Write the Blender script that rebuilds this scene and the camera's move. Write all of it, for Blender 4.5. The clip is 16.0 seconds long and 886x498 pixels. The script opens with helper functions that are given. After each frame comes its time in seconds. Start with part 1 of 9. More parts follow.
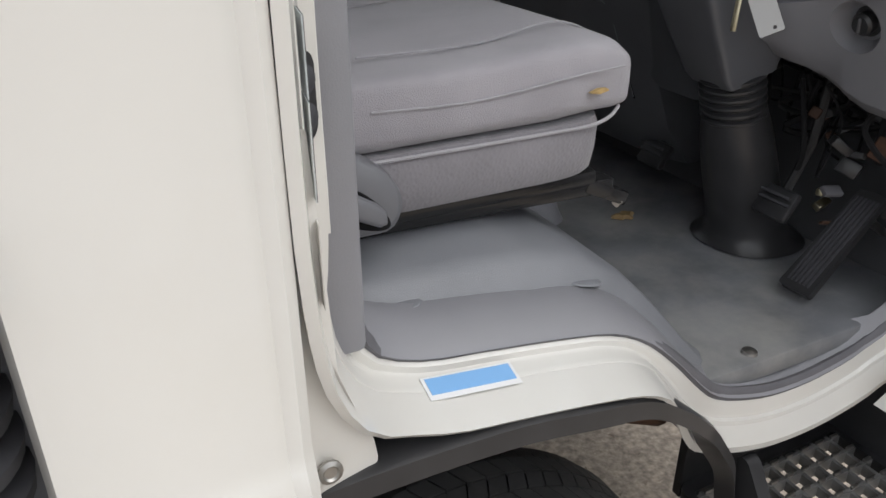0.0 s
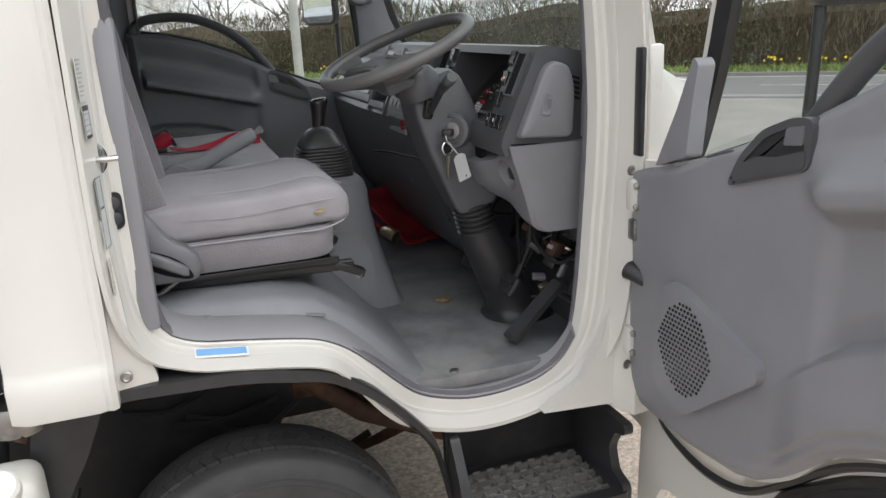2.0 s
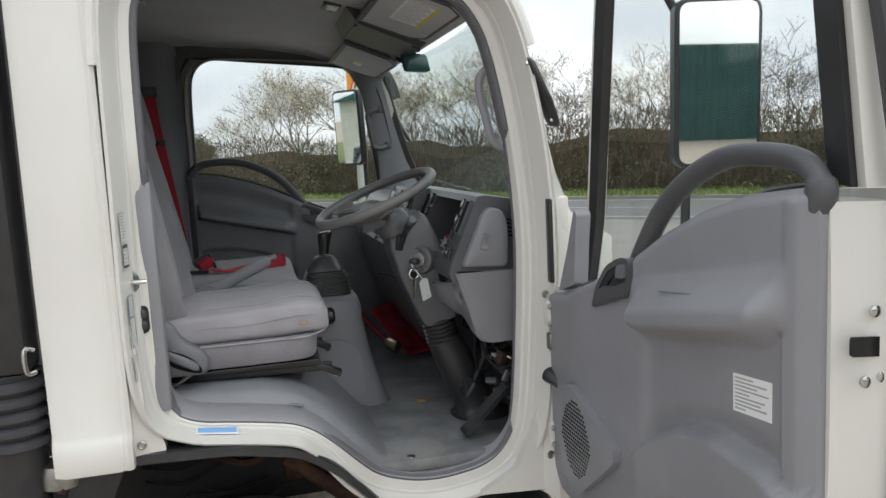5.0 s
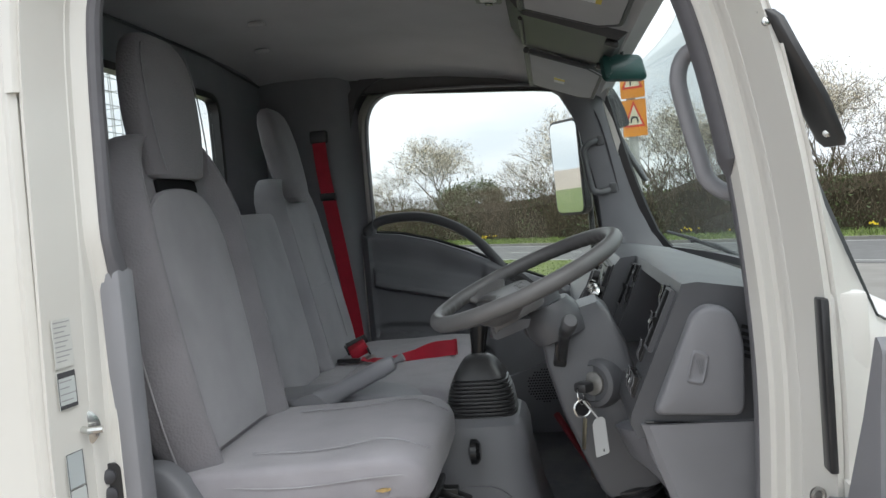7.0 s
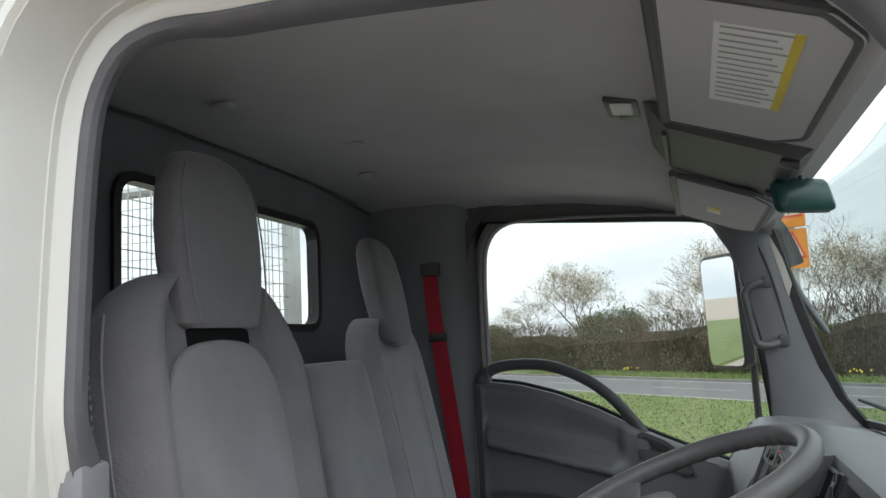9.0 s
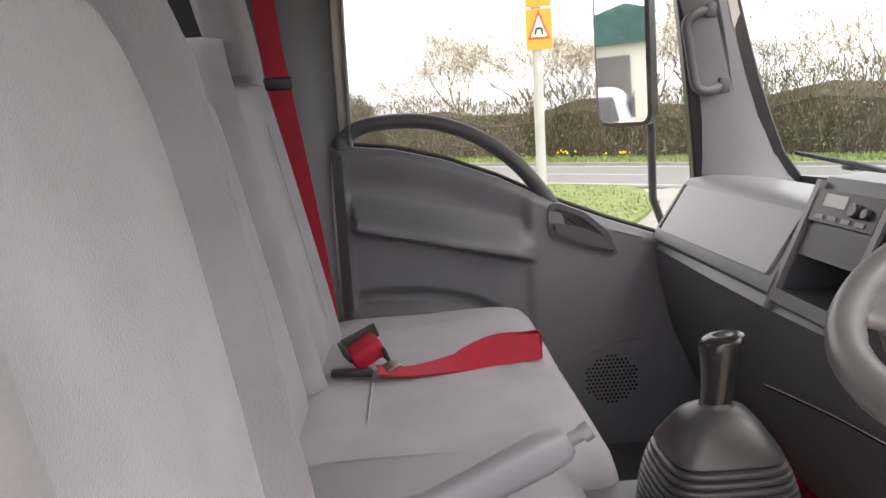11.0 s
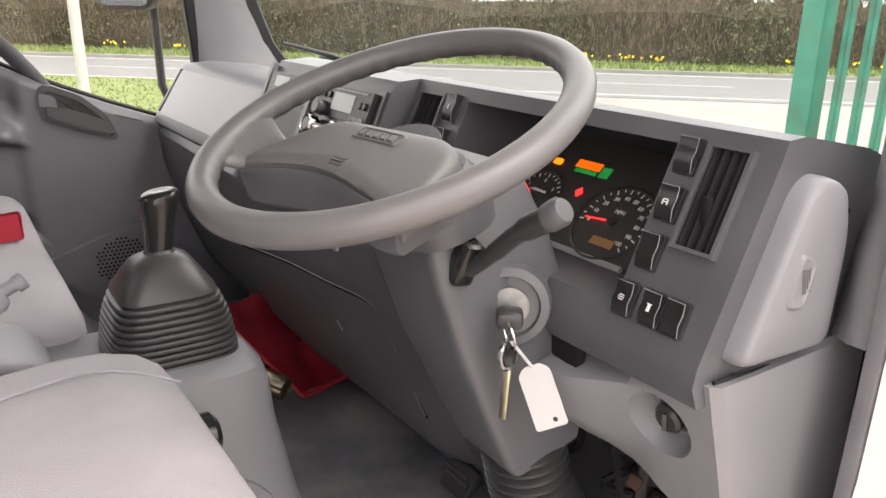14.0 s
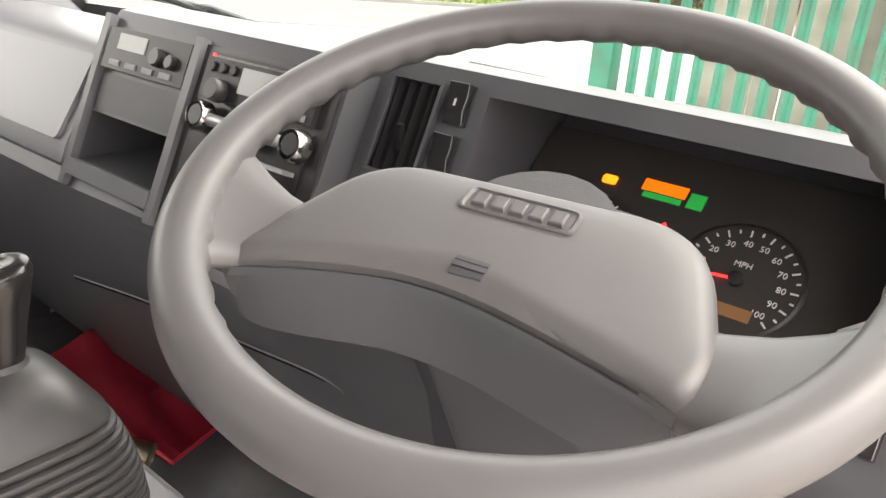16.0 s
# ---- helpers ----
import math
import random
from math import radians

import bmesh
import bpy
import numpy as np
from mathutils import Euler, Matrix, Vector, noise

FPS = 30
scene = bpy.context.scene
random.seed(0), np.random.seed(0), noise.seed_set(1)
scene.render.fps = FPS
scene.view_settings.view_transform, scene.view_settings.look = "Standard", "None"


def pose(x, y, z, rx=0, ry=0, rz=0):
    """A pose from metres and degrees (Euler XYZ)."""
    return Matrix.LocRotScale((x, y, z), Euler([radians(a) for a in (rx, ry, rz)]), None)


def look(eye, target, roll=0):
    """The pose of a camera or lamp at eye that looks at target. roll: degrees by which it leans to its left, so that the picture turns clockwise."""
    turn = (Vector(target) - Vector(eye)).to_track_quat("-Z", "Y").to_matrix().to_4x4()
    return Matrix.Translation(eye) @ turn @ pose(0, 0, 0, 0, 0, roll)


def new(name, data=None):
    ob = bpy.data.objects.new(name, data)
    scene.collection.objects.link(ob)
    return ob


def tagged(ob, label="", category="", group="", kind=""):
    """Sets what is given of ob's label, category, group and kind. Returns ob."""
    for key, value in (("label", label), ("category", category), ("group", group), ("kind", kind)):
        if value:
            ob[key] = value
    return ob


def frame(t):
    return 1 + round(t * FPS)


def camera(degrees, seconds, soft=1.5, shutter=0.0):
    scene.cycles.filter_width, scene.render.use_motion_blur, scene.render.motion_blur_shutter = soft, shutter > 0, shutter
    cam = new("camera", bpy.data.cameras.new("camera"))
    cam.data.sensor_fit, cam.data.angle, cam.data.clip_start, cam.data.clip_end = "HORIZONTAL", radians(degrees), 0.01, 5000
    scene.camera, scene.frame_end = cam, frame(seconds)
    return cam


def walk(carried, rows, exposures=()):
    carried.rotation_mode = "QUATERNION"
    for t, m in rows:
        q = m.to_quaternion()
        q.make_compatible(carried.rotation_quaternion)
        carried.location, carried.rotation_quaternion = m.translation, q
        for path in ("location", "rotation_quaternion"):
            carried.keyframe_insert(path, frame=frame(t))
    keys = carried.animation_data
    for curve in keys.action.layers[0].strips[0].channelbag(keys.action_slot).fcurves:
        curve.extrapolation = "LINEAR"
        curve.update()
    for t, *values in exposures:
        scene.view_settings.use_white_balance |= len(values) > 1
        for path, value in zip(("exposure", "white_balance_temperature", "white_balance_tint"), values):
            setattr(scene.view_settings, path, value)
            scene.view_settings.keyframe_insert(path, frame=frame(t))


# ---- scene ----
cam = camera(59.9, 16.0)
PATH = [
    (0, (-0.159, -0.591, 1.469), (0.643, 0.999, 0.558), -0.0),
    (0.5, (0.112, -0.733, 1.43), (0.594, 0.95, 0.463), -4.8),
    (1, (0.215, -0.916, 1.461), (0.365, 0.824, 0.487), -6.5),
    (1.2, (0.192, -1.023, 1.479), (0.464, 0.745, 0.584), -4.9),
    (1.5, (0.158, -1.215, 1.527), (0.639, 0.569, 0.762), -3.2),
    (2, (0.142, -1.595, 1.621), (0.752, 0.223, 1.056), -2.7),
    (2.5, (0.052, -1.969, 1.678), (0.732, -0.145, 1.219), -2.1),
    (3, (-0.06, -2.244, 1.715), (0.679, -0.429, 1.315), -1.4),
    (3.2, (-0.076, -2.334, 1.728), (0.677, -0.519, 1.354), -1.3),
    (5.3, (0.424, -2.018, 1.701), (0.773, -0.064, 1.455), -3.3),
    (5.5, (0.495, -1.917, 1.697), (0.757, 0.052, 1.463), -3.5),
    (6, (0.67, -1.682, 1.714), (0.723, 0.306, 1.509), -4.1),
    (6.3, (0.724, -1.553, 1.715), (0.67, 0.437, 1.531), -4.6),
    (6.5, (0.75, -1.437, 1.708), (0.613, 0.552, 1.549), -4.7),
    (7, (0.769, -1.19, 1.714), (0.489, 0.787, 1.608), -5.0),
    (7.5, (0.83, -1.018, 1.735), (0.431, 0.942, 1.746), -5.9),
    (8, (0.863, -0.919, 1.77), (0.34, 0.995, 2.017), -4.6),
    (8.5, (0.835, -0.853, 1.798), (0.25, 1.03, 2.13), -3.0),
    (8.7, (0.815, -0.825, 1.796), (0.21, 1.056, 2.104), -2.5),
    (10.8, (0.227, -0.138, 1.697), (0.109, 1.832, 1.378), -4.4),
    (11, (0.198, -0.094, 1.697), (0.267, 1.876, 1.358), -3.5),
    (11.5, (0.185, -0.077, 1.71), (0.605, 1.836, 1.303), -1.5),
    (12, (0.213, -0.112, 1.713), (0.853, 1.727, 1.254), -1.3),
    (12.5, (0.241, -0.162, 1.715), (1.064, 1.592, 1.218), -1.4),
    (13, (0.255, -0.209, 1.696), (1.203, 1.468, 1.161), -0.9),
    (13.5, (0.28, -0.245, 1.672), (1.303, 1.373, 1.093), -0.1),
    (14, (0.312, -0.3, 1.676), (1.371, 1.28, 1.058), 0.8),
    (14.5, (0.288, -0.286, 1.673), (1.373, 1.269, 1.036), 1.2),
    (15, (0.235, -0.161, 1.666), (1.474, 1.238, 0.954), 2.2),
    (15.5, (0.267, -0.04, 1.665), (1.565, 1.265, 0.883), 3.8),
    (16, (0.346, 0.178, 1.683), (1.807, 1.311, 0.92), 4.0),
]
EXPO = [(0.0, 0.62, 6360, 11), (0.5, 0.85, 6370, 11), (1.0, 0.90, 6360, 13), (1.5, 0.88, 6370, 12), (2.0, 0.83, 6390, 11), (2.5, 0.82, 6380, 10), (3.0, 0.70, 6360, 10), (5.5, 0.55, 6270, 8), (6.0, 0.66, 6240, 8), (6.5, 0.70, 6210, 8),
        (7.5, 0.84, 6160, 7), (8.5, 0.68, 6070, 5), (11.0, 1.95, 6900, 19), (12.0, 1.98, 6900, 21), (13.0, 2.08, 6850, 22), (14.0, 2.2, 7050, 19), (15.0, 2.25, 7000, 18), (16.0, 2.75, 7200, 16)]
walk(cam, [(t, look(eye, target, roll)) for t, eye, target, roll in PATH], EXPO)

# ---- sky, sun ----
world = bpy.data.worlds.new("overcast")
scene.world = world
world.use_nodes = True
wn, wl = world.node_tree.nodes, world.node_tree.links
bg = wn["Background"]
sky = wn.new("ShaderNodeTexSky")
sky.sky_type = 'NISHITA'
sky.sun_disc = False
sky.sun_elevation, sky.sun_rotation = radians(57), radians(156)
sky.dust_density, sky.air_density = 4.0, 1.0
pale = wn.new("ShaderNodeHueSaturation")
pale.inputs["Saturation"].default_value = 0.22
wl.new(sky.outputs[0], pale.inputs["Color"])
wtc = wn.new("ShaderNodeTexCoord")
wmap = wn.new("ShaderNodeMapping")
wmap.inputs["Scale"].default_value = (1.6, 1.6, 4.5)
wl.new(wtc.outputs["Generated"], wmap.inputs["Vector"])
cloud = wn.new("ShaderNodeTexNoise")
cloud.inputs["Scale"].default_value, cloud.inputs["Detail"].default_value = 1.7, 7
wl.new(wmap.outputs[0], cloud.inputs["Vector"])
cramp = wn.new("ShaderNodeValToRGB")
cramp.color_ramp.elements[0].position, cramp.color_ramp.elements[0].color = 0.35, (5.2, 5.5, 5.9, 1)
cramp.color_ramp.elements[1].position, cramp.color_ramp.elements[1].color = 0.68, (8.6, 8.6, 8.4, 1)
wl.new(cloud.outputs["Fac"], cramp.inputs[0])
wmix = wn.new("ShaderNodeMix")
wmix.data_type = 'RGBA'
wmix.inputs[0].default_value = 0.8
wl.new(pale.outputs[0], wmix.inputs[6])
wl.new(cramp.outputs[0], wmix.inputs[7])
wl.new(wmix.outputs[2], bg.inputs["Color"])
bg.inputs["Strength"].default_value = 0.122
sun = new("sun", bpy.data.lights.new("sun", "SUN"))
sun.data.energy, sun.data.angle, sun.data.color = 0.8, radians(60), (1.0, 0.96, 0.9)
sun.matrix_world = look((0, 0, 30), (-15, 13, 0))

# ---- materials ----
def mat(name, color, rough=0.5, metal=0.0, var=0.12, scale=6.0, bump=0.0, bscale=300.0, spec=0.5, coat=0.0, stain=None, stain_scale=2.5, stain_amt=0.5, island=False, sheen=0.0):
    m = bpy.data.materials.new(name)
    m.use_nodes = True
    n, l = m.node_tree.nodes, m.node_tree.links
    b = n["Principled BSDF"]
    b.inputs["Roughness"].default_value = rough
    b.inputs["Metallic"].default_value = metal
    b.inputs["Specular IOR Level"].default_value = spec
    b.inputs["Coat Weight"].default_value = coat
    b.inputs["Coat Roughness"].default_value = 0.08
    b.inputs["Sheen Weight"].default_value = sheen
    tc = n.new("ShaderNodeTexCoord")
    nz = n.new("ShaderNodeTexNoise")
    nz.inputs["Scale"].default_value, nz.inputs["Detail"].default_value = scale, 6
    l.new(tc.outputs["Object"], nz.inputs["Vector"])
    ramp = n.new("ShaderNodeMapRange")
    ramp.inputs[1].default_value, ramp.inputs[2].default_value = 0.3, 0.7
    ramp.inputs[3].default_value, ramp.inputs[4].default_value = 1 - var, 1 + var
    l.new(nz.outputs["Fac"], ramp.inputs[0])
    mul = n.new("ShaderNodeMix")
    mul.data_type, mul.blend_type = 'RGBA', 'MULTIPLY'
    mul.inputs[0].default_value = 1.0
    mul.inputs[6].default_value = (*color, 1)
    l.new(ramp.outputs[0], mul.inputs[7])
    out = mul.outputs[2]
    if stain:
        sn = n.new("ShaderNodeTexNoise")
        sn.inputs["Scale"].default_value, sn.inputs["Detail"].default_value, sn.inputs["Roughness"].default_value = stain_scale, 9, 0.65
        l.new(tc.outputs["Object"], sn.inputs["Vector"])
        sr = n.new("ShaderNodeMapRange")
        sr.inputs[1].default_value, sr.inputs[2].default_value, sr.inputs[4].default_value = 0.5, 0.72, stain_amt
        l.new(sn.outputs["Fac"], sr.inputs[0])
        mx = n.new("ShaderNodeMix")
        mx.data_type = 'RGBA'
        l.new(sr.outputs[0], mx.inputs[0])
        l.new(out, mx.inputs[6])
        mx.inputs[7].default_value = (*stain, 1)
        out = mx.outputs[2]
    if island:
        g = n.new("ShaderNodeNewGeometry")
        ir = n.new("ShaderNodeMapRange")
        ir.inputs[3].default_value, ir.inputs[4].default_value = 0.6, 1.4
        l.new(g.outputs["Random Per Island"], ir.inputs[0])
        m2 = n.new("ShaderNodeMix")
        m2.data_type, m2.blend_type = 'RGBA', 'MULTIPLY'
        m2.inputs[0].default_value = 1.0
        l.new(out, m2.inputs[6])
        l.new(ir.outputs[0], m2.inputs[7])
        out = m2.outputs[2]
    l.new(out, b.inputs["Base Color"])
    rr = n.new("ShaderNodeMapRange")
    rr.inputs[3].default_value, rr.inputs[4].default_value = max(0.02, rough - 0.06), min(1, rough + 0.06)
    l.new(nz.outputs["Fac"], rr.inputs[0])
    l.new(rr.outputs[0], b.inputs["Roughness"])
    if bump:
        bn = n.new("ShaderNodeTexNoise")
        bn.inputs["Scale"].default_value, bn.inputs["Detail"].default_value = bscale, 3
        l.new(tc.outputs["Object"], bn.inputs["Vector"])
        bp = n.new("ShaderNodeBump")
        bp.inputs["Strength"].default_value, bp.inputs["Distance"].default_value = bump, 0.002
        l.new(bn.outputs["Fac"], bp.inputs["Height"])
        l.new(bp.outputs[0], b.inputs["Normal"])
    return m


def glass(name, tint):
    m = bpy.data.materials.new(name)
    m.use_nodes = True
    n, l = m.node_tree.nodes, m.node_tree.links
    n.remove(n["Principled BSDF"])
    tr, gl, fr, mx = n.new("ShaderNodeBsdfTransparent"), n.new("ShaderNodeBsdfGlossy"), n.new("ShaderNodeLayerWeight"), n.new("ShaderNodeMixShader")
    pw, ml = n.new("ShaderNodeMath"), n.new("ShaderNodeMath")
    pw.operation, ml.operation = 'POWER', 'MULTIPLY_ADD'
    pw.inputs[1].default_value = 4.0
    ml.inputs[1].default_value, ml.inputs[2].default_value = 0.55, 0.025
    tr.inputs[0].default_value = (*tint, 1)
    gl.inputs["Roughness"].default_value = 0.02
    l.new(fr.outputs["Facing"], pw.inputs[0])
    l.new(pw.outputs[0], ml.inputs[0])
    l.new(ml.outputs[0], mx.inputs[0])
    l.new(tr.outputs[0], mx.inputs[1])
    l.new(gl.outputs[0], mx.inputs[2])
    l.new(mx.outputs[0], n["Material Output"].inputs[0])
    return m


def glow(name, color, strength):
    m = mat(name, color, 0.4)
    b = m.node_tree.nodes["Principled BSDF"]
    b.inputs["Emission Color"].default_value = (*color, 1)
    b.inputs["Emission Strength"].default_value = strength
    return m


def fabric(name, color, scale=700.0, var=0.1):
    m = mat(name, color, 0.92, var=var, scale=9, spec=0.2, sheen=0.25)
    n, l = m.node_tree.nodes, m.node_tree.links
    tc = n["Texture Coordinate"]
    w = n.new("ShaderNodeTexVoronoi")
    w.inputs["Scale"].default_value = scale
    l.new(tc.outputs["Object"], w.inputs["Vector"])
    bp = n.new("ShaderNodeBump")
    bp.inputs["Strength"].default_value, bp.inputs["Distance"].default_value = 0.55, 0.0015
    l.new(w.outputs["Distance"], bp.inputs["Height"])
    l.new(bp.outputs[0], n["Principled BSDF"].inputs["Normal"])
    return m


WHITE = mat("white_paint", (0.69, 0.675, 0.637), 0.32, var=0.03, scale=3, coat=0.6, stain=(0.62, 0.58, 0.5), stain_scale=5, stain_amt=0.14)
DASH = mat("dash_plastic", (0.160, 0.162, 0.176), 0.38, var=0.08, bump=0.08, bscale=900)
FASCIA = mat("fascia_plastic", (0.086, 0.088, 0.096), 0.36, var=0.1, scale=9, bump=0.06, bscale=900, stain=(0.095, 0.095, 0.10), stain_scale=6, stain_amt=0.3)
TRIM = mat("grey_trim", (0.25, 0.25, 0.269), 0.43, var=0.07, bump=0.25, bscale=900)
DARKTRIM = mat("dark_trim", (0.080, 0.081, 0.087), 0.48, var=0.1, bump=0.2, bscale=900)
GAITER = mat("gaiter_rubber", (0.045, 0.045, 0.047), 0.36, var=0.1, scale=20)
SEALG = mat("trim_seal", (0.13, 0.128, 0.14), 0.6, var=0.1, scale=20)
SLAT = mat("slat_black", (0.014, 0.014, 0.015), 0.65, spec=0.12)
STEPW = mat("worn_step_plastic", (0.17, 0.168, 0.165), 0.38, var=0.3, scale=30)
LID = mat("lid_plastic", (0.20, 0.202, 0.218), 0.34, var=0.06, bump=0.1, bscale=900)
SEAL = mat("seal_rubber", (0.055, 0.055, 0.062), 0.6, var=0.12, scale=20)
BLACK = mat("black_plastic", (0.030, 0.030, 0.032), 0.32, var=0.2, scale=15)
GLOSSBLACK = mat("gloss_black", (0.018, 0.018, 0.019), 0.2, var=0.1)
FABRIC = fabric("seat_fabric", (0.345, 0.332, 0.356))
FABRICB = fabric("bolster_fabric", (0.225, 0.215, 0.231), 190, 0.08)
SEAMF = fabric("seam_thread", (0.36, 0.352, 0.37))
# near-black for the shade in gaps, slots and recesses, and for the panel joint
GAPSHADE = mat("gap_shade", (0.016, 0.016, 0.017), 0.9, spec=0.1)
FABRICC = fabric("centre_fabric", (0.335, 0.325, 0.343), 420, 0.09)
FABRICD = fabric("seat_fabric_dark", (0.25, 0.245, 0.262), 380)
LINING = mat("roof_lining", (0.50, 0.50, 0.515), 0.95, var=0.06, scale=4, bump=0.3, bscale=500, spec=0.2)
WALLTRIM = mat("rear_lining", (0.235, 0.238, 0.256), 0.8, var=0.08, bump=0.3, bscale=400)
MATF = mat("floor_vinyl", (0.160, 0.165, 0.178), 0.55, var=0.28, scale=7, bump=0.35, bscale=500, stain=(0.33, 0.32, 0.30), stain_scale=3.2, stain_amt=0.75)
VINYL = mat("engine_cover_vinyl", (0.205, 0.211, 0.230), 0.45, var=0.12, scale=7, bump=0.3, bscale=600, stain=(0.26, 0.265, 0.275), stain_scale=3, stain_amt=0.4)
RED = mat("red_webbing", (0.44, 0.011, 0.033), 0.6, var=0.1, scale=30, bump=0.3, bscale=800)
REDBAG = mat("red_pvc", (0.20, 0.012, 0.022), 0.32, var=0.25, scale=12, stain=(0.28, 0.06, 0.06), stain_scale=9, stain_amt=0.4)
REDEDGE = mat("red_piping", (0.5, 0.02, 0.04), 0.4)
CHROME = mat("bright_steel", (0.62, 0.62, 0.60), 0.2, 1.0, var=0.1, scale=30)
STEEL = mat("dull_steel", (0.36, 0.35, 0.33), 0.42, 1.0, var=0.25, scale=30)
BRASS = mat("plated_steel", (0.52, 0.47, 0.33), 0.3, 1.0, var=0.15, scale=30)
RUST = mat("rusty_steel", (0.07, 0.035, 0.022), 0.85, var=0.4, scale=14, stain=(0.16, 0.07, 0.03), stain_scale=7, stain_amt=0.8, bump=0.5, bscale=120)
CHASSIS = mat("chassis_black", (0.014, 0.014, 0.015), 0.6, var=0.3, scale=8, stain=(0.06, 0.05, 0.045), stain_scale=6, stain_amt=0.5)
TYRE = mat("tyre_rubber", (0.045, 0.045, 0.046), 0.7, var=0.25, scale=10, stain=(0.10, 0.095, 0.09), stain_scale=6, stain_amt=0.5)
PAPER = mat("paper_label", (0.78, 0.78, 0.78), 0.5, var=0.03)
INK = mat("grey_ink", (0.36, 0.36, 0.37), 0.6)
BLUE = mat("blue_sticker", (0.22, 0.45, 0.78), 0.4, var=0.06)
ORANGE = mat("amber_reflector", (0.75, 0.16, 0.01), 0.15, coat=0.6)
ORANGEP = mat("orange_plastic", (0.7, 0.09, 0.02), 0.4)
BOTTLE = mat("milky_plastic", (0.72, 0.72, 0.68), 0.4, var=0.06, stain=(0.5, 0.45, 0.35), stain_scale=9, stain_amt=0.3)
MIRROR = mat("mirror_glass", (0.92, 0.94, 0.93), 0.02, 1.0, var=0.01)
for lk in list(MIRROR.node_tree.links):
    if lk.to_socket.name == "Roughness":
        MIRROR.node_tree.links.remove(lk)
GLASS = glass("side_glass", (0.95, 0.965, 0.955))
SCREEN = glass("windscreen_glass", (0.915, 0.95, 0.935))
WHITEINK = mat("dial_white", (0.75, 0.75, 0.75), 0.5)
LCDO = glow("lcd_orange", (1.0, 0.18, 0.008), 0.15)
LCDG = glow("lcd_green", (0.01, 0.45, 0.08), 0.06)
WARNR = glow("warning_red", (1.0, 0.03, 0.03), 0.5)
WARNO = glow("warning_amber", (1.0, 0.2, 0.01), 0.45)
BROWNLCD = mat("odometer_lcd", (0.30, 0.15, 0.06), 0.4)
FOAM = mat("torn_foam", (0.40, 0.28, 0.12), 0.9, var=0.3, scale=60)
GRAVEL = mat("gravel", (0.40, 0.338, 0.28), 0.9, var=0.4, scale=60, bump=1.0, bscale=90, stain=(0.2, 0.17, 0.15), stain_scale=25, stain_amt=0.6)
STONE = mat("stone_chips", (0.45, 0.375, 0.305), 0.9, var=0.2, island=True)
ASPHALT = mat("asphalt", (0.155, 0.155, 0.152), 0.85, var=0.12, scale=3, bump=0.4, bscale=150, stain=(0.125, 0.125, 0.124), stain_scale=0.6, stain_amt=0.5)
APRON = mat("concrete_apron", (0.245, 0.236, 0.218), 0.9, var=0.12, scale=1.5, bump=0.4, bscale=90, stain=(0.21, 0.20, 0.18), stain_scale=0.8, stain_amt=0.5)
GRASS = mat("grass_soil", (0.135, 0.17, 0.05), 0.9, var=0.35, scale=5)
BLADE = mat("grass_blades", (0.16, 0.215, 0.06), 0.7, var=0.3, scale=2, island=True)
ROADLINE = mat("road_line", (0.35, 0.35, 0.335), 0.7, var=0.1, scale=9)
TWIG = mat("hedge_twigs", (0.135, 0.108, 0.073), 0.9, var=0.3, scale=2, island=True)
LEAF = mat("evergreen_leaf", (0.085, 0.108, 0.042), 0.6, var=0.35, scale=1.5, island=True)
BARK = mat("bark", (0.19, 0.17, 0.14), 0.9, var=0.3, scale=5)
BLOSSOM = mat("pale_blossom", (0.58, 0.52, 0.40), 0.8, var=0.2, scale=2, island=True)
DAFF = mat("daffodil", (0.85, 0.62, 0.03), 0.6, var=0.2, island=True)
FENCE = mat("green_fence_paint", (0.03, 0.19, 0.13), 0.45, var=0.25, scale=6, stain=(0.16, 0.13, 0.09), stain_scale=7, stain_amt=0.35)
SHED = mat("green_shed_sheet", (0.015, 0.075, 0.07), 0.5, var=0.2, scale=2, stain=(0.10, 0.12, 0.11), stain_scale=4, stain_amt=0.25)
SIGNO = mat("sign_orange", (0.80, 0.30, 0.03), 0.5, var=0.05)
SIGNR = mat("sign_red", (0.65, 0.05, 0.03), 0.5)
SIGNW = mat("sign_cream", (0.75, 0.70, 0.52), 0.5)
POSTGREY = mat("galvanised_post", (0.42, 0.42, 0.40), 0.6, 0.1, var=0.12, scale=5)
WIRE = mat("galvanised_wire", (0.5, 0.52, 0.5), 0.5, 0.4, var=0.15)
BRICKW = mat("rendered_wall", (0.5, 0.48, 0.44), 0.9, var=0.12)
ROOFT = mat("roof_tile", (0.22, 0.09, 0.06), 0.9, var=0.25, scale=8)
CARPAINT = mat("silver_car_paint", (0.35, 0.37, 0.40), 0.3, 0.5, coat=0.5)
LEAFDRY = mat("dry_leaf", (0.28, 0.19, 0.09), 0.9, var=0.3, scale=40)
TAGM = mat("white_key_tag", (0.49, 0.49, 0.485), 0.45, var=0.02)
RADIO = mat("radio_face", (0.026, 0.026, 0.028), 0.34, var=0.15, spec=0.3)
DIALB = mat("dial_board_black", (0.045, 0.042, 0.040), 0.5, var=0.15, spec=0.3)
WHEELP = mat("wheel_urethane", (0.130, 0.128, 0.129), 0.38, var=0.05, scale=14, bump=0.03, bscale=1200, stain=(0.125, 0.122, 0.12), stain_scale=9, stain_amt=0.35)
SILVERP = mat("silver_plastic", (0.45, 0.45, 0.46), 0.3, 0.6)
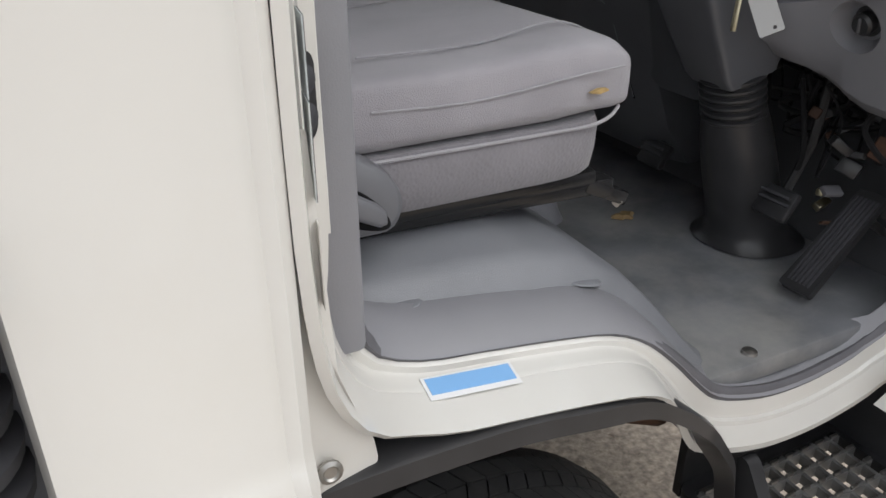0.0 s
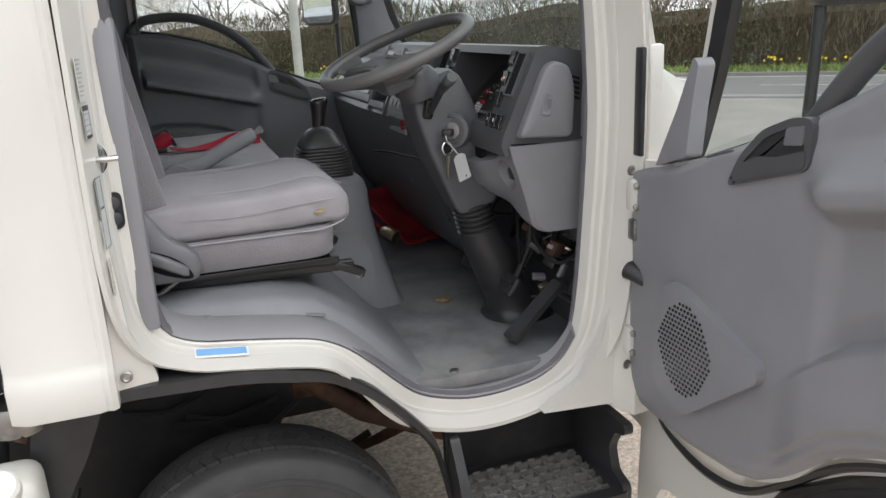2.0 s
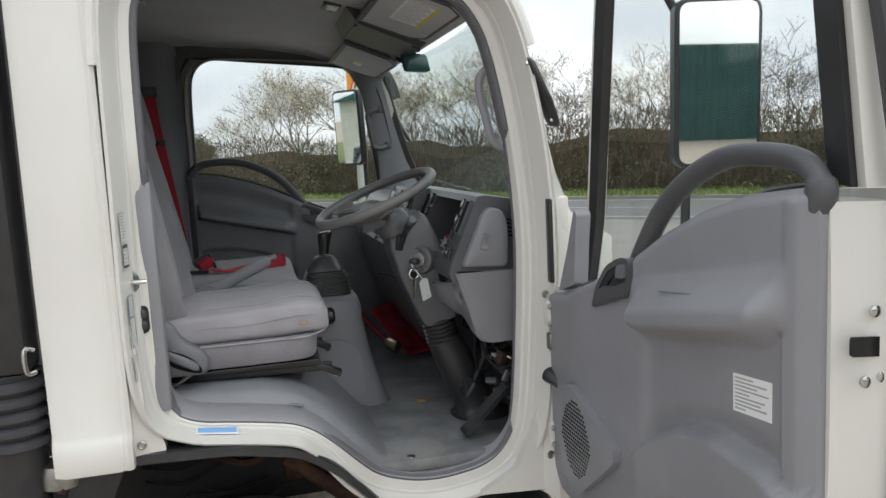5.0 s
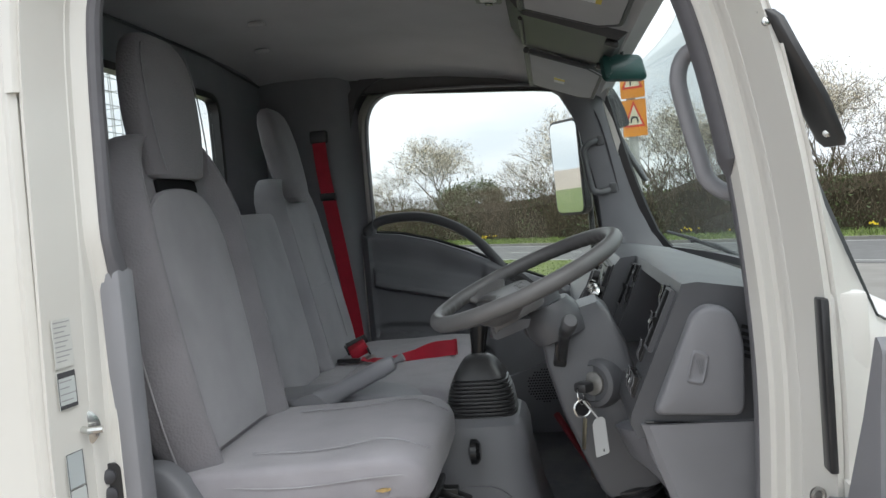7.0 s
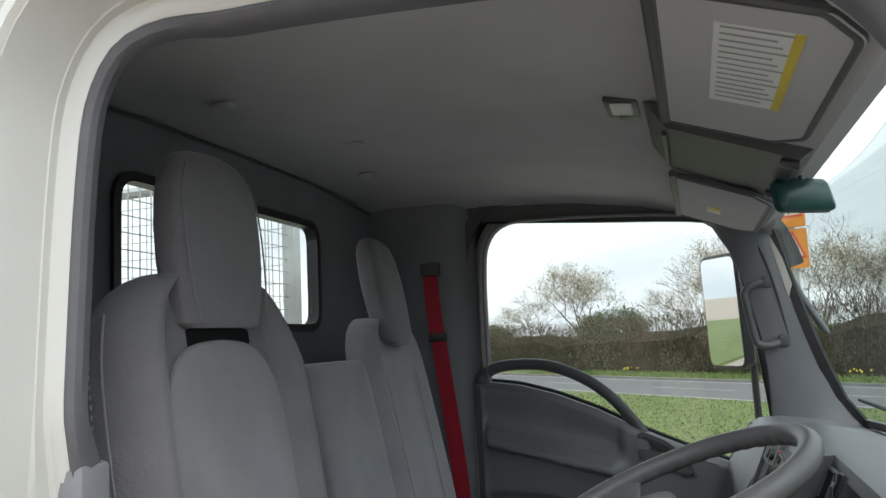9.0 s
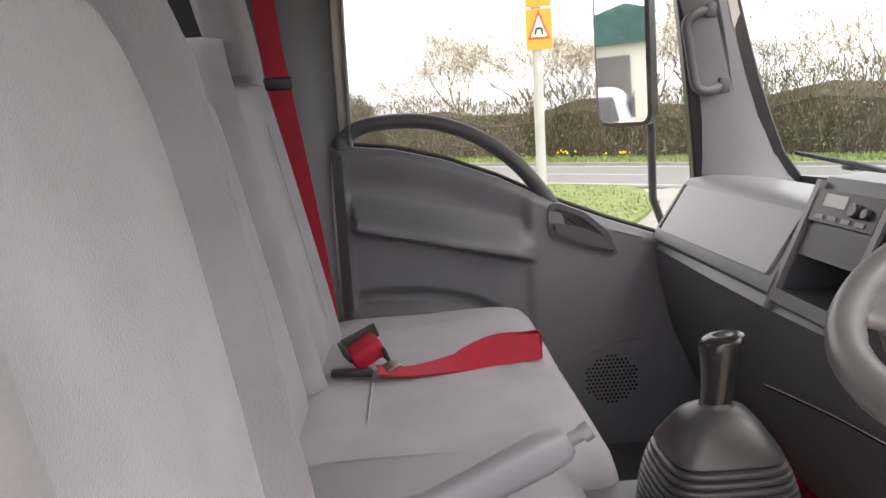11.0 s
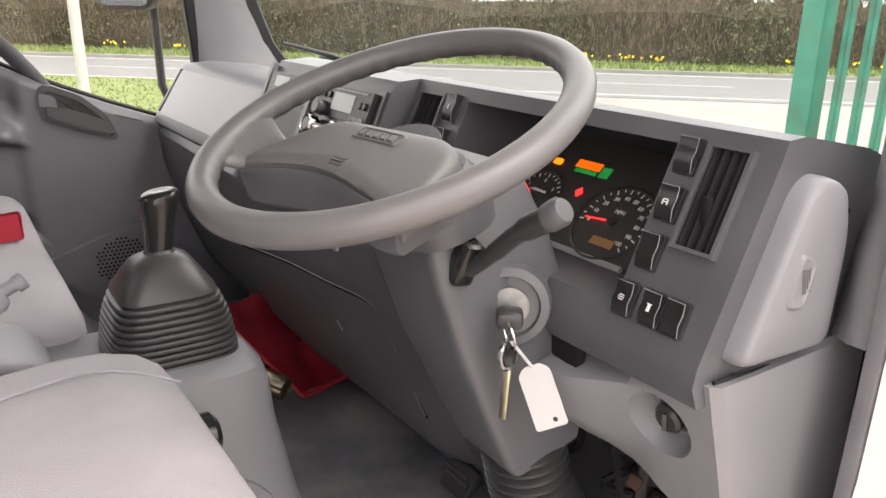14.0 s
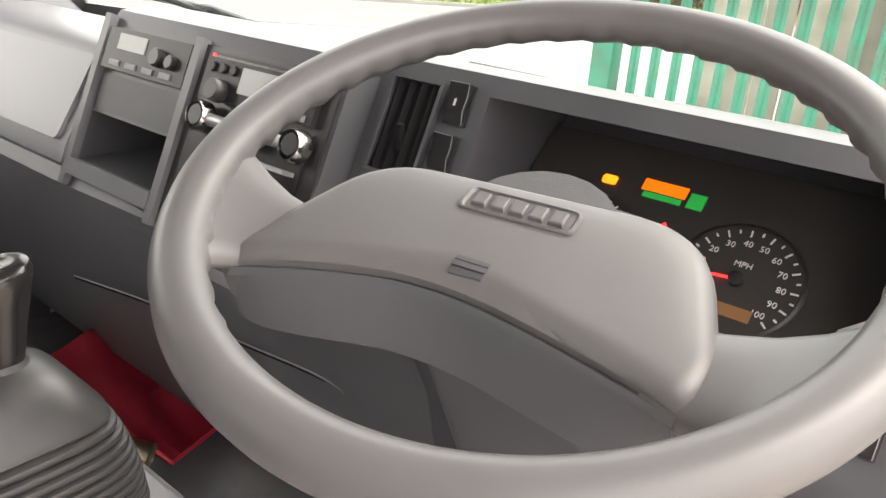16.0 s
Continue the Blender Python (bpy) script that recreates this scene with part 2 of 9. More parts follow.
RIMW = mat("dirty_white_rim", (0.52, 0.50, 0.46), 0.55, var=0.15, scale=8, stain=(0.2, 0.17, 0.13), stain_scale=9, stain_amt=0.6)
ENDP = mat("dash_end_plastic", (0.212, 0.212, 0.229), 0.4, var=0.08, bump=0.15, bscale=900)
LOCKM = mat("lock_steel", (0.27, 0.265, 0.255), 0.6, 0.7, var=0.2, scale=60)
LCDGREY = mat("radio_display", (0.42, 0.44, 0.42), 0.25)

# ---- mesh helpers ----
ORIGIN = {}


def thing(name, base, label="", category="", group="", kind=""):
    ob = new(name)
    ob.location = base
    ob.empty_display_size = 0.1
    ORIGIN[ob] = Vector(base)
    return tagged(ob, label, category, group, kind)


def part(name, bm, material, parent=None, label="", angle=38, smooth=True, fix=True):
    if fix:
        bmesh.ops.recalc_face_normals(bm, faces=bm.faces)
    o = ORIGIN.get(parent, Vector((0, 0, 0)))
    bm.transform(Matrix.Translation(-o))
    me = bpy.data.meshes.new(name)
    bm.to_mesh(me)
    bm.free()
    if smooth:
        me.polygons.foreach_set("use_smooth", [True] * len(me.polygons))
        me.set_sharp_from_angle(angle=radians(angle))
    for m in (material if isinstance(material, (list, tuple)) else [material]):
        me.materials.append(m)
    ob = new(name, me)
    if parent:
        ob.parent = parent
        ORIGIN[ob] = o
    if label:
        tagged(ob, label)
    return ob


def solo(name, bm, material, label, category, kind="", group="", angle=38, smooth=True, fix=True):
    return tagged(part(name, bm, material, None, "", angle, smooth, fix), label, category, group, kind)


def B():
    return bmesh.new()


def box(bm, c, s, r=0.0, rot=None, seg=2):
    res = bmesh.ops.create_cube(bm, size=1.0)
    vs = res["verts"]
    for v in vs:
        v.co = Vector((v.co.x * s[0], v.co.y * s[1], v.co.z * s[2]))
    if r > 0:
        es = list({e for v in vs for e in v.link_edges})
        out = bmesh.ops.bevel(bm, geom=es, offset=min(r, 0.49 * min(s)), segments=seg, affect='EDGES', profile=0.5, clamp_overlap=True)
        vs = list({v for v in vs if v.is_valid} | set(out["verts"]))
    m = Matrix.Translation(c) @ (Euler([radians(a) for a in rot]).to_matrix().to_4x4() if rot else Matrix())
    bmesh.ops.transform(bm, matrix=m, verts=vs)
    return vs


def rings(bm, rr, caps=True, loop=False, closed=True):
    """Skin a list of rings of points."""
    vv = [[bm.verts.new(p) for p in r] for r in rr]
    n = len(vv[0])
    k = len(vv)
    for i in range(k if loop else k - 1):
        a, b = vv[i], vv[(i + 1) % k]
        for j in range(n if closed else n - 1):
            q = (a[j], a[(j + 1) % n], b[(j + 1) % n], b[j])
            if len(set(q)) == 4:
                bm.faces.new(q)
    if caps and not loop:
        bm.faces.new(vv[0])
        bm.faces.new(vv[-1])
    return vv


def catmull(pts, per=6, closed=False):
    pts = [Vector(p) for p in pts]
    n = len(pts)
    out = []
    for i in range(n if closed else n - 1):
        p0 = pts[(i - 1) % n] if closed or i > 0 else pts[0]
        p1, p2 = pts[i], pts[(i + 1) % n]
        p3 = pts[(i + 2) % n] if closed or i + 2 < n else pts[-1]
        for k in range(per):
            t = k / per
            out.append(0.5 * ((2 * p1) + (p2 - p0) * t + (2 * p0 - 5 * p1 + 4 * p2 - p3) * t * t + (3 * p1 - p0 - 3 * p2 + p3) * t ** 3))
    if not closed:
        out.append(pts[-1])
    return out


def tube(bm, path, r, n=10, loop=False, caps=True, flat=1.0, upv=None):
    path = [Vector(p) for p in path]
    k = len(path)
    rs = r if isinstance(r, (list, tuple)) else [r] * k
    rr = []
    prev = None
    for i, p in enumerate(path):
        a = path[(i - 1) % k] if loop or i > 0 else p
        b = path[(i + 1) % k] if loop or i < k - 1 else p
        d = (b - a).normalized()
        if upv is not None:
            u = d.cross(Vector(upv)).normalized()
        elif prev is None:
            u = d.orthogonal().normalized()
        else:
            u = (prev - d * prev.dot(d)).normalized()
        prev = u
        w = d.cross(u)
        rr.append([p + rs[i] * (math.cos(2 * math.pi * j / n) * u + flat * math.sin(2 * math.pi * j / n) * w) for j in range(n)])
    rings(bm, rr, caps, loop)


def lathe(bm, prof, c, axis=(0, 0, 1), n=32, caps=True):
    """prof: (radius, height) along axis from c."""
    ax = Vector(axis).normalized()
    u = ax.orthogonal().normalized()
    w = ax.cross(u)
    c = Vector(c)
    rings(bm, [[c + h * ax + max(r, 1e-4) * (math.cos(2 * math.pi * j / n) * u + math.sin(2 * math.pi * j / n) * w) for j in range(n)] for r, h in prof], caps)


def prism(bm, pts, f, lo, hi, r=0.0, seg=2):
    """Polygon pts (a, b), mapped by f(a, b, d) and extruded from depth lo to hi; r bevels all its edges."""
    n = len(pts)
    v0 = [bm.verts.new(f(a, b, lo)) for a, b in pts]
    v1 = [bm.verts.new(f(a, b, hi)) for a, b in pts]
    fs = [bm.faces.new(v0), bm.faces.new(v1)]
    for i in range(n):
        fs.append(bm.faces.new((v0[i], v0[(i + 1) % n], v1[(i + 1) % n], v1[i])))
    if r > 0:
        es = list({e for q in fs for e in q.edges if not (abs(e.calc_face_angle(0)) < 0.3)})
        bmesh.ops.bevel(bm, geom=es, offset=r, segments=seg, affect='EDGES', profile=0.5, clamp_overlap=True)


def xz(x, z, y):
    return Vector((x, y, z))


def yz(y, z, x):
    return Vector((x, y, z))


def xy(x, y, z):
    return Vector((x, y, z))


def sup(a, b, e=4.0, n=28):
    """Superellipse ring (2D)."""
    o = []
    for j in range(n):
        t = 2 * math.pi * j / n
        c, s = math.cos(t), math.sin(t)
        o.append((a * math.copysign(abs(c) ** (2 / e), c), b * math.copysign(abs(s) ** (2 / e), s)))
    return o


def fillet(pts, r, seg=5):
    """Round the corners of a 2D polygon. r: one radius or one per corner."""
    n = len(pts)
    out = []
    for i in range(n):
        p, a, b = Vector(pts[i]), Vector(pts[i - 1]), Vector(pts[(i + 1) % n])
        ri = r[i] if isinstance(r, (list, tuple)) else r
        d1, d2 = (a - p), (b - p)
        ri = min(ri, 0.45 * d1.length, 0.45 * d2.length)
        if ri < 1e-4:
            out.append((p.x, p.y))
            continue
        s, e = p + d1.normalized() * ri, p + d2.normalized() * ri
        for k in range(seg + 1):
            t = k / seg
            q = (1 - t) ** 2 * s + 2 * t * (1 - t) * p + t * t * e
            out.append((q.x, q.y))
    return out


def hole_plate(bm, outer, inner, f, lo, hi):
    """A plate between two outlines with the same number of points."""
    o0, i0 = [f(a, b, lo) for a, b in outer], [f(a, b, lo) for a, b in inner]
    o1, i1 = [f(a, b, hi) for a, b in outer], [f(a, b, hi) for a, b in inner]
    rings(bm, [o0, i0, i1, o1], caps=False, loop=True)


def resample(pts, n, closed=True):
    pts = [Vector(p) for p in pts]
    if closed:
        pts = pts + [pts[0]]
    ls = [0.0]
    for a, b in zip(pts, pts[1:]):
        ls.append(ls[-1] + (b - a).length)
    out, k = [], 0
    for i in range(n):
        s = ls[-1] * i / (n if closed else n - 1)
        while k < len(ls) - 2 and ls[k + 1] < s:
            k += 1
        t = (s - ls[k]) / max(1e-9, ls[k + 1] - ls[k])
        out.append(pts[k].lerp(pts[k + 1], t))
    return out


def offset2(pts, d):
    """Offset a closed 2D polyline along its outward normals (points run counter-clockwise or not)."""
    area = sum(pts[i - 1][0] * pts[i][1] - pts[i][0] * pts[i - 1][1] for i in range(len(pts)))
    s = 1 if area > 0 else -1
    n = len(pts)
    out = []
    for i in range(n):
        t = Vector((pts[(i + 1) % n][0] - pts[i - 1][0], pts[(i + 1) % n][1] - pts[i - 1][1])).normalized()
        out.append((pts[i][0] + s * d * t.y, pts[i][1] - s * d * t.x))
    return out


def bars(name, parent, rows, mtl, f, w, h):
    """Rows of plain bars that stand for small print: (a0, a1, b) in the plane of f."""
    for a0, a1, b in rows:
        bm = B()
        prism(bm, [(a0, b - h / 2), (a1, b - h / 2), (a1, b + h / 2), (a0, b + h / 2)], f, 0, w)
        part(name, bm, mtl, parent, smooth=False)


def words(name, body, size, m, mtl, parent, depth=0.0004):
    cu = bpy.data.curves.new(name, 'FONT')
    cu.body, cu.size, cu.align_x, cu.align_y, cu.extrude, cu.resolution_u = body, size, 'CENTER', 'CENTER', depth, 2
    tmp = new("tmp_text", cu)
    dg = bpy.context.evaluated_depsgraph_get()
    me = bpy.data.meshes.new_from_object(tmp.evaluated_get(dg))
    bpy.data.objects.remove(tmp)
    bpy.data.curves.remove(cu)
    bm = B()
    bm.from_mesh(me)
    bpy.data.meshes.remove(me)
    bm.transform(m)
    return part(name, bm, mtl, parent, smooth=False)


def frame3(o, xdir, ydir):
    """A matrix at o whose x and y axes lie along two directions."""
    x = Vector(xdir).normalized()
    z = x.cross(Vector(ydir)).normalized()
    y = z.cross(x)
    return Matrix.Translation(o) @ Matrix((x, y, z)).transposed().to_4x4()

# ---- ground ----
GZ = -0.03


def ground_sheet():
    bm = B()
    xs = [-900, -200, -60, -25] + [-20 + 1.0 * i for i in range(46)] + [30, 60, 200, 900]
    vs = [[bm.verts.new((x, y, GZ + 0.012 * noise.noise(Vector((x * 0.6, y * 0.6, 0))))) for y in xs] for x in xs]
    for i in range(len(xs) - 1):
        for j in range(len(xs) - 1):
            bm.faces.new((vs[i][j], vs[i + 1][j], vs[i + 1][j + 1], vs[i][j + 1]))
    return solo("ground", bm, GRAVEL, "pale brown gravel yard with loose stone chips", "ground", "structure")


ground_sheet()
RD = Vector((1, -1, 0)).normalized()     # along the road
RN = Vector((1, 1, 0)).normalized()      # across it, away from the truck


def road_strip(name, d0, d1, z, mtl, label, category, s0=-400, s1=400, cuts=1, thick=0.3):
    bm = B()
    rr = []
    for i in range(cuts + 1):
        s = s0 + (s1 - s0) * i / cuts
        a, b = RN * d0 + RD * s, RN * d1 + RD * s
        rr.append([Vector((a.x, a.y, z - thick)), Vector((a.x, a.y, z)), Vector((b.x, b.y, z)), Vector((b.x, b.y, z - thick))])
    rings(bm, rr)
    return solo(name, bm, mtl, label, category, "structure", smooth=False)


road_strip("apron", 4.2, 14.6, GZ + 0.03, APRON, "pale worn concrete forecourt between yard and road", "forecourt", -7, 60)
road_strip("road", 14.6, 19.9, GZ + 0.04, ASPHALT, "grey asphalt country road with white lines", "road")
road_strip("road_edge_line", 19.35, 19.5, GZ + 0.045, ROADLINE, "solid white edge line on the road", "road line", thick=0.004)
road_strip("road_edge_line", 14.95, 15.08, GZ + 0.045, ROADLINE, "solid white edge line on the road", "road line", thick=0.004)
for k in range(-8, 16):
    road_strip("road_centre_line", 17.1, 17.2, GZ + 0.045, ROADLINE, "white dash of the broken centre line", "road line", k * 6.0, k * 6.0 + 3.2, thick=0.004)
road_strip("verge", 19.9, 40, GZ + 0.10, GRASS, "mown grass verge beyond the road", "verge")
road_strip("kerb", 19.75, 19.9, GZ + 0.12, APRON, "low concrete kerb along the verge", "kerb", -120, 120)
bm = B()
prism(bm, fillet([(-60, 7.2), (1.5, 7.6), (4.2, 12.2), (4.9, 15.6), (-30, 50.2), (-60, 60)], [0.1, 2, 1.6, 1.2, 1, 1], 8), xy, GZ - 0.2, GZ + 0.09)
solo("grass_island", bm, GRASS, "mown grass island between forecourt and road", "grass", "structure", smooth=False)


def blades(name, label, fn, count, h, mtl, seed, cat="grass", w=0.02):
    rng = np.random.default_rng(seed)
    v, f = [], []
    for _ in range(count):
        x, y, z = fn(rng)
        a = rng.random() * 6.28
        hh = h * (0.5 + rng.random())
        dx, dy = w * math.cos(a), w * math.sin(a)
        lx, ly = (rng.random(2) - 0.5) * hh
        i = len(v)
        v += [(x - dx, y - dy, z), (x + dx, y + dy, z), (x + lx, y + ly, z + hh)]
        f.append((i, i + 1, i + 2))
    me = bpy.data.meshes.new(name)
    me.from_pydata(v, [], f)
    me.materials.append(mtl)
    return tagged(new(name, me), label, cat, "", "stuff")


def on_verge(rng):
    s, d = rng.uniform(-30, 45), rng.uniform(19.95, 22.6)
    p = RN * d + RD * s
    return p.x, p.y, GZ + 0.09


def on_island(rng):
    while True:
        x, y = rng.uniform(-16, 4.6), rng.uniform(7.6, 22)
        if x + y < 20.4 and x < 1.6 + (y - 7.6) * 0.55 and x < 4.4:
            return x, y, GZ + 0.08


blades("verge_grass", "rough green grass on the verge", on_verge, 16000, 0.10, BLADE, 3, w=0.03)
blades("island_grass", "short green lawn grass", on_island, 24000, 0.045, BLADE, 4, w=0.02)


def chips():
    rng = np.random.default_rng(7)
    v, f = [], []
    for _ in range(9000):
        x, y = rng.uniform(-1.2, 5.0), rng.uniform(-1.6, 2.6)
        s = 0.004 + 0.011 * rng.random() ** 2
        i = len(v)
        p = (rng.random((4, 3)) - 0.5) * s * 2
        for q in p:
            v.append((x + q[0], y + q[1], GZ + 0.004 + abs(q[2])))
        f += [(i, i + 1, i + 2), (i, i + 2, i + 3), (i, i + 3, i + 1), (i + 1, i + 3, i + 2)]
    me = bpy.data.meshes.new("stone_chips")
    me.from_pydata(v, [], f)
    me.materials.append(STONE)
    tagged(new("stone_chips", me), "loose pale stone chips on the yard", "gravel", "", "stuff")


chips()

# ---- cab shell ----
AP = [(0.04, 1.66), (0.036, 1.30), (0.04, 1.12), (0.055, 1.045), (0.08, 1.012), (0.13, 0.992), (0.20, 0.982), (0.30, 0.967), (0.38, 0.950), (0.44, 0.918),
      (0.50, 0.865), (0.56, 0.803), (0.61, 0.758), (0.67, 0.733), (0.75, 0.716), (0.85, 0.718), (0.955, 0.745), (1.015, 0.82), (1.04, 0.93), (1.06, 1.2), (1.068, 1.46), (1.05, 1.72), (1.01, 1.95), (0.965, 2.07),
      (0.89, 2.145), (0.75, 2.175), (0.5, 2.195), (0.25, 2.205), (0.13, 2.195), (0.065, 2.13), (0.045, 2.0)]
APS = [(p.x, p.y) for p in resample([(p.x, p.y, 0) for p in catmull([(a, b, 0) for a, b in AP], 6, True)], 170)]
CY = 0.99


def lean(z):
    return 0.03 * max(0.0, z - 1.4) / 0.8


def my(y, side):
    return y if side == 0 else 2 * CY - y


def smooth_normals():
    q = offset2(APS, 1.0)
    d = [Vector((b[0] - a[0], b[1] - a[1])) for a, b in zip(APS, q)]
    for _ in range(6):
        d = [(d[i - 1] + 2 * d[i] + d[(i + 1) % len(d)]).normalized() for i in range(len(d))]
    return [(v.x, v.y) for v in d]


# the section narrows along the sill and tucks in ahead of the wheel arch: scale, shift and scale of y at each point
SILL = []
for (x_, z_), n_ in zip(APS, smooth_normals()):
    low_ = min(1.0, max(0.0, -n_[1]) * 1.15) if z_ < 1.2 else 0.0
    f_ = min(1.0, max(0.0, (x_ - 0.40) / 0.20))
    f_ = f_ * f_ * (3 - 2 * f_)
    SILL.append((1 + low_ * (0.55 + 0.60 * f_ - 1), low_ * (0.018 + 0.025 * f_), 1 - low_ * (0.25 + 0.50 * f_)))


def tuck(y, p, side):
    """The lip of the upper lock pillar lies nearer the outside."""
    w = min(1.0, max(0.0, (p[1] - 1.60) / 0.12)) * min(1.0, max(0.0, (0.22 - p[0]) / 0.12))
    return y if y < -0.05 or side else -0.05 + (y + 0.05) * (1 - 0.55 * w)


def ap_ring(section, side):
    """Sweep a section of (offset, y) round the door opening."""
    rr = []
    nrm = smooth_normals()
    for o, y in section:
        rr.append([Vector((p[0] + o * k * n_[0], my(tuck(sh + ys * y, p, side) + lean(p[1]), side), p[1] + o * k * n_[1])) for p, n_, (k, sh, ys) in zip(APS, nrm, SILL)])
    return rr


cab = thing("truck_cab", (0.5, CY, 0.6), "white painted light truck cab with its driver's door open", "truck cab")
FRAME = [(-0.004, 0.03), (0.0, 0.012), (0.004, -0.001), (0.011, -0.006), (0.024, -0.006), (0.029, -0.012), (0.031, -0.033), (0.036, -0.041), (0.050, -0.042), (0.055, -0.048), (0.057, -0.077), (0.062, -0.084), (0.067, -0.087), (0.070, -0.106), (0.060, -0.112), (0.03, -0.02)]
for side in (0, 1):
    bm = B()
    rings(bm, ap_ring(FRAME, side), caps=False)
    part("door_frame", bm, WHITE, cab, "ridged white door frame", angle=30)
    bm = B()
    rr = ap_ring([(0.003, 0.014), (0.004, 0.0), (-0.003, -0.005), (-0.011, 0.002), (-0.015, 0.018), (-0.013, 0.045), (-0.004, 0.05)] if side == 0 else [(0.003, 0.012), (0.004, 0.0), (-0.004, 0.0), (-0.010, 0.008), (-0.012, 0.03), (-0.010, 0.05), (-0.004, 0.055)], side)
    # a slimmer bead on the hinge pillar
    rr = [[Vector(((q[0] + (v.x - q[0]) * 0.5) if q[0] > 0.9 and q[1] < 1.75 else v.x, (v.y * 0.35 + 0.033) if side == 0 and q[0] > 1.0 and 0.85 < q[1] < 1.75 else v.y, v.z)) for v, q in zip(r, APS)] for r in rr]
    rings(bm, rr, caps=False)
    part("door_seal", bm, SEALG, cab, "dark grey rubber door seal and trim")

# rolled roof rail above each door opening
nrm_ = smooth_normals()
up_ = [k for k, q in enumerate(APS) if q[1] > 1.93]
k0_ = next(k for k in up_ if (k - 1) % len(APS) not in up_)
run_ = [(k0_ + j) % len(APS) for j in range(len(up_))]
for side in (0, 1):
    bm = B()
    rr = []
    for k in run_:
        (px_, pz_), (nx_, nz_) = APS[k], nrm_[k]
        rr.append([Vector((px_ + o * nx_, my(y + lean(pz_), side), pz_ + o * nz_)) for o, y in ((0.062, -0.085), (0.067, -0.106), (0.074, -0.115), (0.090, -0.113), (0.102, -0.098), (0.108, -0.06), (0.105, 0.03), (0.06, 0.03))])
    rings(bm, rr)
    # far rail gets dark trim instead of white, as painted shade
    part("roof_rail", bm, DARKTRIM if side else WHITE, cab, "roof rail coloured dark for its shade" if side else "rolled white roof rail", angle=40)

# rear quarter panel with its folded lower lip
for side in (0, 1):
    bm = B()
    sec = [(-0.034, -0.103), (-0.044, -0.112), (-0.056, -0.107), (-0.068, -0.113), (-0.19, -0.114), (-0.222, -0.098), (-0.232, -0.06), (-0.232, 0.03), (-0.04, 0.03), (-0.034, -0.06)]
    zs = [(0.935, 0.012), (0.94, 0.014), (1.005, 0.014), (1.02, 0.006), (1.035, 0.0), (1.4, 0.0), (1.8, 0.0), (2.2, 0.0), (2.27, 0.0)]
    rings(bm, [[Vector((x, my(y - (e if y < -0.05 else 0) + lean(z), side), z)) for x, y in sec] for z, e in zs])
    part("rear_quarter_panel", bm, WHITE, cab, "white rear quarter panel", angle=30)

# web that closes the corner between quarter panel, sill and wheel arch
for side in (0, 1):
    bm = B()
    prism(bm, fillet([(-0.06, 0.943), (0.03, 0.945), (0.04, 0.955), (0.035, 0.985), (0.02, 1.02), (0.0, 1.08), (-0.012, 1.3), (-0.08, 1.3), (-0.08, 0.943)], 0.006), lambda a, b, d: Vector((a, my(-0.090 + 0.5 * max(0, a + 0.02) + d, side), b)), 0.0, 0.03, 0.004)
    part("corner_web", bm, WHITE, cab, "white corner web below the lock pillar")

# front corner and windscreen pillar, white outside
def ap_front(z):
    c = [p for p in APS if p[0] > 0.8]
    return min(c, key=lambda p: abs(p[1] - z))[0]


for side in (0, 1):
    bm = B()
    rr = []
    for z in (0.66, 0.9, 1.1, 1.3, 1.42, 1.5, 1.6, 1.75, 1.9, 2.0, 2.08, 2.14):
        xa = ap_front(z) if z > 1.0 else 1.048
        fx = 1.36 if z < 1.45 else 1.245 - 0.24 * (z - 1.47) / 0.66
        if z >= 1.45:
            fx = max(fx, xa + 0.10) if side == 0 else float(np.interp(z, [1.46, 1.52, 1.65, 1.75, 1.9, 2.02, 2.13], [1.235, 1.185, 1.135, 1.102, 1.062, 1.035, 1.01]))
        ring = [(xa + 0.068, -0.10), (xa + 0.075, -0.112), (xa + 0.45 * (fx - xa) + 0.03, -0.10), (fx - 0.02, -0.045), (fx, 0.01), (fx - 0.015, 0.04), (xa + 0.05, 0.045), (xa + 0.03, 0.0)]
        rr.append([Vector((x, my(y + lean(z), side), z)) for x, y in ring])
    rings(bm, rr)
    part("windscreen_pillar", bm, WHITE, cab, "white windscreen pillar and front corner", angle=40)
    # black drip strip
    bm = B()
    rr = []
    sg = 1 if side == 0 else -1
    for x, y, z, w in ((1.168, -0.050, 1.752, 0.012), (1.163, -0.053, 1.762, 0.021), (1.135, -0.070, 1.82, 0.025), (1.105, -0.078, 1.88, 0.024), (1.085, -0.080, 1.93, 0.020), (1.080, -0.080, 1.942, 0.010)):
        c, u, v = Vector((x, my(y, side), z)), Vector((0.45, -0.89 * sg, 0)), Vector((-0.89, -0.45 * sg, 0))
        rr.append([c + u * w * p + v * 0.010 * q for p, q in sup(1, 1, 4, 16)])
    rings(bm, rr)
    part("corner_vane", bm, BLACK, cab, "black air vane strip")
    for q in ((1.153, -0.066, 1.770), (1.076, -0.090, 1.925)):
        bm = B()
        lathe(bm, [(0.006, 0), (0.006, 0.003), (0.003, 0.005)], (q[0], my(q[1], side), q[2]), (0.2, -1 if side == 0 else 1, 0.2), 10)
        part("screw", bm, CHROME, cab)

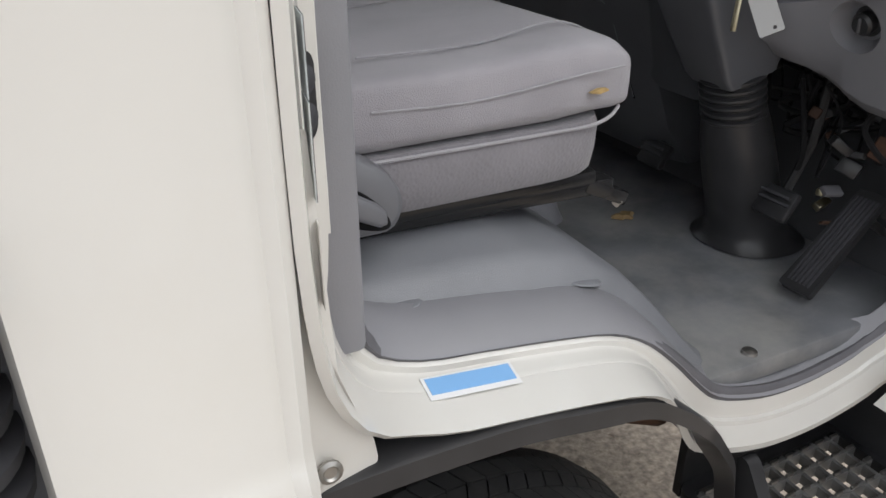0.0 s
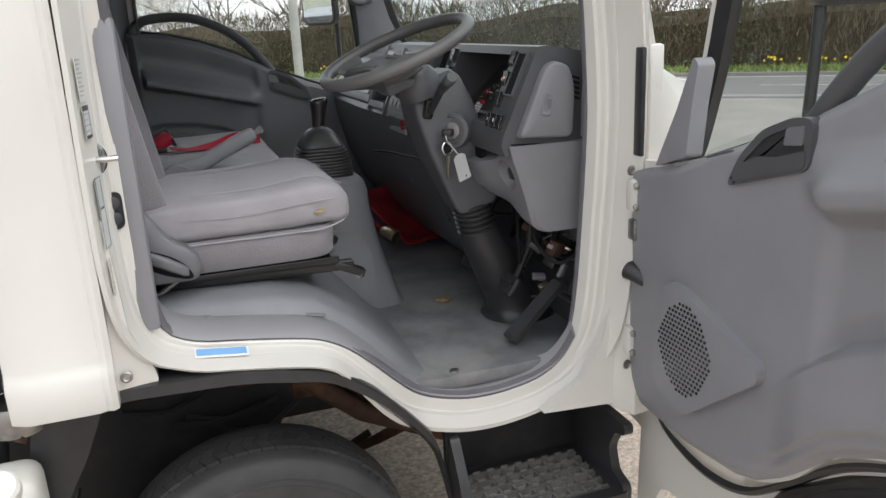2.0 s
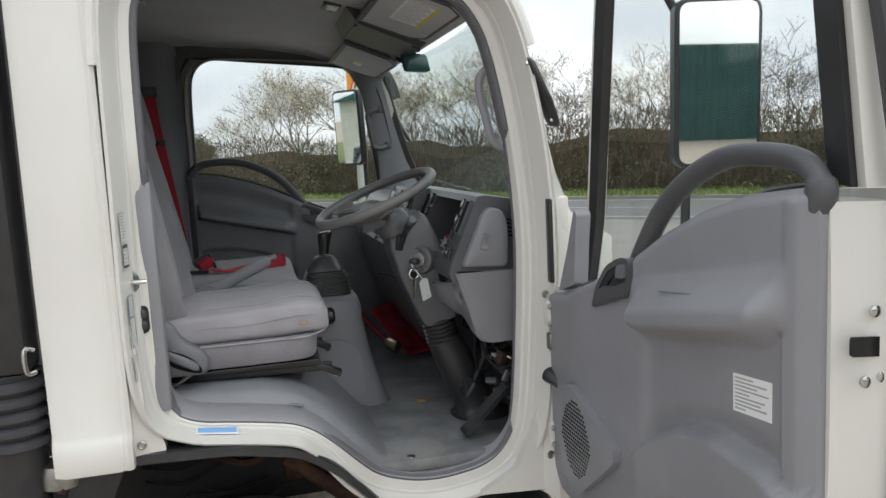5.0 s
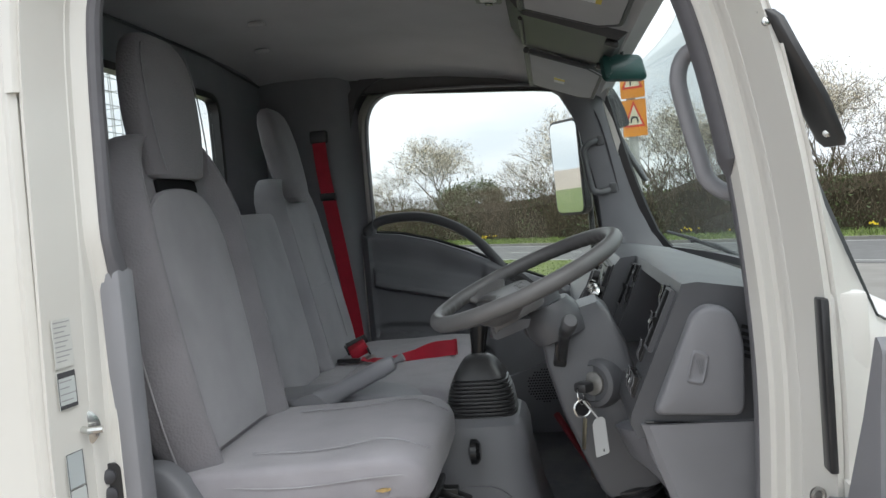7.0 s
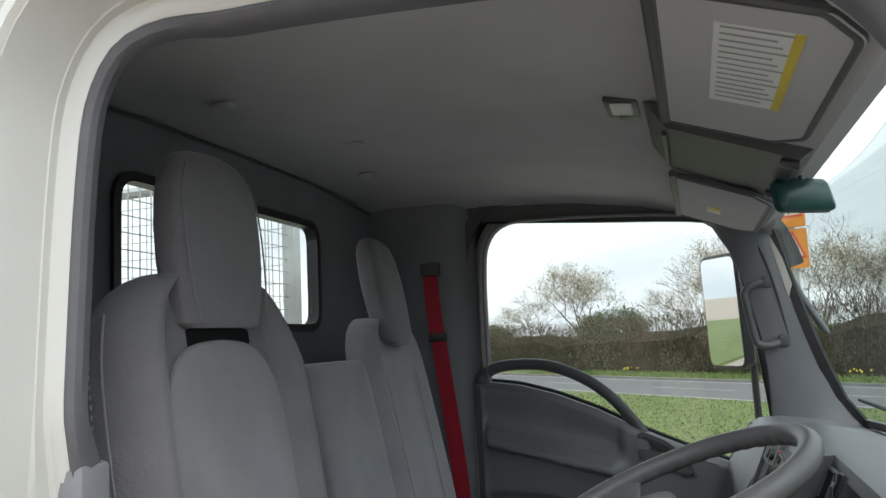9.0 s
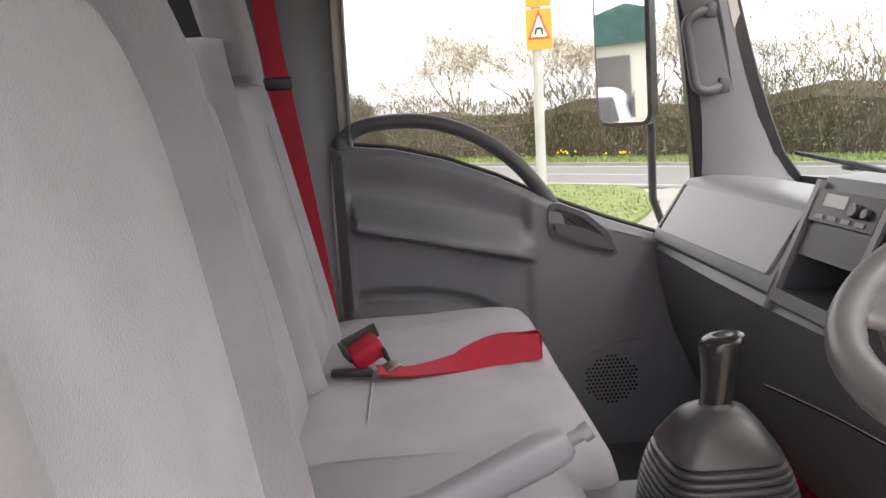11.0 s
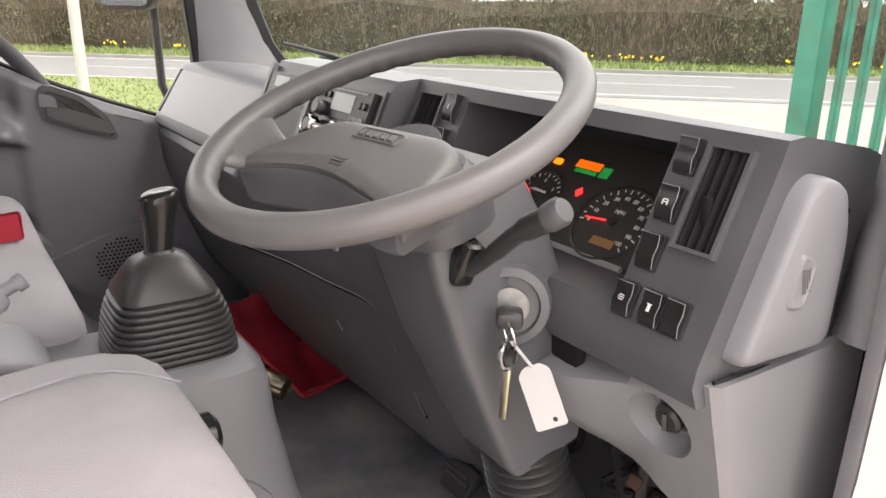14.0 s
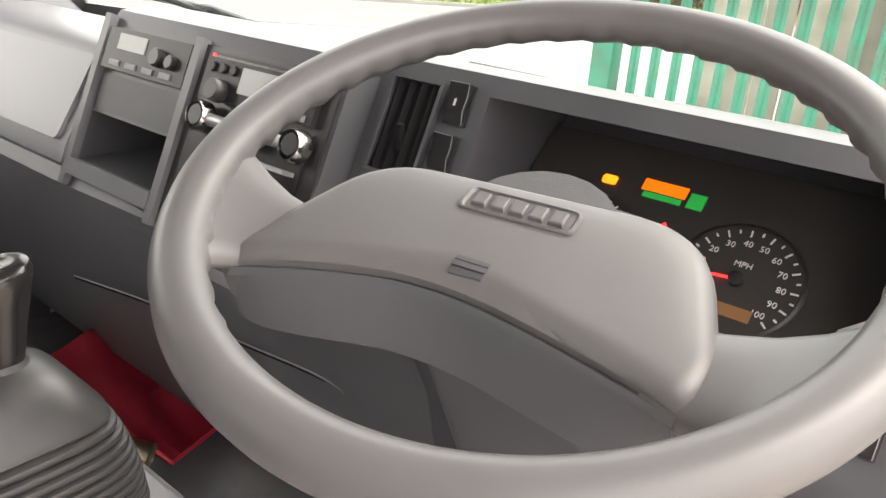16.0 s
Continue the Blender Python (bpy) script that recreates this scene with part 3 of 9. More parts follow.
# filler between sill and front corner
for side in (0, 1):
    bm = B()
    prism(bm, fillet([(0.90, 0.683), (1.12, 0.668), (1.125, 0.95), (1.09, 0.95), (1.065, 0.85), (1.01, 0.745)], 0.006), lambda a, b, d: Vector((a, my(-0.052 + d, side), b)), 0.0, 0.03, 0.004)
    part("corner_filler", bm, WHITE, cab, "white filler below the hinge pillar")

# lower front panel
bm = B()
rings(bm, [[Vector((1.345 + 0.09 * (1 - ((y - CY) / 0.95) ** 2), y, z)) for z in (0.45, 0.8, 1.2, 1.46)] + [Vector((1.30 + 0.08 * (1 - ((y - CY) / 0.95) ** 2), y, z)) for z in (1.46, 0.45)] for y in np.linspace(0.02, 1.96, 17)])
part("front_panel", bm, WHITE, cab)

# rear wall with window opening
WI0 = fillet([(0.53, 1.84), (1.45, 1.84), (1.45, 2.18), (0.53, 2.18)], 0.07, 6)


def radial_match(outer, inner_poly, n=120):
    """Resample both outlines by angle about the inner one's centre."""
    cx = sum(p[0] for p in inner_poly) / len(inner_poly)
    cy = sum(p[1] for p in inner_poly) / len(inner_poly)

    def cast(poly, a):
        d = (math.cos(a), math.sin(a))
        best = 0
        for i in range(len(poly)):
            (x1, y1), (x2, y2) = poly[i - 1], poly[i]
            ex, ey = x2 - x1, y2 - y1
            den = d[0] * ey - d[1] * ex
            if abs(den) < 1e-12:
                continue
            t = ((x1 - cx) * ey - (y1 - cy) * ex) / den
            u = ((x1 - cx) * d[1] - (y1 - cy) * d[0]) / den
            if -1e-9 <= u <= 1 + 1e-9 and t > best:
                best = t
        return (cx + best * d[0], cy + best * d[1])
    an = sorted(set([2 * math.pi * k / n for k in range(n)] + [math.atan2(p[1] - cy, p[0] - cx) % (2 * math.pi) for p in list(outer) + list(inner_poly)]))
    return [cast(outer, a) for a in an], [cast(inner_poly, a) for a in an]


o, i = radial_match([(0.02, 0.85), (1.96, 0.85), (1.96, 2.35), (0.02, 2.35)], WI0)
bm = B()
hole_plate(bm, o, i, yz, -0.41, -0.372)
part("rear_wall", bm, WALLTRIM, cab, "dark grey lined rear wall", smooth=False)
bm = B()
i2 = offset2(i, -0.018)
hole_plate(bm, offset2(i, 0.004), i2, yz, -0.40, -0.362)
part("rear_window_seal", bm, BLACK, cab)
bm = B()
prism(bm, i2, yz, -0.392, -0.388)
rw = part("rear_window", bm, GLASS, cab, smooth=False)
rw.visible_shadow = False

# roof: outer skin and cloth lining
LX = [(-0.40, 2.31), (-0.30, 2.318), (0.0, 2.315), (0.35, 2.30), (0.62, 2.262), (0.80, 2.215), (0.93, 2.165), (1.02, 2.12)]
YS = [0.03, 0.06, 0.12, 0.22, 0.4, 0.7, CY, 1.28, 1.58, 1.76, 1.86, 1.92, 1.95]


def crown(y):
    e = max(0.0, abs(y - CY) - 0.62) / 0.34
    return -0.055 * e ** 2


bm = B()
rings(bm, [[Vector((x, y, z + crown(y))) for x, z in LX] + [Vector((x, y, z + crown(y) + 0.02)) for x, z in reversed(LX)] for y in YS])
part("roof_lining", bm, LINING, cab, "grey cloth roof lining")
bm = B()
RX = [(-0.43, 2.22), (-0.42, 2.33), (-0.3, 2.37), (0.3, 2.37), (0.7, 2.32), (0.95, 2.21), (1.03, 2.14)]
rings(bm, [[Vector((x, y, z + 0.6 * crown(y))) for x, z in RX] + [Vector((x, y, z + 0.6 * crown(y) - 0.02)) for x, z in reversed(RX)] for k, y in enumerate([0.0, 0.01, 0.03, 0.06, 0.2, 0.4, 0.7, CY, 1.28, 1.58, 1.78, 1.92, 1.95, 1.97, 1.98])])
part("roof_skin", bm, WHITE, cab, "white roof skin")
bm = B()
rings(bm, [[Vector((-0.43, y, z)) for z in (2.2, 2.37)] + [Vector((x, y, z)) for x, z in ((-0.2, 2.37), (-0.2, 2.355), (-0.412, 2.345), (-0.412, 2.2))] for y in (0.0, 1.98)])
part("roof_rear_edge", bm, WHITE, cab)
# seam across the lining where roof meets rear wall
bm = B()
tube(bm, [(-0.362, 0.12, 2.27), (-0.362, 0.6, 2.305), (-0.362, CY, 2.308), (-0.362, 1.4, 2.305), (-0.362, 1.86, 2.27)], 0.005, 6)
part("lining_seam", bm, DARKTRIM, cab)
for q in ((-0.17, 1.41), (-0.16, 0.62), (-0.05, 1.05)):
    bm = B()
    box(bm, (q[0], q[1], 2.308), (0.05, 0.03, 0.016), 0.006)
    part("coat_hook", bm, LINING, cab)

# inner sides behind the doors (rear pillars)
for side in (0, 1):
    bm = B()
    rings(bm, [[Vector((x, my(y + lean(z), side), z)) for x, y in ((-0.372, 0.02), (-0.372, 0.07), (-0.25, 0.075), (-0.11, 0.074), (-0.05, 0.066), (-0.032, 0.052), (-0.01, 0.028), (0.014, -0.004), (-0.01, -0.006), (-0.2, 0.02))] for z in (0.95, 1.2, 1.5, 1.645, 1.655, 1.8, 2.0, 2.15, 2.24, 2.33)])
    part("rear_pillar_trim", bm, WALLTRIM, cab, "grey rear pillar trim")

# inner windscreen pillars and header
for side in (0, 1):
    bm = B()
    rr = []
    for z, x0, x1, d in ((1.34, 0.90, 1.27, 0.10), (1.43, 0.94, 1.262, 0.10), (1.49, 0.97, 1.205, 0.085), (1.55, 0.973, 1.168, 0.075), (1.65, 0.972, 1.127, 0.07), (1.75, 0.962, 1.098, 0.068), (1.9, 0.93, 1.057, 0.068), (2.02, 0.895, 1.032, 0.075), (2.12, 0.84, 1.01, 0.11), (2.19, 0.75, 0.97, 0.16)):
        ring = [(x0, 0.05), (x0 + 0.015, d * 0.75), (0.5 * (x0 + x1), d), (x1 - 0.015, d * 0.85), (x1, 0.055), (0.5 * (x0 + x1), 0.035)]
        rr.append([Vector((x, my(y, side), z)) for x, y in ring])
    if side == 0:
        rr = [[Vector((max(v.x, ap_front(v.z) + 0.004), v.y, v.z)) for v in r] for r in rr]
    rings(bm, rr)
    part("pillar_trim", bm, DASH, cab, "grey moulded windscreen pillar trim", angle=60)
    bm = B()
    fr_ = ((1.46, 1.22, 1.262), (1.55, 1.15, 1.226), (1.65, 1.11, 1.19), (1.75, 1.08, 1.155), (1.9, 1.04, 1.10), (2.02, 1.015, 1.06), (2.12, 0.99, 1.02)) if side == 0 else ((1.46, 1.225, 1.25), (1.55, 1.158, 1.186), (1.65, 1.118, 1.148), (1.75, 1.088, 1.116), (1.9, 1.048, 1.076), (2.02, 1.022, 1.048), (2.12, 0.995, 1.022))
    rings(bm, [[Vector((x, my(y, side), z)) for x, y in ((x0, 0.052), (x1, 0.060), (x1, 0.066), (x0, 0.058))] for z, x0, x1 in fr_])
    part("screen_edge", bm, BLACK, cab, "black edge band of the windscreen")
bm = B()
rings(bm, [[Vector((0.90, y, 2.165)), Vector((0.93, y, 2.125)), Vector((1.0, y, 2.10)), Vector((1.05, y, 2.12)), Vector((1.0, y, 2.17))] for y in np.linspace(0.1, 1.88, 9)])
part("header_trim", bm, LINING, cab)

# windscreen
bm = B()


def screen_x(y, t):
    x = (1.25 - 0.235 * t) + 0.10 * (1 - ((y - CY) / 0.95) ** 2)
    if y > CY:
        edge = float(np.interp(1.46 + 0.67 * t, [1.46, 1.52, 1.585, 1.65, 1.75, 1.9, 2.02, 2.13], [1.245, 1.195, 1.165, 1.145, 1.112, 1.072, 1.042, 1.015]))
        x += (edge - (1.25 - 0.235 * t)) * ((y - CY) / 0.945) ** 4
    return x


rr = []
for y in np.linspace(0.045, 1.935, 25):
    a = [Vector((screen_x(y, t), y, 1.46 + 0.67 * t)) for t in np.linspace(0, 1, 9)]
    b = [p + Vector((0.005, 0, 0.002)) for p in reversed(a)]
    rr.append(a + b)
rings(bm, rr)
ws = part("windscreen", bm, SCREEN, cab, "lightly tinted curved windscreen")
ws.visible_shadow = False
for y0, y1, z0, z1 in ((0.04, 1.94, 1.445, 1.475),):
    bm = B()
    rings(bm, [[Vector((screen_x(y, 0.01) + dx, y, z)) for dx, z in ((-0.015, 1.462), (-0.015, 1.485), (0.008, 1.485), (0.012, 1.455))] for y in np.linspace(0.045, 1.935, 25)])
    part("windscreen_seal", bm, BLACK, cab)
for side in (0, 1):
    bm = B()
    y = 0.05 if side == 0 else 1.93
    tube(bm, [(screen_x(y, t) - 0.004, y, 1.46 + 0.67 * t) for t in np.linspace(0, 1, 9)], 0.014, 6)
    part("windscreen_side_seal", bm, BLACK, cab)

# floor, wheel boxes and sill covers
bm = B()
box(bm, (0.937, CY, 0.755), (0.675, 1.86, 0.04), 0.01)
part("cab_floor", bm, MATF, cab, "worn dark grey vinyl floor mat, dusty")
bm = B()
rings(bm, [[Vector((1.13, y, 0.77)), Vector((1.2, y, 0.86)), Vector((1.24, y, 1.1)), Vector((1.26, y, 1.45)), Vector((1.30, y, 1.45)), Vector((1.30, y, 0.74)), Vector((1.13, y, 0.74))] for y in (0.05, 0.6, 1.2, 1.93)])
part("firewall", bm, DARKTRIM, cab)
for side in (0, 1):
    bm = B()
    prof = [(-0.37, 1.055), (0.10, 1.05), (0.30, 1.04), (0.39, 1.015), (0.47, 0.965), (0.535, 0.90), (0.60, 0.825), (0.634, 0.787), (0.658, 0.772), (0.66, 0.735), (0.62, 0.735), (0.58, 0.77), (0.50, 0.86), (0.42, 0.93), (0.30, 0.985), (-0.37, 0.99)]
    rr = []
    for y, dz in ((0.05, -0.075), (0.085, -0.035), (0.10, -0.010), (0.125, 0.0), (0.3, 0.004), (0.60, 0.004), (0.66, -0.01), (0.70, -0.05)):
        rr.append([Vector((x, my(y, side), z + (dz if k < 9 else 0))) for k, (x, z) in enumerate(prof)])
    rings(bm, rr)
    part("wheel_box_cover", bm, VINYL, cab, "scuffed grey vinyl wheel box cover", angle=50)
# pressed pads on the driver's wheel box
for c, s in (((0.128, 0.088, 1.020), (0.060, 0.030, 0.004)), ((0.388, 0.088, 0.984), (0.050, 0.022, 0.004))):
    bm = B()
    lathe(bm, [(1.0, 0), (0.9, 0.6), (0.5, 0.9), (0.01, 1.0)], (0, 0, 0), (0, 0, 1), 24)
    bm.transform(Matrix.Translation(c) @ Matrix.Rotation(radians(12 if c[0] > 0.3 else 0), 4, 'Y') @ Matrix.Diagonal((s[0] / 2, s[1] / 2, s[2], 1)))
    part("pressed_pad", bm, VINYL, cab)
# kick strip that follows the sill
bm = B()
low = [(p[0], p[1], q[1]) for p, q in zip(APS, SILL) if p[1] < 1.10 and 0.035 < p[0]]
low = sorted(low, key=lambda p: p[0] if p[0] < 1.0 else 1.0 + p[1])
low = [p for p in low if p[0] < 1.03]
rr = []
for x, z, sh in low:
    wd = 1 + 0.7 * min(1.0, max(0.0, (x - 0.58) / 0.1)) - 1.35 * min(1.0, max(0.0, (x - 0.84) / 0.13))
    rr.append([Vector((x, sh + dy * (wd if dy > 0.02 else 1), z + dz)) for dy, dz in ((-0.004, 0.003), (0.003, 0.012), (0.035, 0.026), (0.065, 0.034), (0.075, 0.030), (0.077, -0.03))])
rings(bm, rr)
part("sill_cover", bm, TRIM, cab, "dark grey plastic sill cover strip")
# vertical trim on the lock pillar
bm = B()
box(bm, (0.036, 0.02, 1.35), (0.04, 0.05, 0.62), 0.008)
part("lock_pillar_trim", bm, TRIM, cab)

# striker, door switch and stickers on the lock pillar
bm = B()
lathe(bm, [(0.034, 0), (0.034, 0.004), (0.028, 0.007)], (-0.018, -0.048, 1.407), (0.55, -0.83, 0), 20)
part("striker_plate", bm, CHROME, cab)
bm = B()
tube(bm, [(-0.02, -0.05, 1.407), (0.012, -0.062, 1.407), (0.03, -0.055, 1.407)], 0.006, 8)
part("striker", bm, CHROME, cab, "bright steel door striker pin")
bm = B()
prism(bm, fillet([(-0.021, -0.037), (0.021, -0.037), (0.021, 0.037), (-0.021, 0.037)], 0.018), lambda a, b, d: Vector((0.0 + 0.8 * a + d * 0.5, -0.008 + 0.6 * a - 0.86 * d, 1.30 + b)), 0, 0.012, 0.003)
sw = part("door_switch", bm, BLACK, cab, "black rubber door light switch")
for dz in (0.016, -0.014):
    bm = B()
    lathe(bm, [(0.013, 0), (0.012, 0.008), (0.006, 0.011)], (0.005, -0.017, 1.30 + dz), (0.5, -0.86, 0), 14)
    part("button", bm, SEAL, sw)


def pillar_sticker(z0, z1, w, m, lines, ink, bands=(), edge=None):
    """A paper or film label on the pillar's face, with print lines, dark bands and a thin outline."""
    f = lambda a, b, d: Vector((-0.0085 + 0.17 * (a - 0.02) + 0.985 * (d - 0.008), -0.078 + 0.985 * (a - 0.02) - 0.17 * (d - 0.008), b))
    a0 = 0.002
    w += 0.004
    bm = B()
    prism(bm, [(a0, z0), (w, z0), (w, z1), (a0, z1)], f, 0.008, 0.009)
    st = part("sticker", bm, m, cab, "printed label with unreadable small print" if lines else "pale blank label with a thin dark outline", smooth=False)
    for k in range(lines):
        b = z1 - 0.005 - k * (z1 - z0 - 0.008) / lines
        e = w * (0.94 - 0.3 * ((k * 7) % 3) / 2)
        bm = B()
        prism(bm, [(a0 + 0.003, b - 0.0008), (e, b - 0.0008), (e, b + 0.0008), (a0 + 0.003, b + 0.0008)], f, 0.009, 0.0094)
        part("print_line", bm, ink, st, smooth=False)
    for b0, b1 in bands:
        bm = B()
        prism(bm, [(a0, b0), (w, b0), (w, b1), (a0, b1)], f, 0.009, 0.0096)
        part("print_band", bm, edge, st, smooth=False)
    if edge:
        bm = B()
        rect = [(a0, z0), (w, z0), (w, z1), (a0, z1)]
        hole_plate(bm, rect, offset2(rect, -0.0012), f, 0.0085, 0.0095)
        part("outline", bm, edge, st, smooth=False)


PALEL = mat("pale_label", (0.60, 0.63, 0.62), 0.4)
LABELK = mat("label_black", (0.07, 0.07, 0.075), 0.5)
pillar_sticker(1.515, 1.592, 0.036, mat("clear_label", (0.66, 0.66, 0.63), 0.35), 9, INK)
pillar_sticker(1.450, 1.508, 0.034, PALEL, 5, INK, ((1.499, 1.508), (1.450, 1.456)), LABELK)
pillar_sticker(1.322, 1.378, 0.032, mat("grey_blue_label", (0.50, 0.54, 0.55), 0.4), 0, INK, (), LABELK)
pillar_sticker(1.246, 1.320, 0.033, PALEL, 0, INK, (), LABELK)
pillar_sticker(1.155, 1.228, 0.030, mat("faded_label", (0.60, 0.58, 0.54), 0.5), 6, mat("faded_ink", (0.48, 0.47, 0.45), 0.6))
# blue sticker on the sill
f = lambda a, b, d: Vector((0.117 + a, 0.004 - b * 1.4, 0.976 - 0.12 * a - 0.45 * b + d))
bm = B()
prism(bm, [(-0.004, 0.001), (0.106, 0.001), (0.106, 0.021), (-0.004, 0.021)], f, 0.006, 0.007)
st = part("sill_sticker", bm, PAPER, cab, "pale blue sticker on the sill", smooth=False)
bm = B()
prism(bm, [(0, 0.003), (0.102, 0.003), (0.102, 0.017), (0, 0.017)], f, 0.0072, 0.008)
part("sticker_field", bm, BLUE, st, smooth=False)
for q, ax in (((-0.016, -0.085, 0.984), (0, -1, 0.1)), ((1.10, -0.105, 0.80), (0.3, -1, 0)), ((1.10, -0.105, 1.28), (0.3, -1, 0))):
    bm = B()
    lathe(bm, [(0.012, 0), (0.012, 0.003), (0.008, 0.005), (0.006, 0.003)], q, ax, 14)
    part("bolt", bm, STEEL, cab)
# hinges, check strap and cable boot
for z in (0.86, 1.22):
    bm = B()
    box(bm, (1.125, -0.10, z), (0.05, 0.035, 0.075), 0.008)
    tube(bm, [(1.135, -0.125, z - 0.045), (1.135, -0.125, z + 0.045)], 0.011, 10)
    h = part("hinge", bm, WHITE, cab, "white painted door hinge")
    for dz in (-0.025, 0.025):
        bm = B()
        lathe(bm, [(0.009, 0), (0.009, 0.006), (0.004, 0.008)], (1.108, -0.118, z + dz), (-0.3, -1, 0), 6)
        part("hinge_bolt", bm, STEEL, h)
bm = B()
box(bm, (1.118, -0.105, 1.14), (0.03, 0.03, 0.05), 0.005)
tube(bm, [(1.11, -0.11, 1.15), (1.16, -0.15, 1.15)], 0.008, 6)
part("check_strap", bm, STEEL, cab, "steel door check strap")
bm = B()
tube(bm, [(1.105, -0.10, 1.04), (1.11, -0.125, 1.035), (1.125, -0.15, 1.02), (1.145, -0.165, 1.0)], [0.024, 0.02, 0.016, 0.018], 12)
part("cable_boot", bm, BLACK, cab, "black ribbed cable boot")
bm = B()
prism(bm, [(0, 0), (0.018, 0), (0.018, 0.03), (0, 0.03)], lambda a, b, d: Vector((1.088 + a, -0.088 - 0.9 * a - d, 1.02 + b)), 0.004, 0.005)
part("small_label", bm, PAPER, cab, smooth=False)
# corner filler panel ahead of the driver's door
bm = B()
box(bm, (1.155, -0.088, 1.46), (0.055, 0.03, 0.19), 0.008)
part("corner_filler", bm, WHITE, cab)
bm = B()
box(bm, (1.122, -0.10, 1.43), (0.012, 0.03, 0.24), 0.004)
part("filler_seal", bm, BLACK, cab)

# arch lip, wheel, chassis under the sill
bm = B()
lipo = [(-0.07, 0.942, -0.09), (-0.02, 0.944, -0.075), (0.08, 0.936, -0.064), (0.20, 0.930, -0.063), (0.30, 0.913, -0.062), (0.38, 0.893, -0.056), (0.45, 0.848, -0.048), (0.52, 0.785, -0.035), (0.58, 0.715, -0.012), (0.63, 0.645, 0.004), (0.655, 0.57, 0.012), (0.675, 0.47, 0.012), (0.68, 0.42, 0.012)]
lip = catmull([(a, b, c) for a, b, c in lipo], 6)
rr = []
for q in lip:
    deep = 0.03 + 0.45 * min(1, max(0, (0.54 - q.x) / 0.16))
    rr.append([Vector((q.x, q.z + dy, q.y + dz)) for dy, dz in ((0.004, 0.014), (-0.006, 0.010), (-0.008, -0.014), (0.004, -0.018), (deep, -0.035), (deep, -0.01))])
rings(bm, rr)
part("wheel_arch_liner", bm, BLACK, cab, "black rubber wheel arch lip and liner")

# ---- wheel, step, chassis ----
WC = Vector((0.21, 0.085, 0.335))


def build_wheel(yc, side):
    w = thing("front_wheel", (WC.x, yc, GZ), "black truck tyre with block tread on a white steel wheel", "wheel")
    s = 1 if side == 0 else -1
    ax = (0, -s, 0)
    c = (WC.x, yc, WC.z)
    bm = B()
    R = 0.367
    lathe(bm, [(0.196, -0.085), (0.21, -0.098), (0.28, -0.108), (0.325, -0.106), (0.350, -0.096), (0.357, -0.084), (0.359, 0.0), (0.357, 0.084), (0.350, 0.096), (0.325, 0.106), (0.28, 0.108), (0.21, 0.098), (0.196, 0.085)], c, ax, 96, caps=False)
    t = part("tyre", bm, TYRE, w)
    bm = B()
    n = 72
    # tread: centre ribs broken by slanted grooves, and notched shoulder blocks
    for row, (y0, y1, sl, gap) in enumerate(((-0.088, -0.054, 0.0, 0.26), (-0.050, -0.019, 1.3, 0.10), (-0.015, 0.015, -1.3, 0.10), (0.019, 0.050, 1.3, 0.10), (0.054, 0.088, 0.0, 0.26))):
        for k in range(n):
            a0 = 2 * math.pi * (k + 0.5 * (row % 2)) / n
            a1 = a0 + 2 * math.pi / n * (1 - gap)
            vs = []
            for r in (0.352, R - (0.006 if abs(y0 + y1) > 0.13 else 0)):
                for a, y in ((a0, y0), (a1, y0), (a1 + sl * 0.03, y1), (a0 + sl * 0.03, y1)):
                    rr_ = r - (0.006 if abs(y) > 0.08 else 0)
                    vs.append(bm.verts.new((c[0] + rr_ * math.cos(a), yc + y, c[2] + rr_ * math.sin(a))))
            for q in ((4, 5, 6, 7), (0, 1, 5, 4), (1, 2, 6, 5), (2, 3, 7, 6), (3, 0, 4, 7)):
                bm.faces.new([vs[i] for i in q])
    part("tread", bm, TYRE, t, "worn block tread", smooth=False)
    for r in (0.30, 0.315):
        bm = B()
        lathe(bm, [(r - 0.002, 0.106), (r, 0.1098), (r + 0.002, 0.106)], c, ax, 72, caps=False)
        part("sidewall_rib", bm, TYRE, t)
    bm = B()
    lathe(bm, [(0.200, 0.088), (0.208, 0.096), (0.204, 0.104), (0.196, 0.102), (0.186, 0.07), (0.178, 0.05), (0.16, 0.045), (0.14, 0.06), (0.10, 0.085), (0.095, 0.13), (0.07, 0.145), (0.001, 0.145)], c, ax, 64, caps=False)
    rim = part("rim", bm, RIMW, w, "dirty white steel wheel rim")
    for k in range(6):
        a = 2 * math.pi * k / 6
        bm = B()
        lathe(bm, [(0.016, 0), (0.016, 0.022), (0.009, 0.026)], (c[0] + 0.105 * math.cos(a), yc - s * 0.08, c[2] + 0.105 * math.sin(a)), ax, 6)
        part("wheel_nut", bm, STEEL, rim)
    return w


build_wheel(WC.y, 0)
build_wheel(2 * CY - WC.y, 1)

step = thing("cab_step", (0.9, 0.0, 0.40), "black plastic cab step with an open grid tread", "step")
bm = B()
# housing: back, ends and top rail
box(bm, (0.915, 0.17, 0.56), (0.41, 0.02, 0.31), 0.004)
box(bm, (0.915, 0.135, 0.66), (0.43, 0.06, 0.02), 0.006)
part("step_housing", bm, CHASSIS, step, "grimy black step housing")
bm = B()
prism(bm, fillet([(-0.105, 0.40), (0.17, 0.40), (0.17, 0.63), (-0.105, 0.63), (-0.105, 0.60), (-0.06, 0.59), (-0.03, 0.53), (-0.05, 0.47), (-0.105, 0.455)], 0.015), yz, 1.10, 1.125)
part("step_end", bm, BLACK, step)
bm = B()
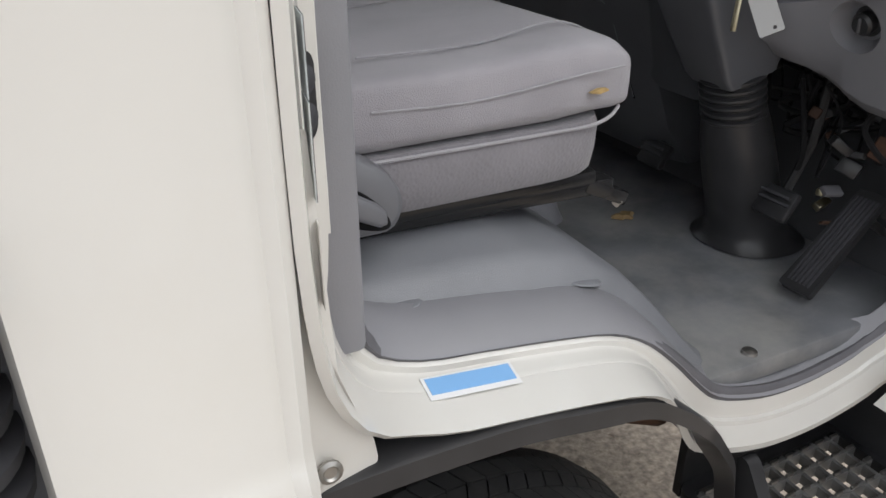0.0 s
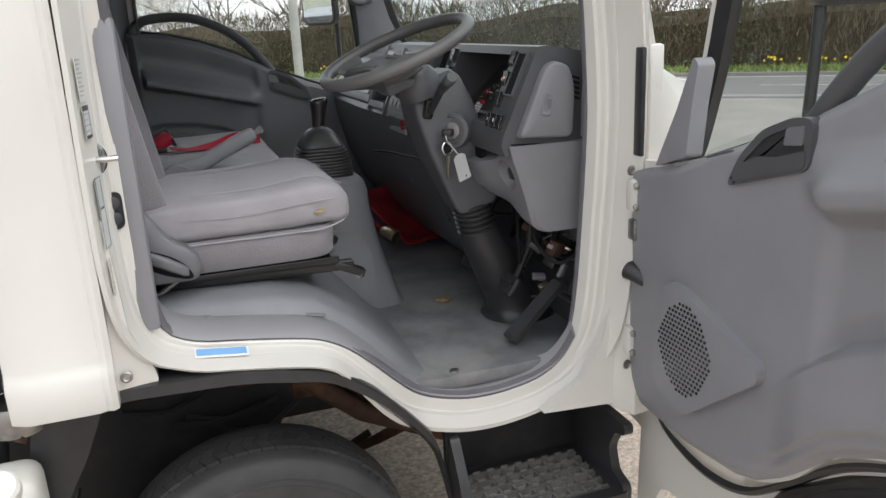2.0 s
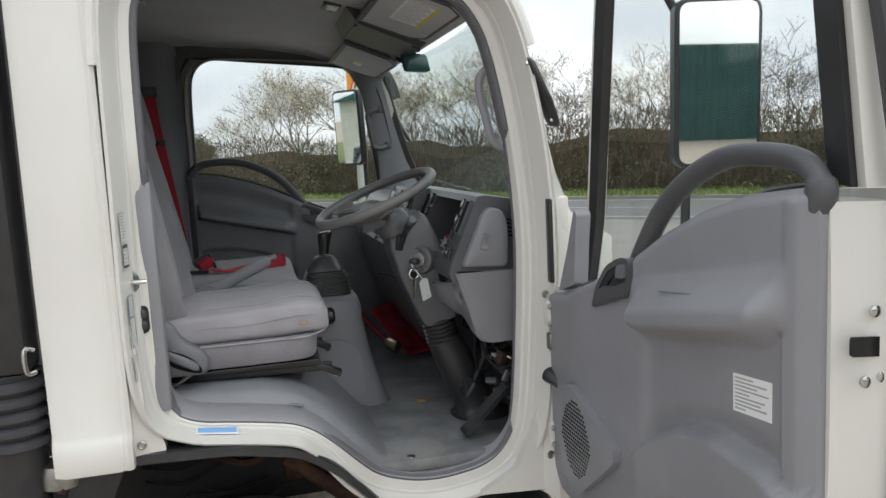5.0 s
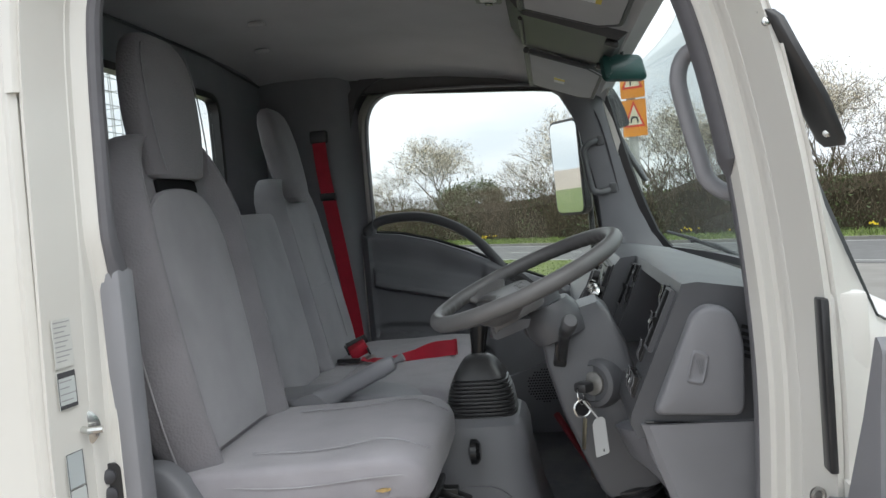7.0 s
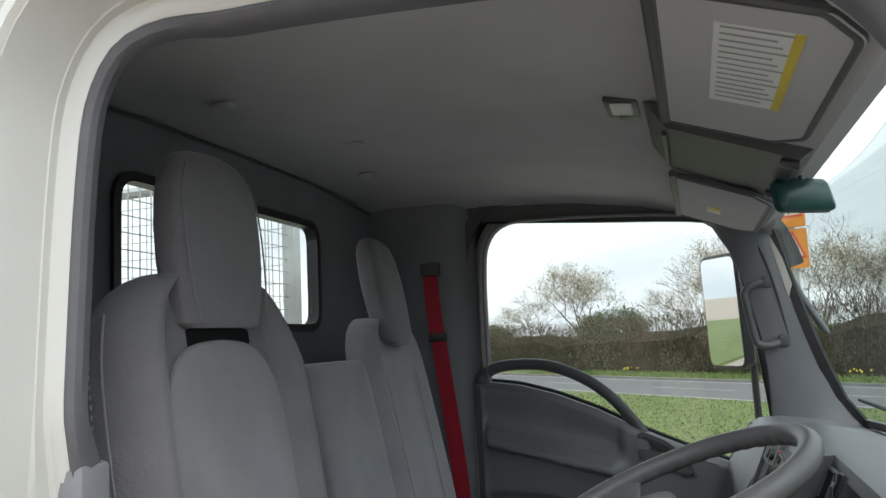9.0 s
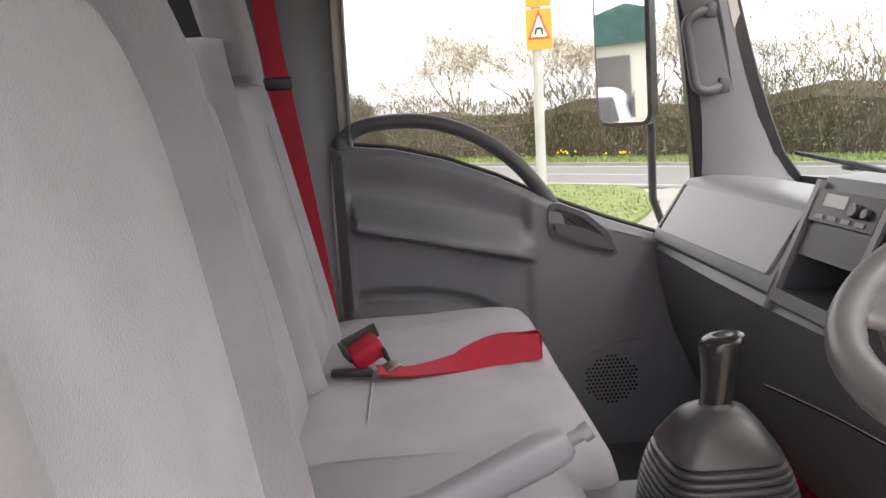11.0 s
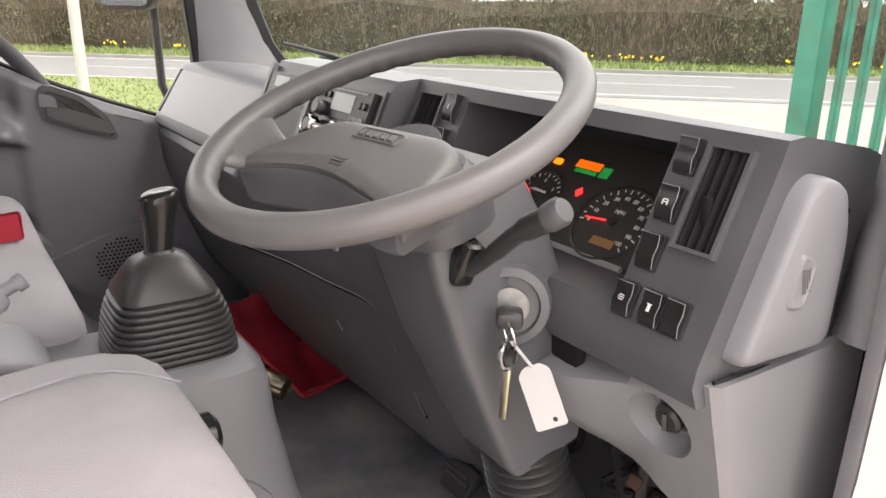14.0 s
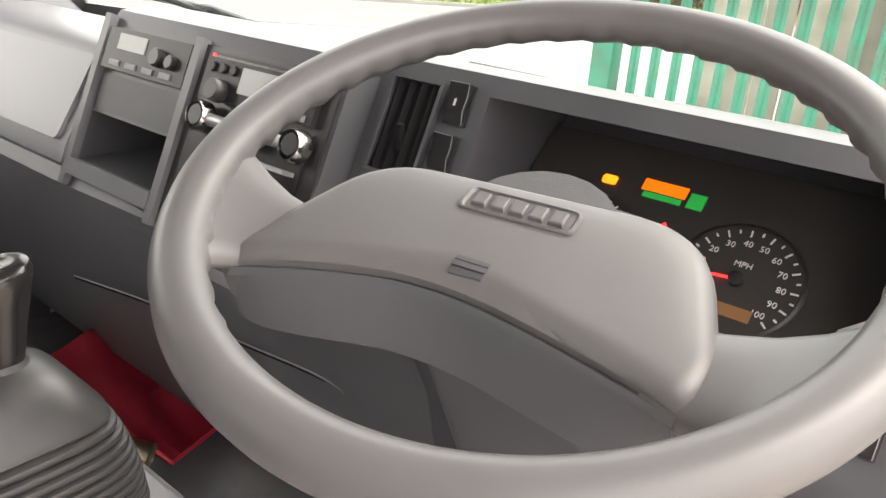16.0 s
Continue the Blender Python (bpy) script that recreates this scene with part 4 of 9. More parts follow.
prism(bm, fillet([(-0.10, 0.40), (0.02, 0.40), (0.03, 0.63), (0.01, 0.63), (-0.05, 0.54)], 0.012), yz, 0.675, 0.70)
part("step_end", bm, BLACK, step)
bm = B()
o = fillet([(0.695, -0.112), (1.12, -0.112), (1.12, 0.16), (0.70, 0.16)], 0.025, 4)
i_ = fillet([(0.715, -0.075), (1.085, -0.075), (1.085, 0.135), (0.715, 0.135)], 0.012, 4)
hole_plate(bm, o, i_, xy, 0.395, 0.44)
part("tread_frame", bm, BLACK, step)
for k in range(6):
    bm = B()
    y = -0.062 + k * 0.037
    box(bm, (0.90, y, 0.425), (0.37, 0.007, 0.028))
    part("tread_bar", bm, STEPW, step, smooth=False)
for k in range(9):
    bm = B()
    box(bm, (0.735 + k * 0.041, 0.03, 0.423), (0.008, 0.21, 0.022))
    part("tread_bar", bm, STEPW, step, smooth=False)
# bright steel teeth also stand in for light glinting between the bars
bm = B()
box(bm, (0, 0, 0.442), (0.020, 0.006, 0.008), 0.002)
tooth = part("grip_tooth", bm, STEEL, step, "steel grip tooth, bright for the glints between the bars", smooth=False)
for k in range(9):
    for j in range(6):
        tt = tooth if k + j == 0 else new("grip_tooth", tooth.data)
        tt.parent = step
        tt.location = (0.722 + (k + 0.5) * 0.041, -0.062 + j * 0.037, 0)
bm = B()
box(bm, (0.96, -0.114, 0.418), (0.17, 0.008, 0.034), 0.004)
part("reflector", bm, ORANGE, step, "amber side reflector")
for x in (0.745, 0.99):
    bm = B()
    lathe(bm, [(0.013, 0), (0.013, 0.008), (0.008, 0.011)], (x, 0.158, 0.60), (0, -1, 0), 6)
    part("step_bolt", bm, RUST, step)
bm = B()
box(bm, (0.95, 0.156, 0.60), (0.06, 0.006, 0.022), 0.003)
part("slot_plate", bm, BOTTLE, step)

ch = thing("chassis", (0.0, CY, 0.3), "dirty black steel chassis frame with rusty fittings", "chassis")
for y in (0.55, 1.43):
    bm = B()
    box(bm, (-1.2, y, 0.60), (5.0, 0.07, 0.18), 0.01)
    part("frame_rail", bm, CHASSIS, ch)
bm = B()
tube(bm, [(WC.x, 0.2, WC.z), (WC.x, 0.6, 0.29), (WC.x, 1.4, 0.29), (WC.x, 1.78, WC.z)], 0.05, 12)
part("front_axle", bm, RUST, ch, "rusty front axle beam")
for y in (0.46, 1.52):
    for k, L in enumerate((0.62, 0.5, 0.36)):
        bm = B()
        pts = [(WC.x - L, y, 0.44 + 0.02 * (2 - k)), (WC.x - L / 2, y, 0.39 - 0.014 * k), (WC.x, y, 0.365 - 0.014 * k), (WC.x + L / 2, y, 0.39 - 0.014 * k), (WC.x + L, y, 0.44 + 0.02 * (2 - k))]
        tube(bm, catmull(pts, 4), 0.022, 4, flat=0.3, upv=(0, 0, 1))
        part("leaf_spring", bm, RUST, ch)
bm = B()
tube(bm, [(0.35, 0.30, 0.75), (0.52, 0.30, 0.60), (0.80, 0.33, 0.45)], 0.028, 10)
part("drag_link", bm, RUST, ch)
bm = B()
rings(bm, [[Vector((x, y + 0.02 * math.sin(9 * x), z)) for y, z in ((0.40, 0.25 if x < 0.1 else 0.42 if x < 0.30 else 0.60), (0.41, 0.7), (0.39, 0.93 - 0.5 * max(0, x - 0.36)), (0.43, 0.93 - 0.5 * max(0, x - 0.36)), (0.43, 0.25 if x < 0.1 else 0.42 if x < 0.30 else 0.60))] for x in np.linspace(-0.28, 0.52, 17)])
part("inner_wing", bm, CHASSIS, ch)
bm = B()
box(bm, (0.60, 0.45, 0.62), (0.24, 0.14, 0.14), 0.03, (0, 20, 10))
box(bm, (0.42, 0.42, 0.72), (0.16, 0.1, 0.18), 0.02)
part("steering_box", bm, RUST, ch, "rusty steering box")
rng = random.Random(5)
for k in range(9):
    bm = B()
    x0, z0 = rng.uniform(-0.1, 0.25), rng.uniform(0.60, 0.82)
    tube(bm, catmull([(x0, 0.36, z0), (x0 + 0.12, 0.33 + 0.05 * rng.random(), z0 - 0.05 * rng.random()), (x0 + 0.24, 0.37, z0 + 0.03 * rng.random())], 4), 0.006 + 0.006 * rng.random(), 6)
    part("brake_hose", bm, CHASSIS if k % 3 else RUST, ch)
for q in ((0.05, 0.385, 0.83), (0.33, 0.385, 0.84), (0.43, 0.385, 0.80)):
    bm = B()
    lathe(bm, [(0.012, 0), (0.012, 0.006), (0.006, 0.01)], q, (0, -1, 0), 6)
    part("wing_bolt", bm, STEEL, ch)
# mudguard flap behind the wheel
bm = B()
rr = []
for a in np.linspace(radians(150), radians(200), 10):
    x, z = WC.x + 0.475 * math.cos(a), WC.z + 0.475 * math.sin(a)
    x2, z2 = WC.x + 0.468 * math.cos(a), WC.z + 0.468 * math.sin(a)
    rr.append([Vector((x, -0.05, z)), Vector((x, 0.26, z)), Vector((x2, 0.26, z2)), Vector((x2, -0.05, z2))])
rings(bm, rr)
part("mudguard", bm, BLACK, ch, "black plastic mudguard flap")
bm = B()
prism(bm, [(-0.20, 0.95), (-0.06, 0.94), (-0.12, 0.80), (-0.22, 0.62), (-0.26, 0.62)], xz, -0.03, 0.0, 0.004)
part("guard_bracket", bm, BLACK, ch)
bm = B()
tube(bm, [(-0.23, -0.02, 0.93), (-0.215, -0.03, 0.90), (-0.23, -0.05, 0.87)], 0.012, 6)
part("rusty_bracket", bm, RUST, ch)
bm = B()
lathe(bm, [(0.055, 0), (0.058, 0.03), (0.05, 0.06), (0.02, 0.065)], (-0.235, 0.0, 0.88), (0, 0, 1), 20)
part("pump_body", bm, STEEL, ch)

rs = thing("washer_bottle", (-0.265, -0.09, 0.55), "milky white plastic washer bottle with a round cap", "bottle")
bm = B()
box(bm, (-0.265, -0.09, 0.69), (0.135, 0.13, 0.29), 0.035, seg=4)
part("tank", bm, BOTTLE, rs)
bm = B()
lathe(bm, [(0.034, 0.0), (0.036, 0.02), (0.036, 0.035), (0.03, 0.042), (0.001, 0.043)], (-0.255, -0.140, 0.815), (0.05, -0.62, 0.78), 24)
part("cap", bm, BOTTLE, rs)
bm = B()
tube(bm, [(-0.255, -0.110, 0.780), (-0.255, -0.142, 0.820)], 0.026, 14)
part("neck", bm, BOTTLE, rs)
bm = B()
box(bm, (-0.30, -0.06, 0.835), (0.02, 0.03, 0.05), 0.004)
part("spigot", bm, BOTTLE, rs)

sn = thing("air_intake", (-0.33, 0.0, 0.5), "black plastic air intake stack with ribbed bellows behind the cab", "air intake")
bm = B()
box(bm, (-0.335, 0.0, 1.80), (0.15, 0.17, 1.20), 0.02)
part("duct", bm, BLACK, sn)
bm = B()
prof = [(0.068, 0.0)]
for k in range(5):
    prof += [(0.082, 0.008 + k * 0.038), (0.084, 0.022 + k * 0.038), (0.064, 0.030 + k * 0.038)]
lathe(bm, prof + [(0.075, 0.20)], (-0.325, -0.01, 1.00), (0, 0, 1), 28)
part("bellows", bm, SEAL, sn, "ribbed rubber bellows")
bm = B()
tube(bm, [(-0.325, -0.01, 1.02), (-0.33, 0.0, 0.85), (-0.37, 0.05, 0.62), (-0.45, 0.2, 0.5)], 0.068, 16)
part("lower_pipe", bm, BLACK, sn)
bm = B()
box(bm, (-0.335, -0.088, 2.06), (0.10, 0.012, 0.40), 0.005)
gr = part("intake_grille", bm, BLACK, sn)
for k in range(13):
    bm = B()
    box(bm, (-0.335, -0.098, 1.89 + k * 0.028), (0.075, 0.012, 0.007), 0, (35, 0, 0))
    part("louvre", bm, SEAL, gr, smooth=False)
bm = B()
tube(bm, catmull([(-0.235, -0.115, 1.27), (-0.25, -0.135, 1.275), (-0.25, -0.135, 1.22), (-0.235, -0.115, 1.215)], 4), 0.006, 8)
part("latch_hook", bm, CHROME, sn, "bright wire latch hook")

# caged body behind the cab
cage = thing("cage_body", (-2.6, CY, 0.72), "tipper body behind the cab with galvanised wire mesh sides", "truck body")
bm = B()
box(bm, (-2.6, CY, 0.86), (3.7, 2.06, 0.16), 0.01)
part("body_floor", bm, CHASSIS, cage)
bm = B()
box(bm, (-0.77, CY, 1.28), (0.05, 2.06, 0.72), 0.006)
part("headboard", bm, CHASSIS, cage)
for x, y in ((-0.77, -0.02), (-0.77, 2.0), (-2.6, -0.02), (-2.6, 2.0), (-4.4, -0.02), (-4.4, 2.0)):
    bm = B()
    box(bm, (x, y, 1.72), (0.06, 0.05, 1.6), 0.006)
    part("post", bm, WIRE, cage)
for (a, b) in (((-0.77, -0.02, 2.5), (-4.4, -0.02, 2.5)), ((-0.77, 2.0, 2.5), (-4.4, 2.0, 2.5)), ((-0.77, -0.02, 2.5), (-0.77, 2.0, 2.5)), ((-4.4, -0.02, 2.5), (-4.4, 2.0, 2.5))):
    bm = B()
    tube(bm, [a, b], 0.025, 8)
    part("top_rail", bm, WIRE, cage)


def mesh_panel(p, u, L, z0, z1, step_):
    bm = B()
    u = Vector(u)
    for k in range(int(L / step_) + 1):
        a = Vector(p) + u * k * step_
        tube(bm, [(a.x, a.y, z0), (a.x, a.y, z1)], 0.0022, 4, caps=False)
    for k in range(int((z1 - z0) / step_) + 1):
        a, b = Vector(p), Vector(p) + u * L
        tube(bm, [(a.x, a.y, z0 + k * step_), (b.x, b.y, z0 + k * step_)], 0.0022, 4, caps=False)
    tagged(part("wire_mesh", bm, WIRE, cage, "galvanised wire mesh panel", smooth=False), kind="stuff")


mesh_panel((-0.77, 0.0, 0), (0, 1, 0), 2.0, 1.64, 2.5, 0.05)
mesh_panel((-0.8, -0.02, 0), (-1, 0, 0), 3.6, 1.3, 2.5, 0.075)
mesh_panel((-0.8, 2.0, 0), (-1, 0, 0), 3.6, 1.3, 2.5, 0.075)
mesh_panel((-4.4, 0.0, 0), (0, 1, 0), 2.0, 0.95, 2.5, 0.075)

# ---- doors ----
DRIVER_FO = [(0.045, 1.30), (0.10, 1.34), (0.30, 2.03), (0.36, 2.12), (0.46, 2.145), (0.98, 2.185), (1.05, 2.17), (1.09, 2.10), (1.125, 1.62)]
DRIVER_FI = [(0.115, 1.315), (0.15, 1.36), (0.33, 2.0), (0.375, 2.075), (0.46, 2.10), (0.97, 2.135), (1.02, 2.12), (1.045, 2.06), (1.07, 1.62)]


def door(name, f, label, is_driver):
    """f(u, z, w): u from the hinge towards the rear edge, w outwards from the trim's face."""
    F = lambda u, z, w: Vector(f(u, z, w))
    base = F(0.5, 0.7, 0.05)
    d = thing(name, base, label, "vehicle door")
    P = lambda a, b, w: F(a, b, w)
    wt = lambda z: 0.075 - 0.04 * max(0.0, z - 1.5) / 0.6      # how far out the window frame stands
    # outer skin, cut away over the wheel
    skin = [(-0.03, 1.30), (-0.03, 0.63), (-0.085, 0.61), (-0.095, 0.32), (-0.07, 0.28), (-0.03, 0.33), (0.015, 0.42), (0.16, 0.445), (0.305, 0.46), (0.365, 0.57), (0.425, 0.67), (0.575, 0.79), (0.705, 0.86), (0.825, 0.89), (0.965, 0.91), (1.055, 0.925), (1.12, 0.90), (1.15, 0.87), (1.178, 0.92), (1.185, 1.12), (1.185, 1.40), (1.172, 1.62), (0.98, 1.61), (0.75, 1.56), (0.5, 1.45), (0.28, 1.36), (0.12, 1.31)]
    bm = B()
    prism(bm, fillet(skin, 0.02, 3), P, 0.098, 0.128, 0.005)
    part("door_skin", bm, WHITE, d, "white painted outer door skin")
    # jamb between the trim's edge and the seal
    TJ = [(-0.005, 1.30), (-0.005, 0.89), (0.012, 0.75), (0.055, 0.70), (0.24, 0.69), (0.415, 0.71), (0.525, 0.77), (0.635, 0.88), (0.825, 0.955), (0.965, 0.97), (1.055, 1.01), (1.095, 1.11), (1.10, 1.40), (1.095, 1.60)]
    SJ = [(-0.02, 1.30), (-0.02, 0.82), (-0.012, 0.68), (0.03, 0.61), (0.17, 0.575), (0.31, 0.60), (0.43, 0.69), (0.555, 0.80), (0.70, 0.875), (0.90, 0.92), (1.06, 0.945), (1.125, 1.04), (1.148, 1.30), (1.145, 1.60)]
    TOPJ = [(0.98, 1.60), (0.75, 1.55), (0.5, 1.44), (0.28, 1.35), (0.12, 1.305)]
    tj = [(v.x, v.y) for v in catmull([(a, b, 0) for a, b in TJ], 5)] + TOPJ
    sj = [(v.x, v.y) for v in catmull([(a, b, 0) for a, b in SJ], 5)] + TOPJ
    bm = B()
    mid = [(0.25 * a[0] + 0.75 * b[0], 0.25 * a[1] + 0.75 * b[1]) for a, b in zip(tj, sj)]
    rings(bm, [[F(a, b, 0.012) for a, b in tj], [F(a, b, 0.03) for a, b in tj], [F(a, b, 0.075) for a, b in mid], [F(a, b, 0.10) for a, b in sj]])
    part("door_jamb", bm, WHITE, d, "white painted door jamb", angle=50)
    # soft seal that runs round the jamb
    bm = B()
    loop_ = catmull([(a, b, 0) for a, b in SJ[1:]] + [(1.135, 1.75, 0), (1.115, 1.95, 0), (1.10, 2.08, 0)], 5)
    tube(bm, [F(q.x + 0.004, q.y, 0.094 if q.y < 1.55 else 0.094 - 0.10 * (q.y - 1.55)) for q in loop_], 0.0135, 8)
    part("door_seal", bm, BLACK, d, "black rubber door seal")
    # broad rubber trim along the wheel cut
    AO = catmull([(a, b, 0) for a, b in ((0.30, 0.46), (0.365, 0.57), (0.43, 0.67), (0.575, 0.785), (0.705, 0.855), (0.825, 0.885), (0.965, 0.90), (1.055, 0.915), (1.13, 0.885))], 5)
    AI = catmull([(a, b, 0) for a, b in ((0.43, 0.42), (0.515, 0.56), (0.605, 0.685), (0.735, 0.775), (0.81, 0.80), (0.885, 0.815), (0.97, 0.825), (1.045, 0.83), (1.11, 0.80))], 5)
    bm = B()
    sec = ((0.0, 0.10), (0.06, 0.082), (0.16, 0.080), (0.22, 0.09), (0.42, 0.088), (0.48, 0.074), (0.56, 0.074), (0.62, 0.088), (0.9, 0.10), (1.0, 0.112), (1.0, 0.122), (0.0, 0.120))
    rings(bm, [[F(o.x + (q.x - o.x) * k, o.y + (q.y - o.y) * k, w_) for k, w_ in sec] for o, q in zip(AO, AI)])
    part("arch_rubber", bm, BLACK, d, "broad ribbed black rubber along the wheel cut", angle=25)
    if is_driver:
        for a, b in ((0.045, 0.63), (1.09, 0.925), (1.13, 0.925)):
            bm = B()
            lathe(bm, [(0.012, 0), (0.012, 0.008), (0.006, 0.011)], F(a, b, 0.098), F(a, b, 0) - F(a, b, 1), 12)
            part("rubber_plug", bm, BLACK if a > 1.1 or a < 0.1 else STEEL, d)
    # inner trim panel, gently shaped: a grid of depths
    us = np.linspace(0.0, 1.092, 110)
    rr = []

    def bottom(u):
        return float(np.interp(u, [0.0, 0.03, 0.055, 0.24, 0.40, 0.46, 0.525, 0.635, 0.72, 0.825, 0.965, 1.03, 1.07, 1.092], [0.84, 0.74, 0.71, 0.70, 0.715, 0.735, 0.78, 0.885, 0.93, 0.962, 0.98, 1.005, 1.045, 1.10]))

    def top(u):
        return (0.0 if is_driver else 0.015) + float(np.interp(u, [0.0, 0.06, 0.15, 0.25, 0.36, 0.47, 0.55, 0.66, 0.80, 0.93, 1.05, 1.1], [1.27, 1.29, 1.305, 1.34, 1.38, 1.425, 1.46, 1.515, 1.57, 1.605, 1.62, 1.62]))

    def sstep(x, a, b):
        t = min(1, max(0, (x - a) / (b - a)))
        return t * t * (3 - 2 * t)

    def depth_p(u, z):
        # closed door: a lens-shaped armrest pod over a shallow field and a curved pocket slot
        zl = 1.302 + 0.235 * (u - 0.575)
        zu = zl + 0.082
        ends = sstep(u, 0.565, 0.625) * (1 - sstep(u, 1.035, 1.055))
        arm = ends * sstep(z, zl - 0.004, zl + 0.014) * (1 - sstep(z, zu - 0.055, zu))
        ledge = ends * sstep(z, zu - 0.016, zu - 0.010) * (1 - sstep(z, zu - 0.010, zu + 0.004))
        lip = float(np.interp(u, [0.5, 0.57, 0.655, 0.75, 0.865, 1.0, 1.06], [0.98, 1.06, 1.13, 1.178, 1.205, 1.21, 1.20]))
        rec = sstep(u, 0.575, 0.605) * (1 - sstep(u, 1.05, 1.062)) * sstep(z, lip, lip + 0.008)
        slot = rec * (1 - sstep(z, lip + 0.03, lip + 0.052))
        low = (1 - sstep(z, lip - 0.010, lip)) * sstep(u, 0.54, 0.60)
        upf = rec * sstep(z, zu - 0.01, zu + 0.03) * (1 - sstep(z, top(u) - 0.10, top(u) - 0.02))
        edge = min(sstep(z - bottom(u), 0, 0.03), sstep(top(u) - z, 0, 0.02), sstep(u, -0.01, 0.03), 1 - sstep(u, 1.065, 1.092))
        return -(0.004 + edge * (0.024 * (0.3 + 0.7 * sstep(u, 0.02, 0.24)) + 0.060 * arm + 0.006 * ledge - 0.010 * rec - 0.016 * slot + 0.014 * low - 0.012 * upf))

    def depth(u, z):
        if not is_driver:
            return depth_p(u, z)
        zl = 1.285 + 0.20 * (u - 0.575) + 0.045 * (1 - sstep(u, 0.53, 0.63)) + 0.03 * sstep(u, 0.99, 1.05)
        zu = 1.37 + 0.20 * (u - 0.575)
        # armrest band: sharp underside, soft top
        arm = sstep(u, 0.53, 0.62) * (1 - sstep(u, 1.01, 1.05)) * sstep(z, zl - 0.006, zl + 0.032) * (1 - sstep(z, zu - 0.035, zu + 0.03))
        lip = float(np.interp(u, [0.5, 0.57, 0.655, 0.75, 0.865, 1.0, 1.06], [0.97, 1.03, 1.095, 1.14, 1.165, 1.16, 1.14]))
        # recessed field between armrest and pocket, deepest behind the pocket's lip
        rec = sstep(u, 0.575, 0.625) * (1 - sstep(u, 1.03, 1.045)) * sstep(z, lip, lip + 0.010) * (1 - sstep(z, zl - 0.012, zl))
        slot = rec * (1 - sstep(z, lip + 0.01, lip + 0.06))
        low = (1 - sstep(z, lip - 0.012, lip)) * sstep(u, 0.50, 0.60)
        upf = sstep(u, 0.50, 0.60) * sstep(z, zu + 0.02, zu + 0.05) * (1 - sstep(u, 1.03, 1.05))
        rim = sstep(u, 0.42, 0.50) * (1 - sstep(z - bottom(u), 0.045, 0.06))
        back = sstep(u, 1.04, 1.055)
        edge = min(sstep(z - bottom(u), 0, 0.03), sstep(top(u) - z, 0, 0.02), sstep(u, -0.01, 0.03), 1 - sstep(u, 1.065, 1.092))
        return -(0.004 + edge * (0.024 * (0.3 + 0.7 * sstep(u, 0.02, 0.24)) + 0.048 * arm - 0.012 * rec - 0.010 * slot + 0.018 * low - 0.010 * upf - 0.012 * rim * (1 - back) - 0.004 * back))
    for u in us:
        b, t = bottom(u), top(u)
        rr.append([F(u, b + (t - b) * k / 100, depth(u, b + (t - b) * k / 100)) for k in range(101)])
    n = len(rr)
    rr2 = [r + [F(us[i], top(us[i]), 0.03), F(us[i], bottom(us[i]), 0.03)] for i, r in enumerate(rr)]
    rings(bm := B(), rr2)
    # passenger trim takes the darker dash grey, which puts its shade into the colour
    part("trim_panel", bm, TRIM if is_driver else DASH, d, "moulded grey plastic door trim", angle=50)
    # arched grab rail
    arc = catmull([(1.065, 1.585, 0), (1.075, 1.625, 0), (1.02, 1.663, 0), (0.86, 1.668, 0), (0.73, 1.627, 0), (0.625, 1.56, 0), (0.545, 1.475, 0), (0.49, 1.40, 0)] if is_driver else [(1.045, 1.60, 0), (1.06, 1.645, 0), (1.0, 1.685, 0), (0.85, 1.688, 0), (0.72, 1.645, 0), (0.62, 1.575, 0), (0.54, 1.48, 0), (0.49, 1.40, 0)], 7)
    bm = B()
    m = len(arc)
    tube(bm, [F(p.x, p.y, 0.012) for p in arc], [0.028 if k < 8 else 0.022 for k in range(m)], 14, flat=0.85)
    part("grab_rail", bm, DARKTRIM, d, "black arched grab rail over the window sill")
    # pull handle in its recess
    hb = fillet([(0.355, 1.305), (0.55, 1.365), (0.553, 1.45), (0.51, 1.448), (0.44, 1.42), (0.385, 1.365)] if is_driver else [(0.352, 1.305), (0.44, 1.328), (0.535, 1.368), (0.535, 1.452), (0.51, 1.457), (0.44, 1.428), (0.378, 1.372)], 0.02)
    bm = B()
    o, i = radial_match(hb, offset2(hb, -0.014), 40)
    hole_plate(bm, o, i, P, -0.0345, 0.0)
    hn = part("handle_bezel", bm, DARKTRIM, d, "dark grey handle bezel")
    bm = B()
    prism(bm, offset2(hb, -0.012), P, -0.0305, -0.0285)
    part("recess", bm, BLACK, hn)
    bm = B()
    prism(bm, fillet([(0.372, 1.317), (0.542, 1.369), (0.542, 1.398), (0.48, 1.378), (0.43, 1.372), (0.385, 1.35)] if is_driver else [(0.368, 1.322), (0.44, 1.342), (0.522, 1.378), (0.522, 1.406), (0.45, 1.388), (0.386, 1.358)], 0.008), P, -0.0365 if is_driver else -0.043, -0.029, 0.004, 2)
    part("lever", bm, DARKTRIM, hn)
    bm = B()
    prism(bm, fillet([(0.495, 1.40), (0.537, 1.405), (0.537, 1.437), (0.50, 1.43)], 0.006), P, -0.038, -0.029, 0.003)
    part("lock_knob", bm, DASH, hn)
    bm = B()
    tube(bm, [F(0.29, 1.35, -0.027), F(0.36, 1.372, -0.027)], 0.0025, 6)
    part("trim_groove", bm, DARKTRIM, d)
    for a0, a1, b in ((0.70, 0.90, 1.418),) if is_driver else ():
        bm = B()
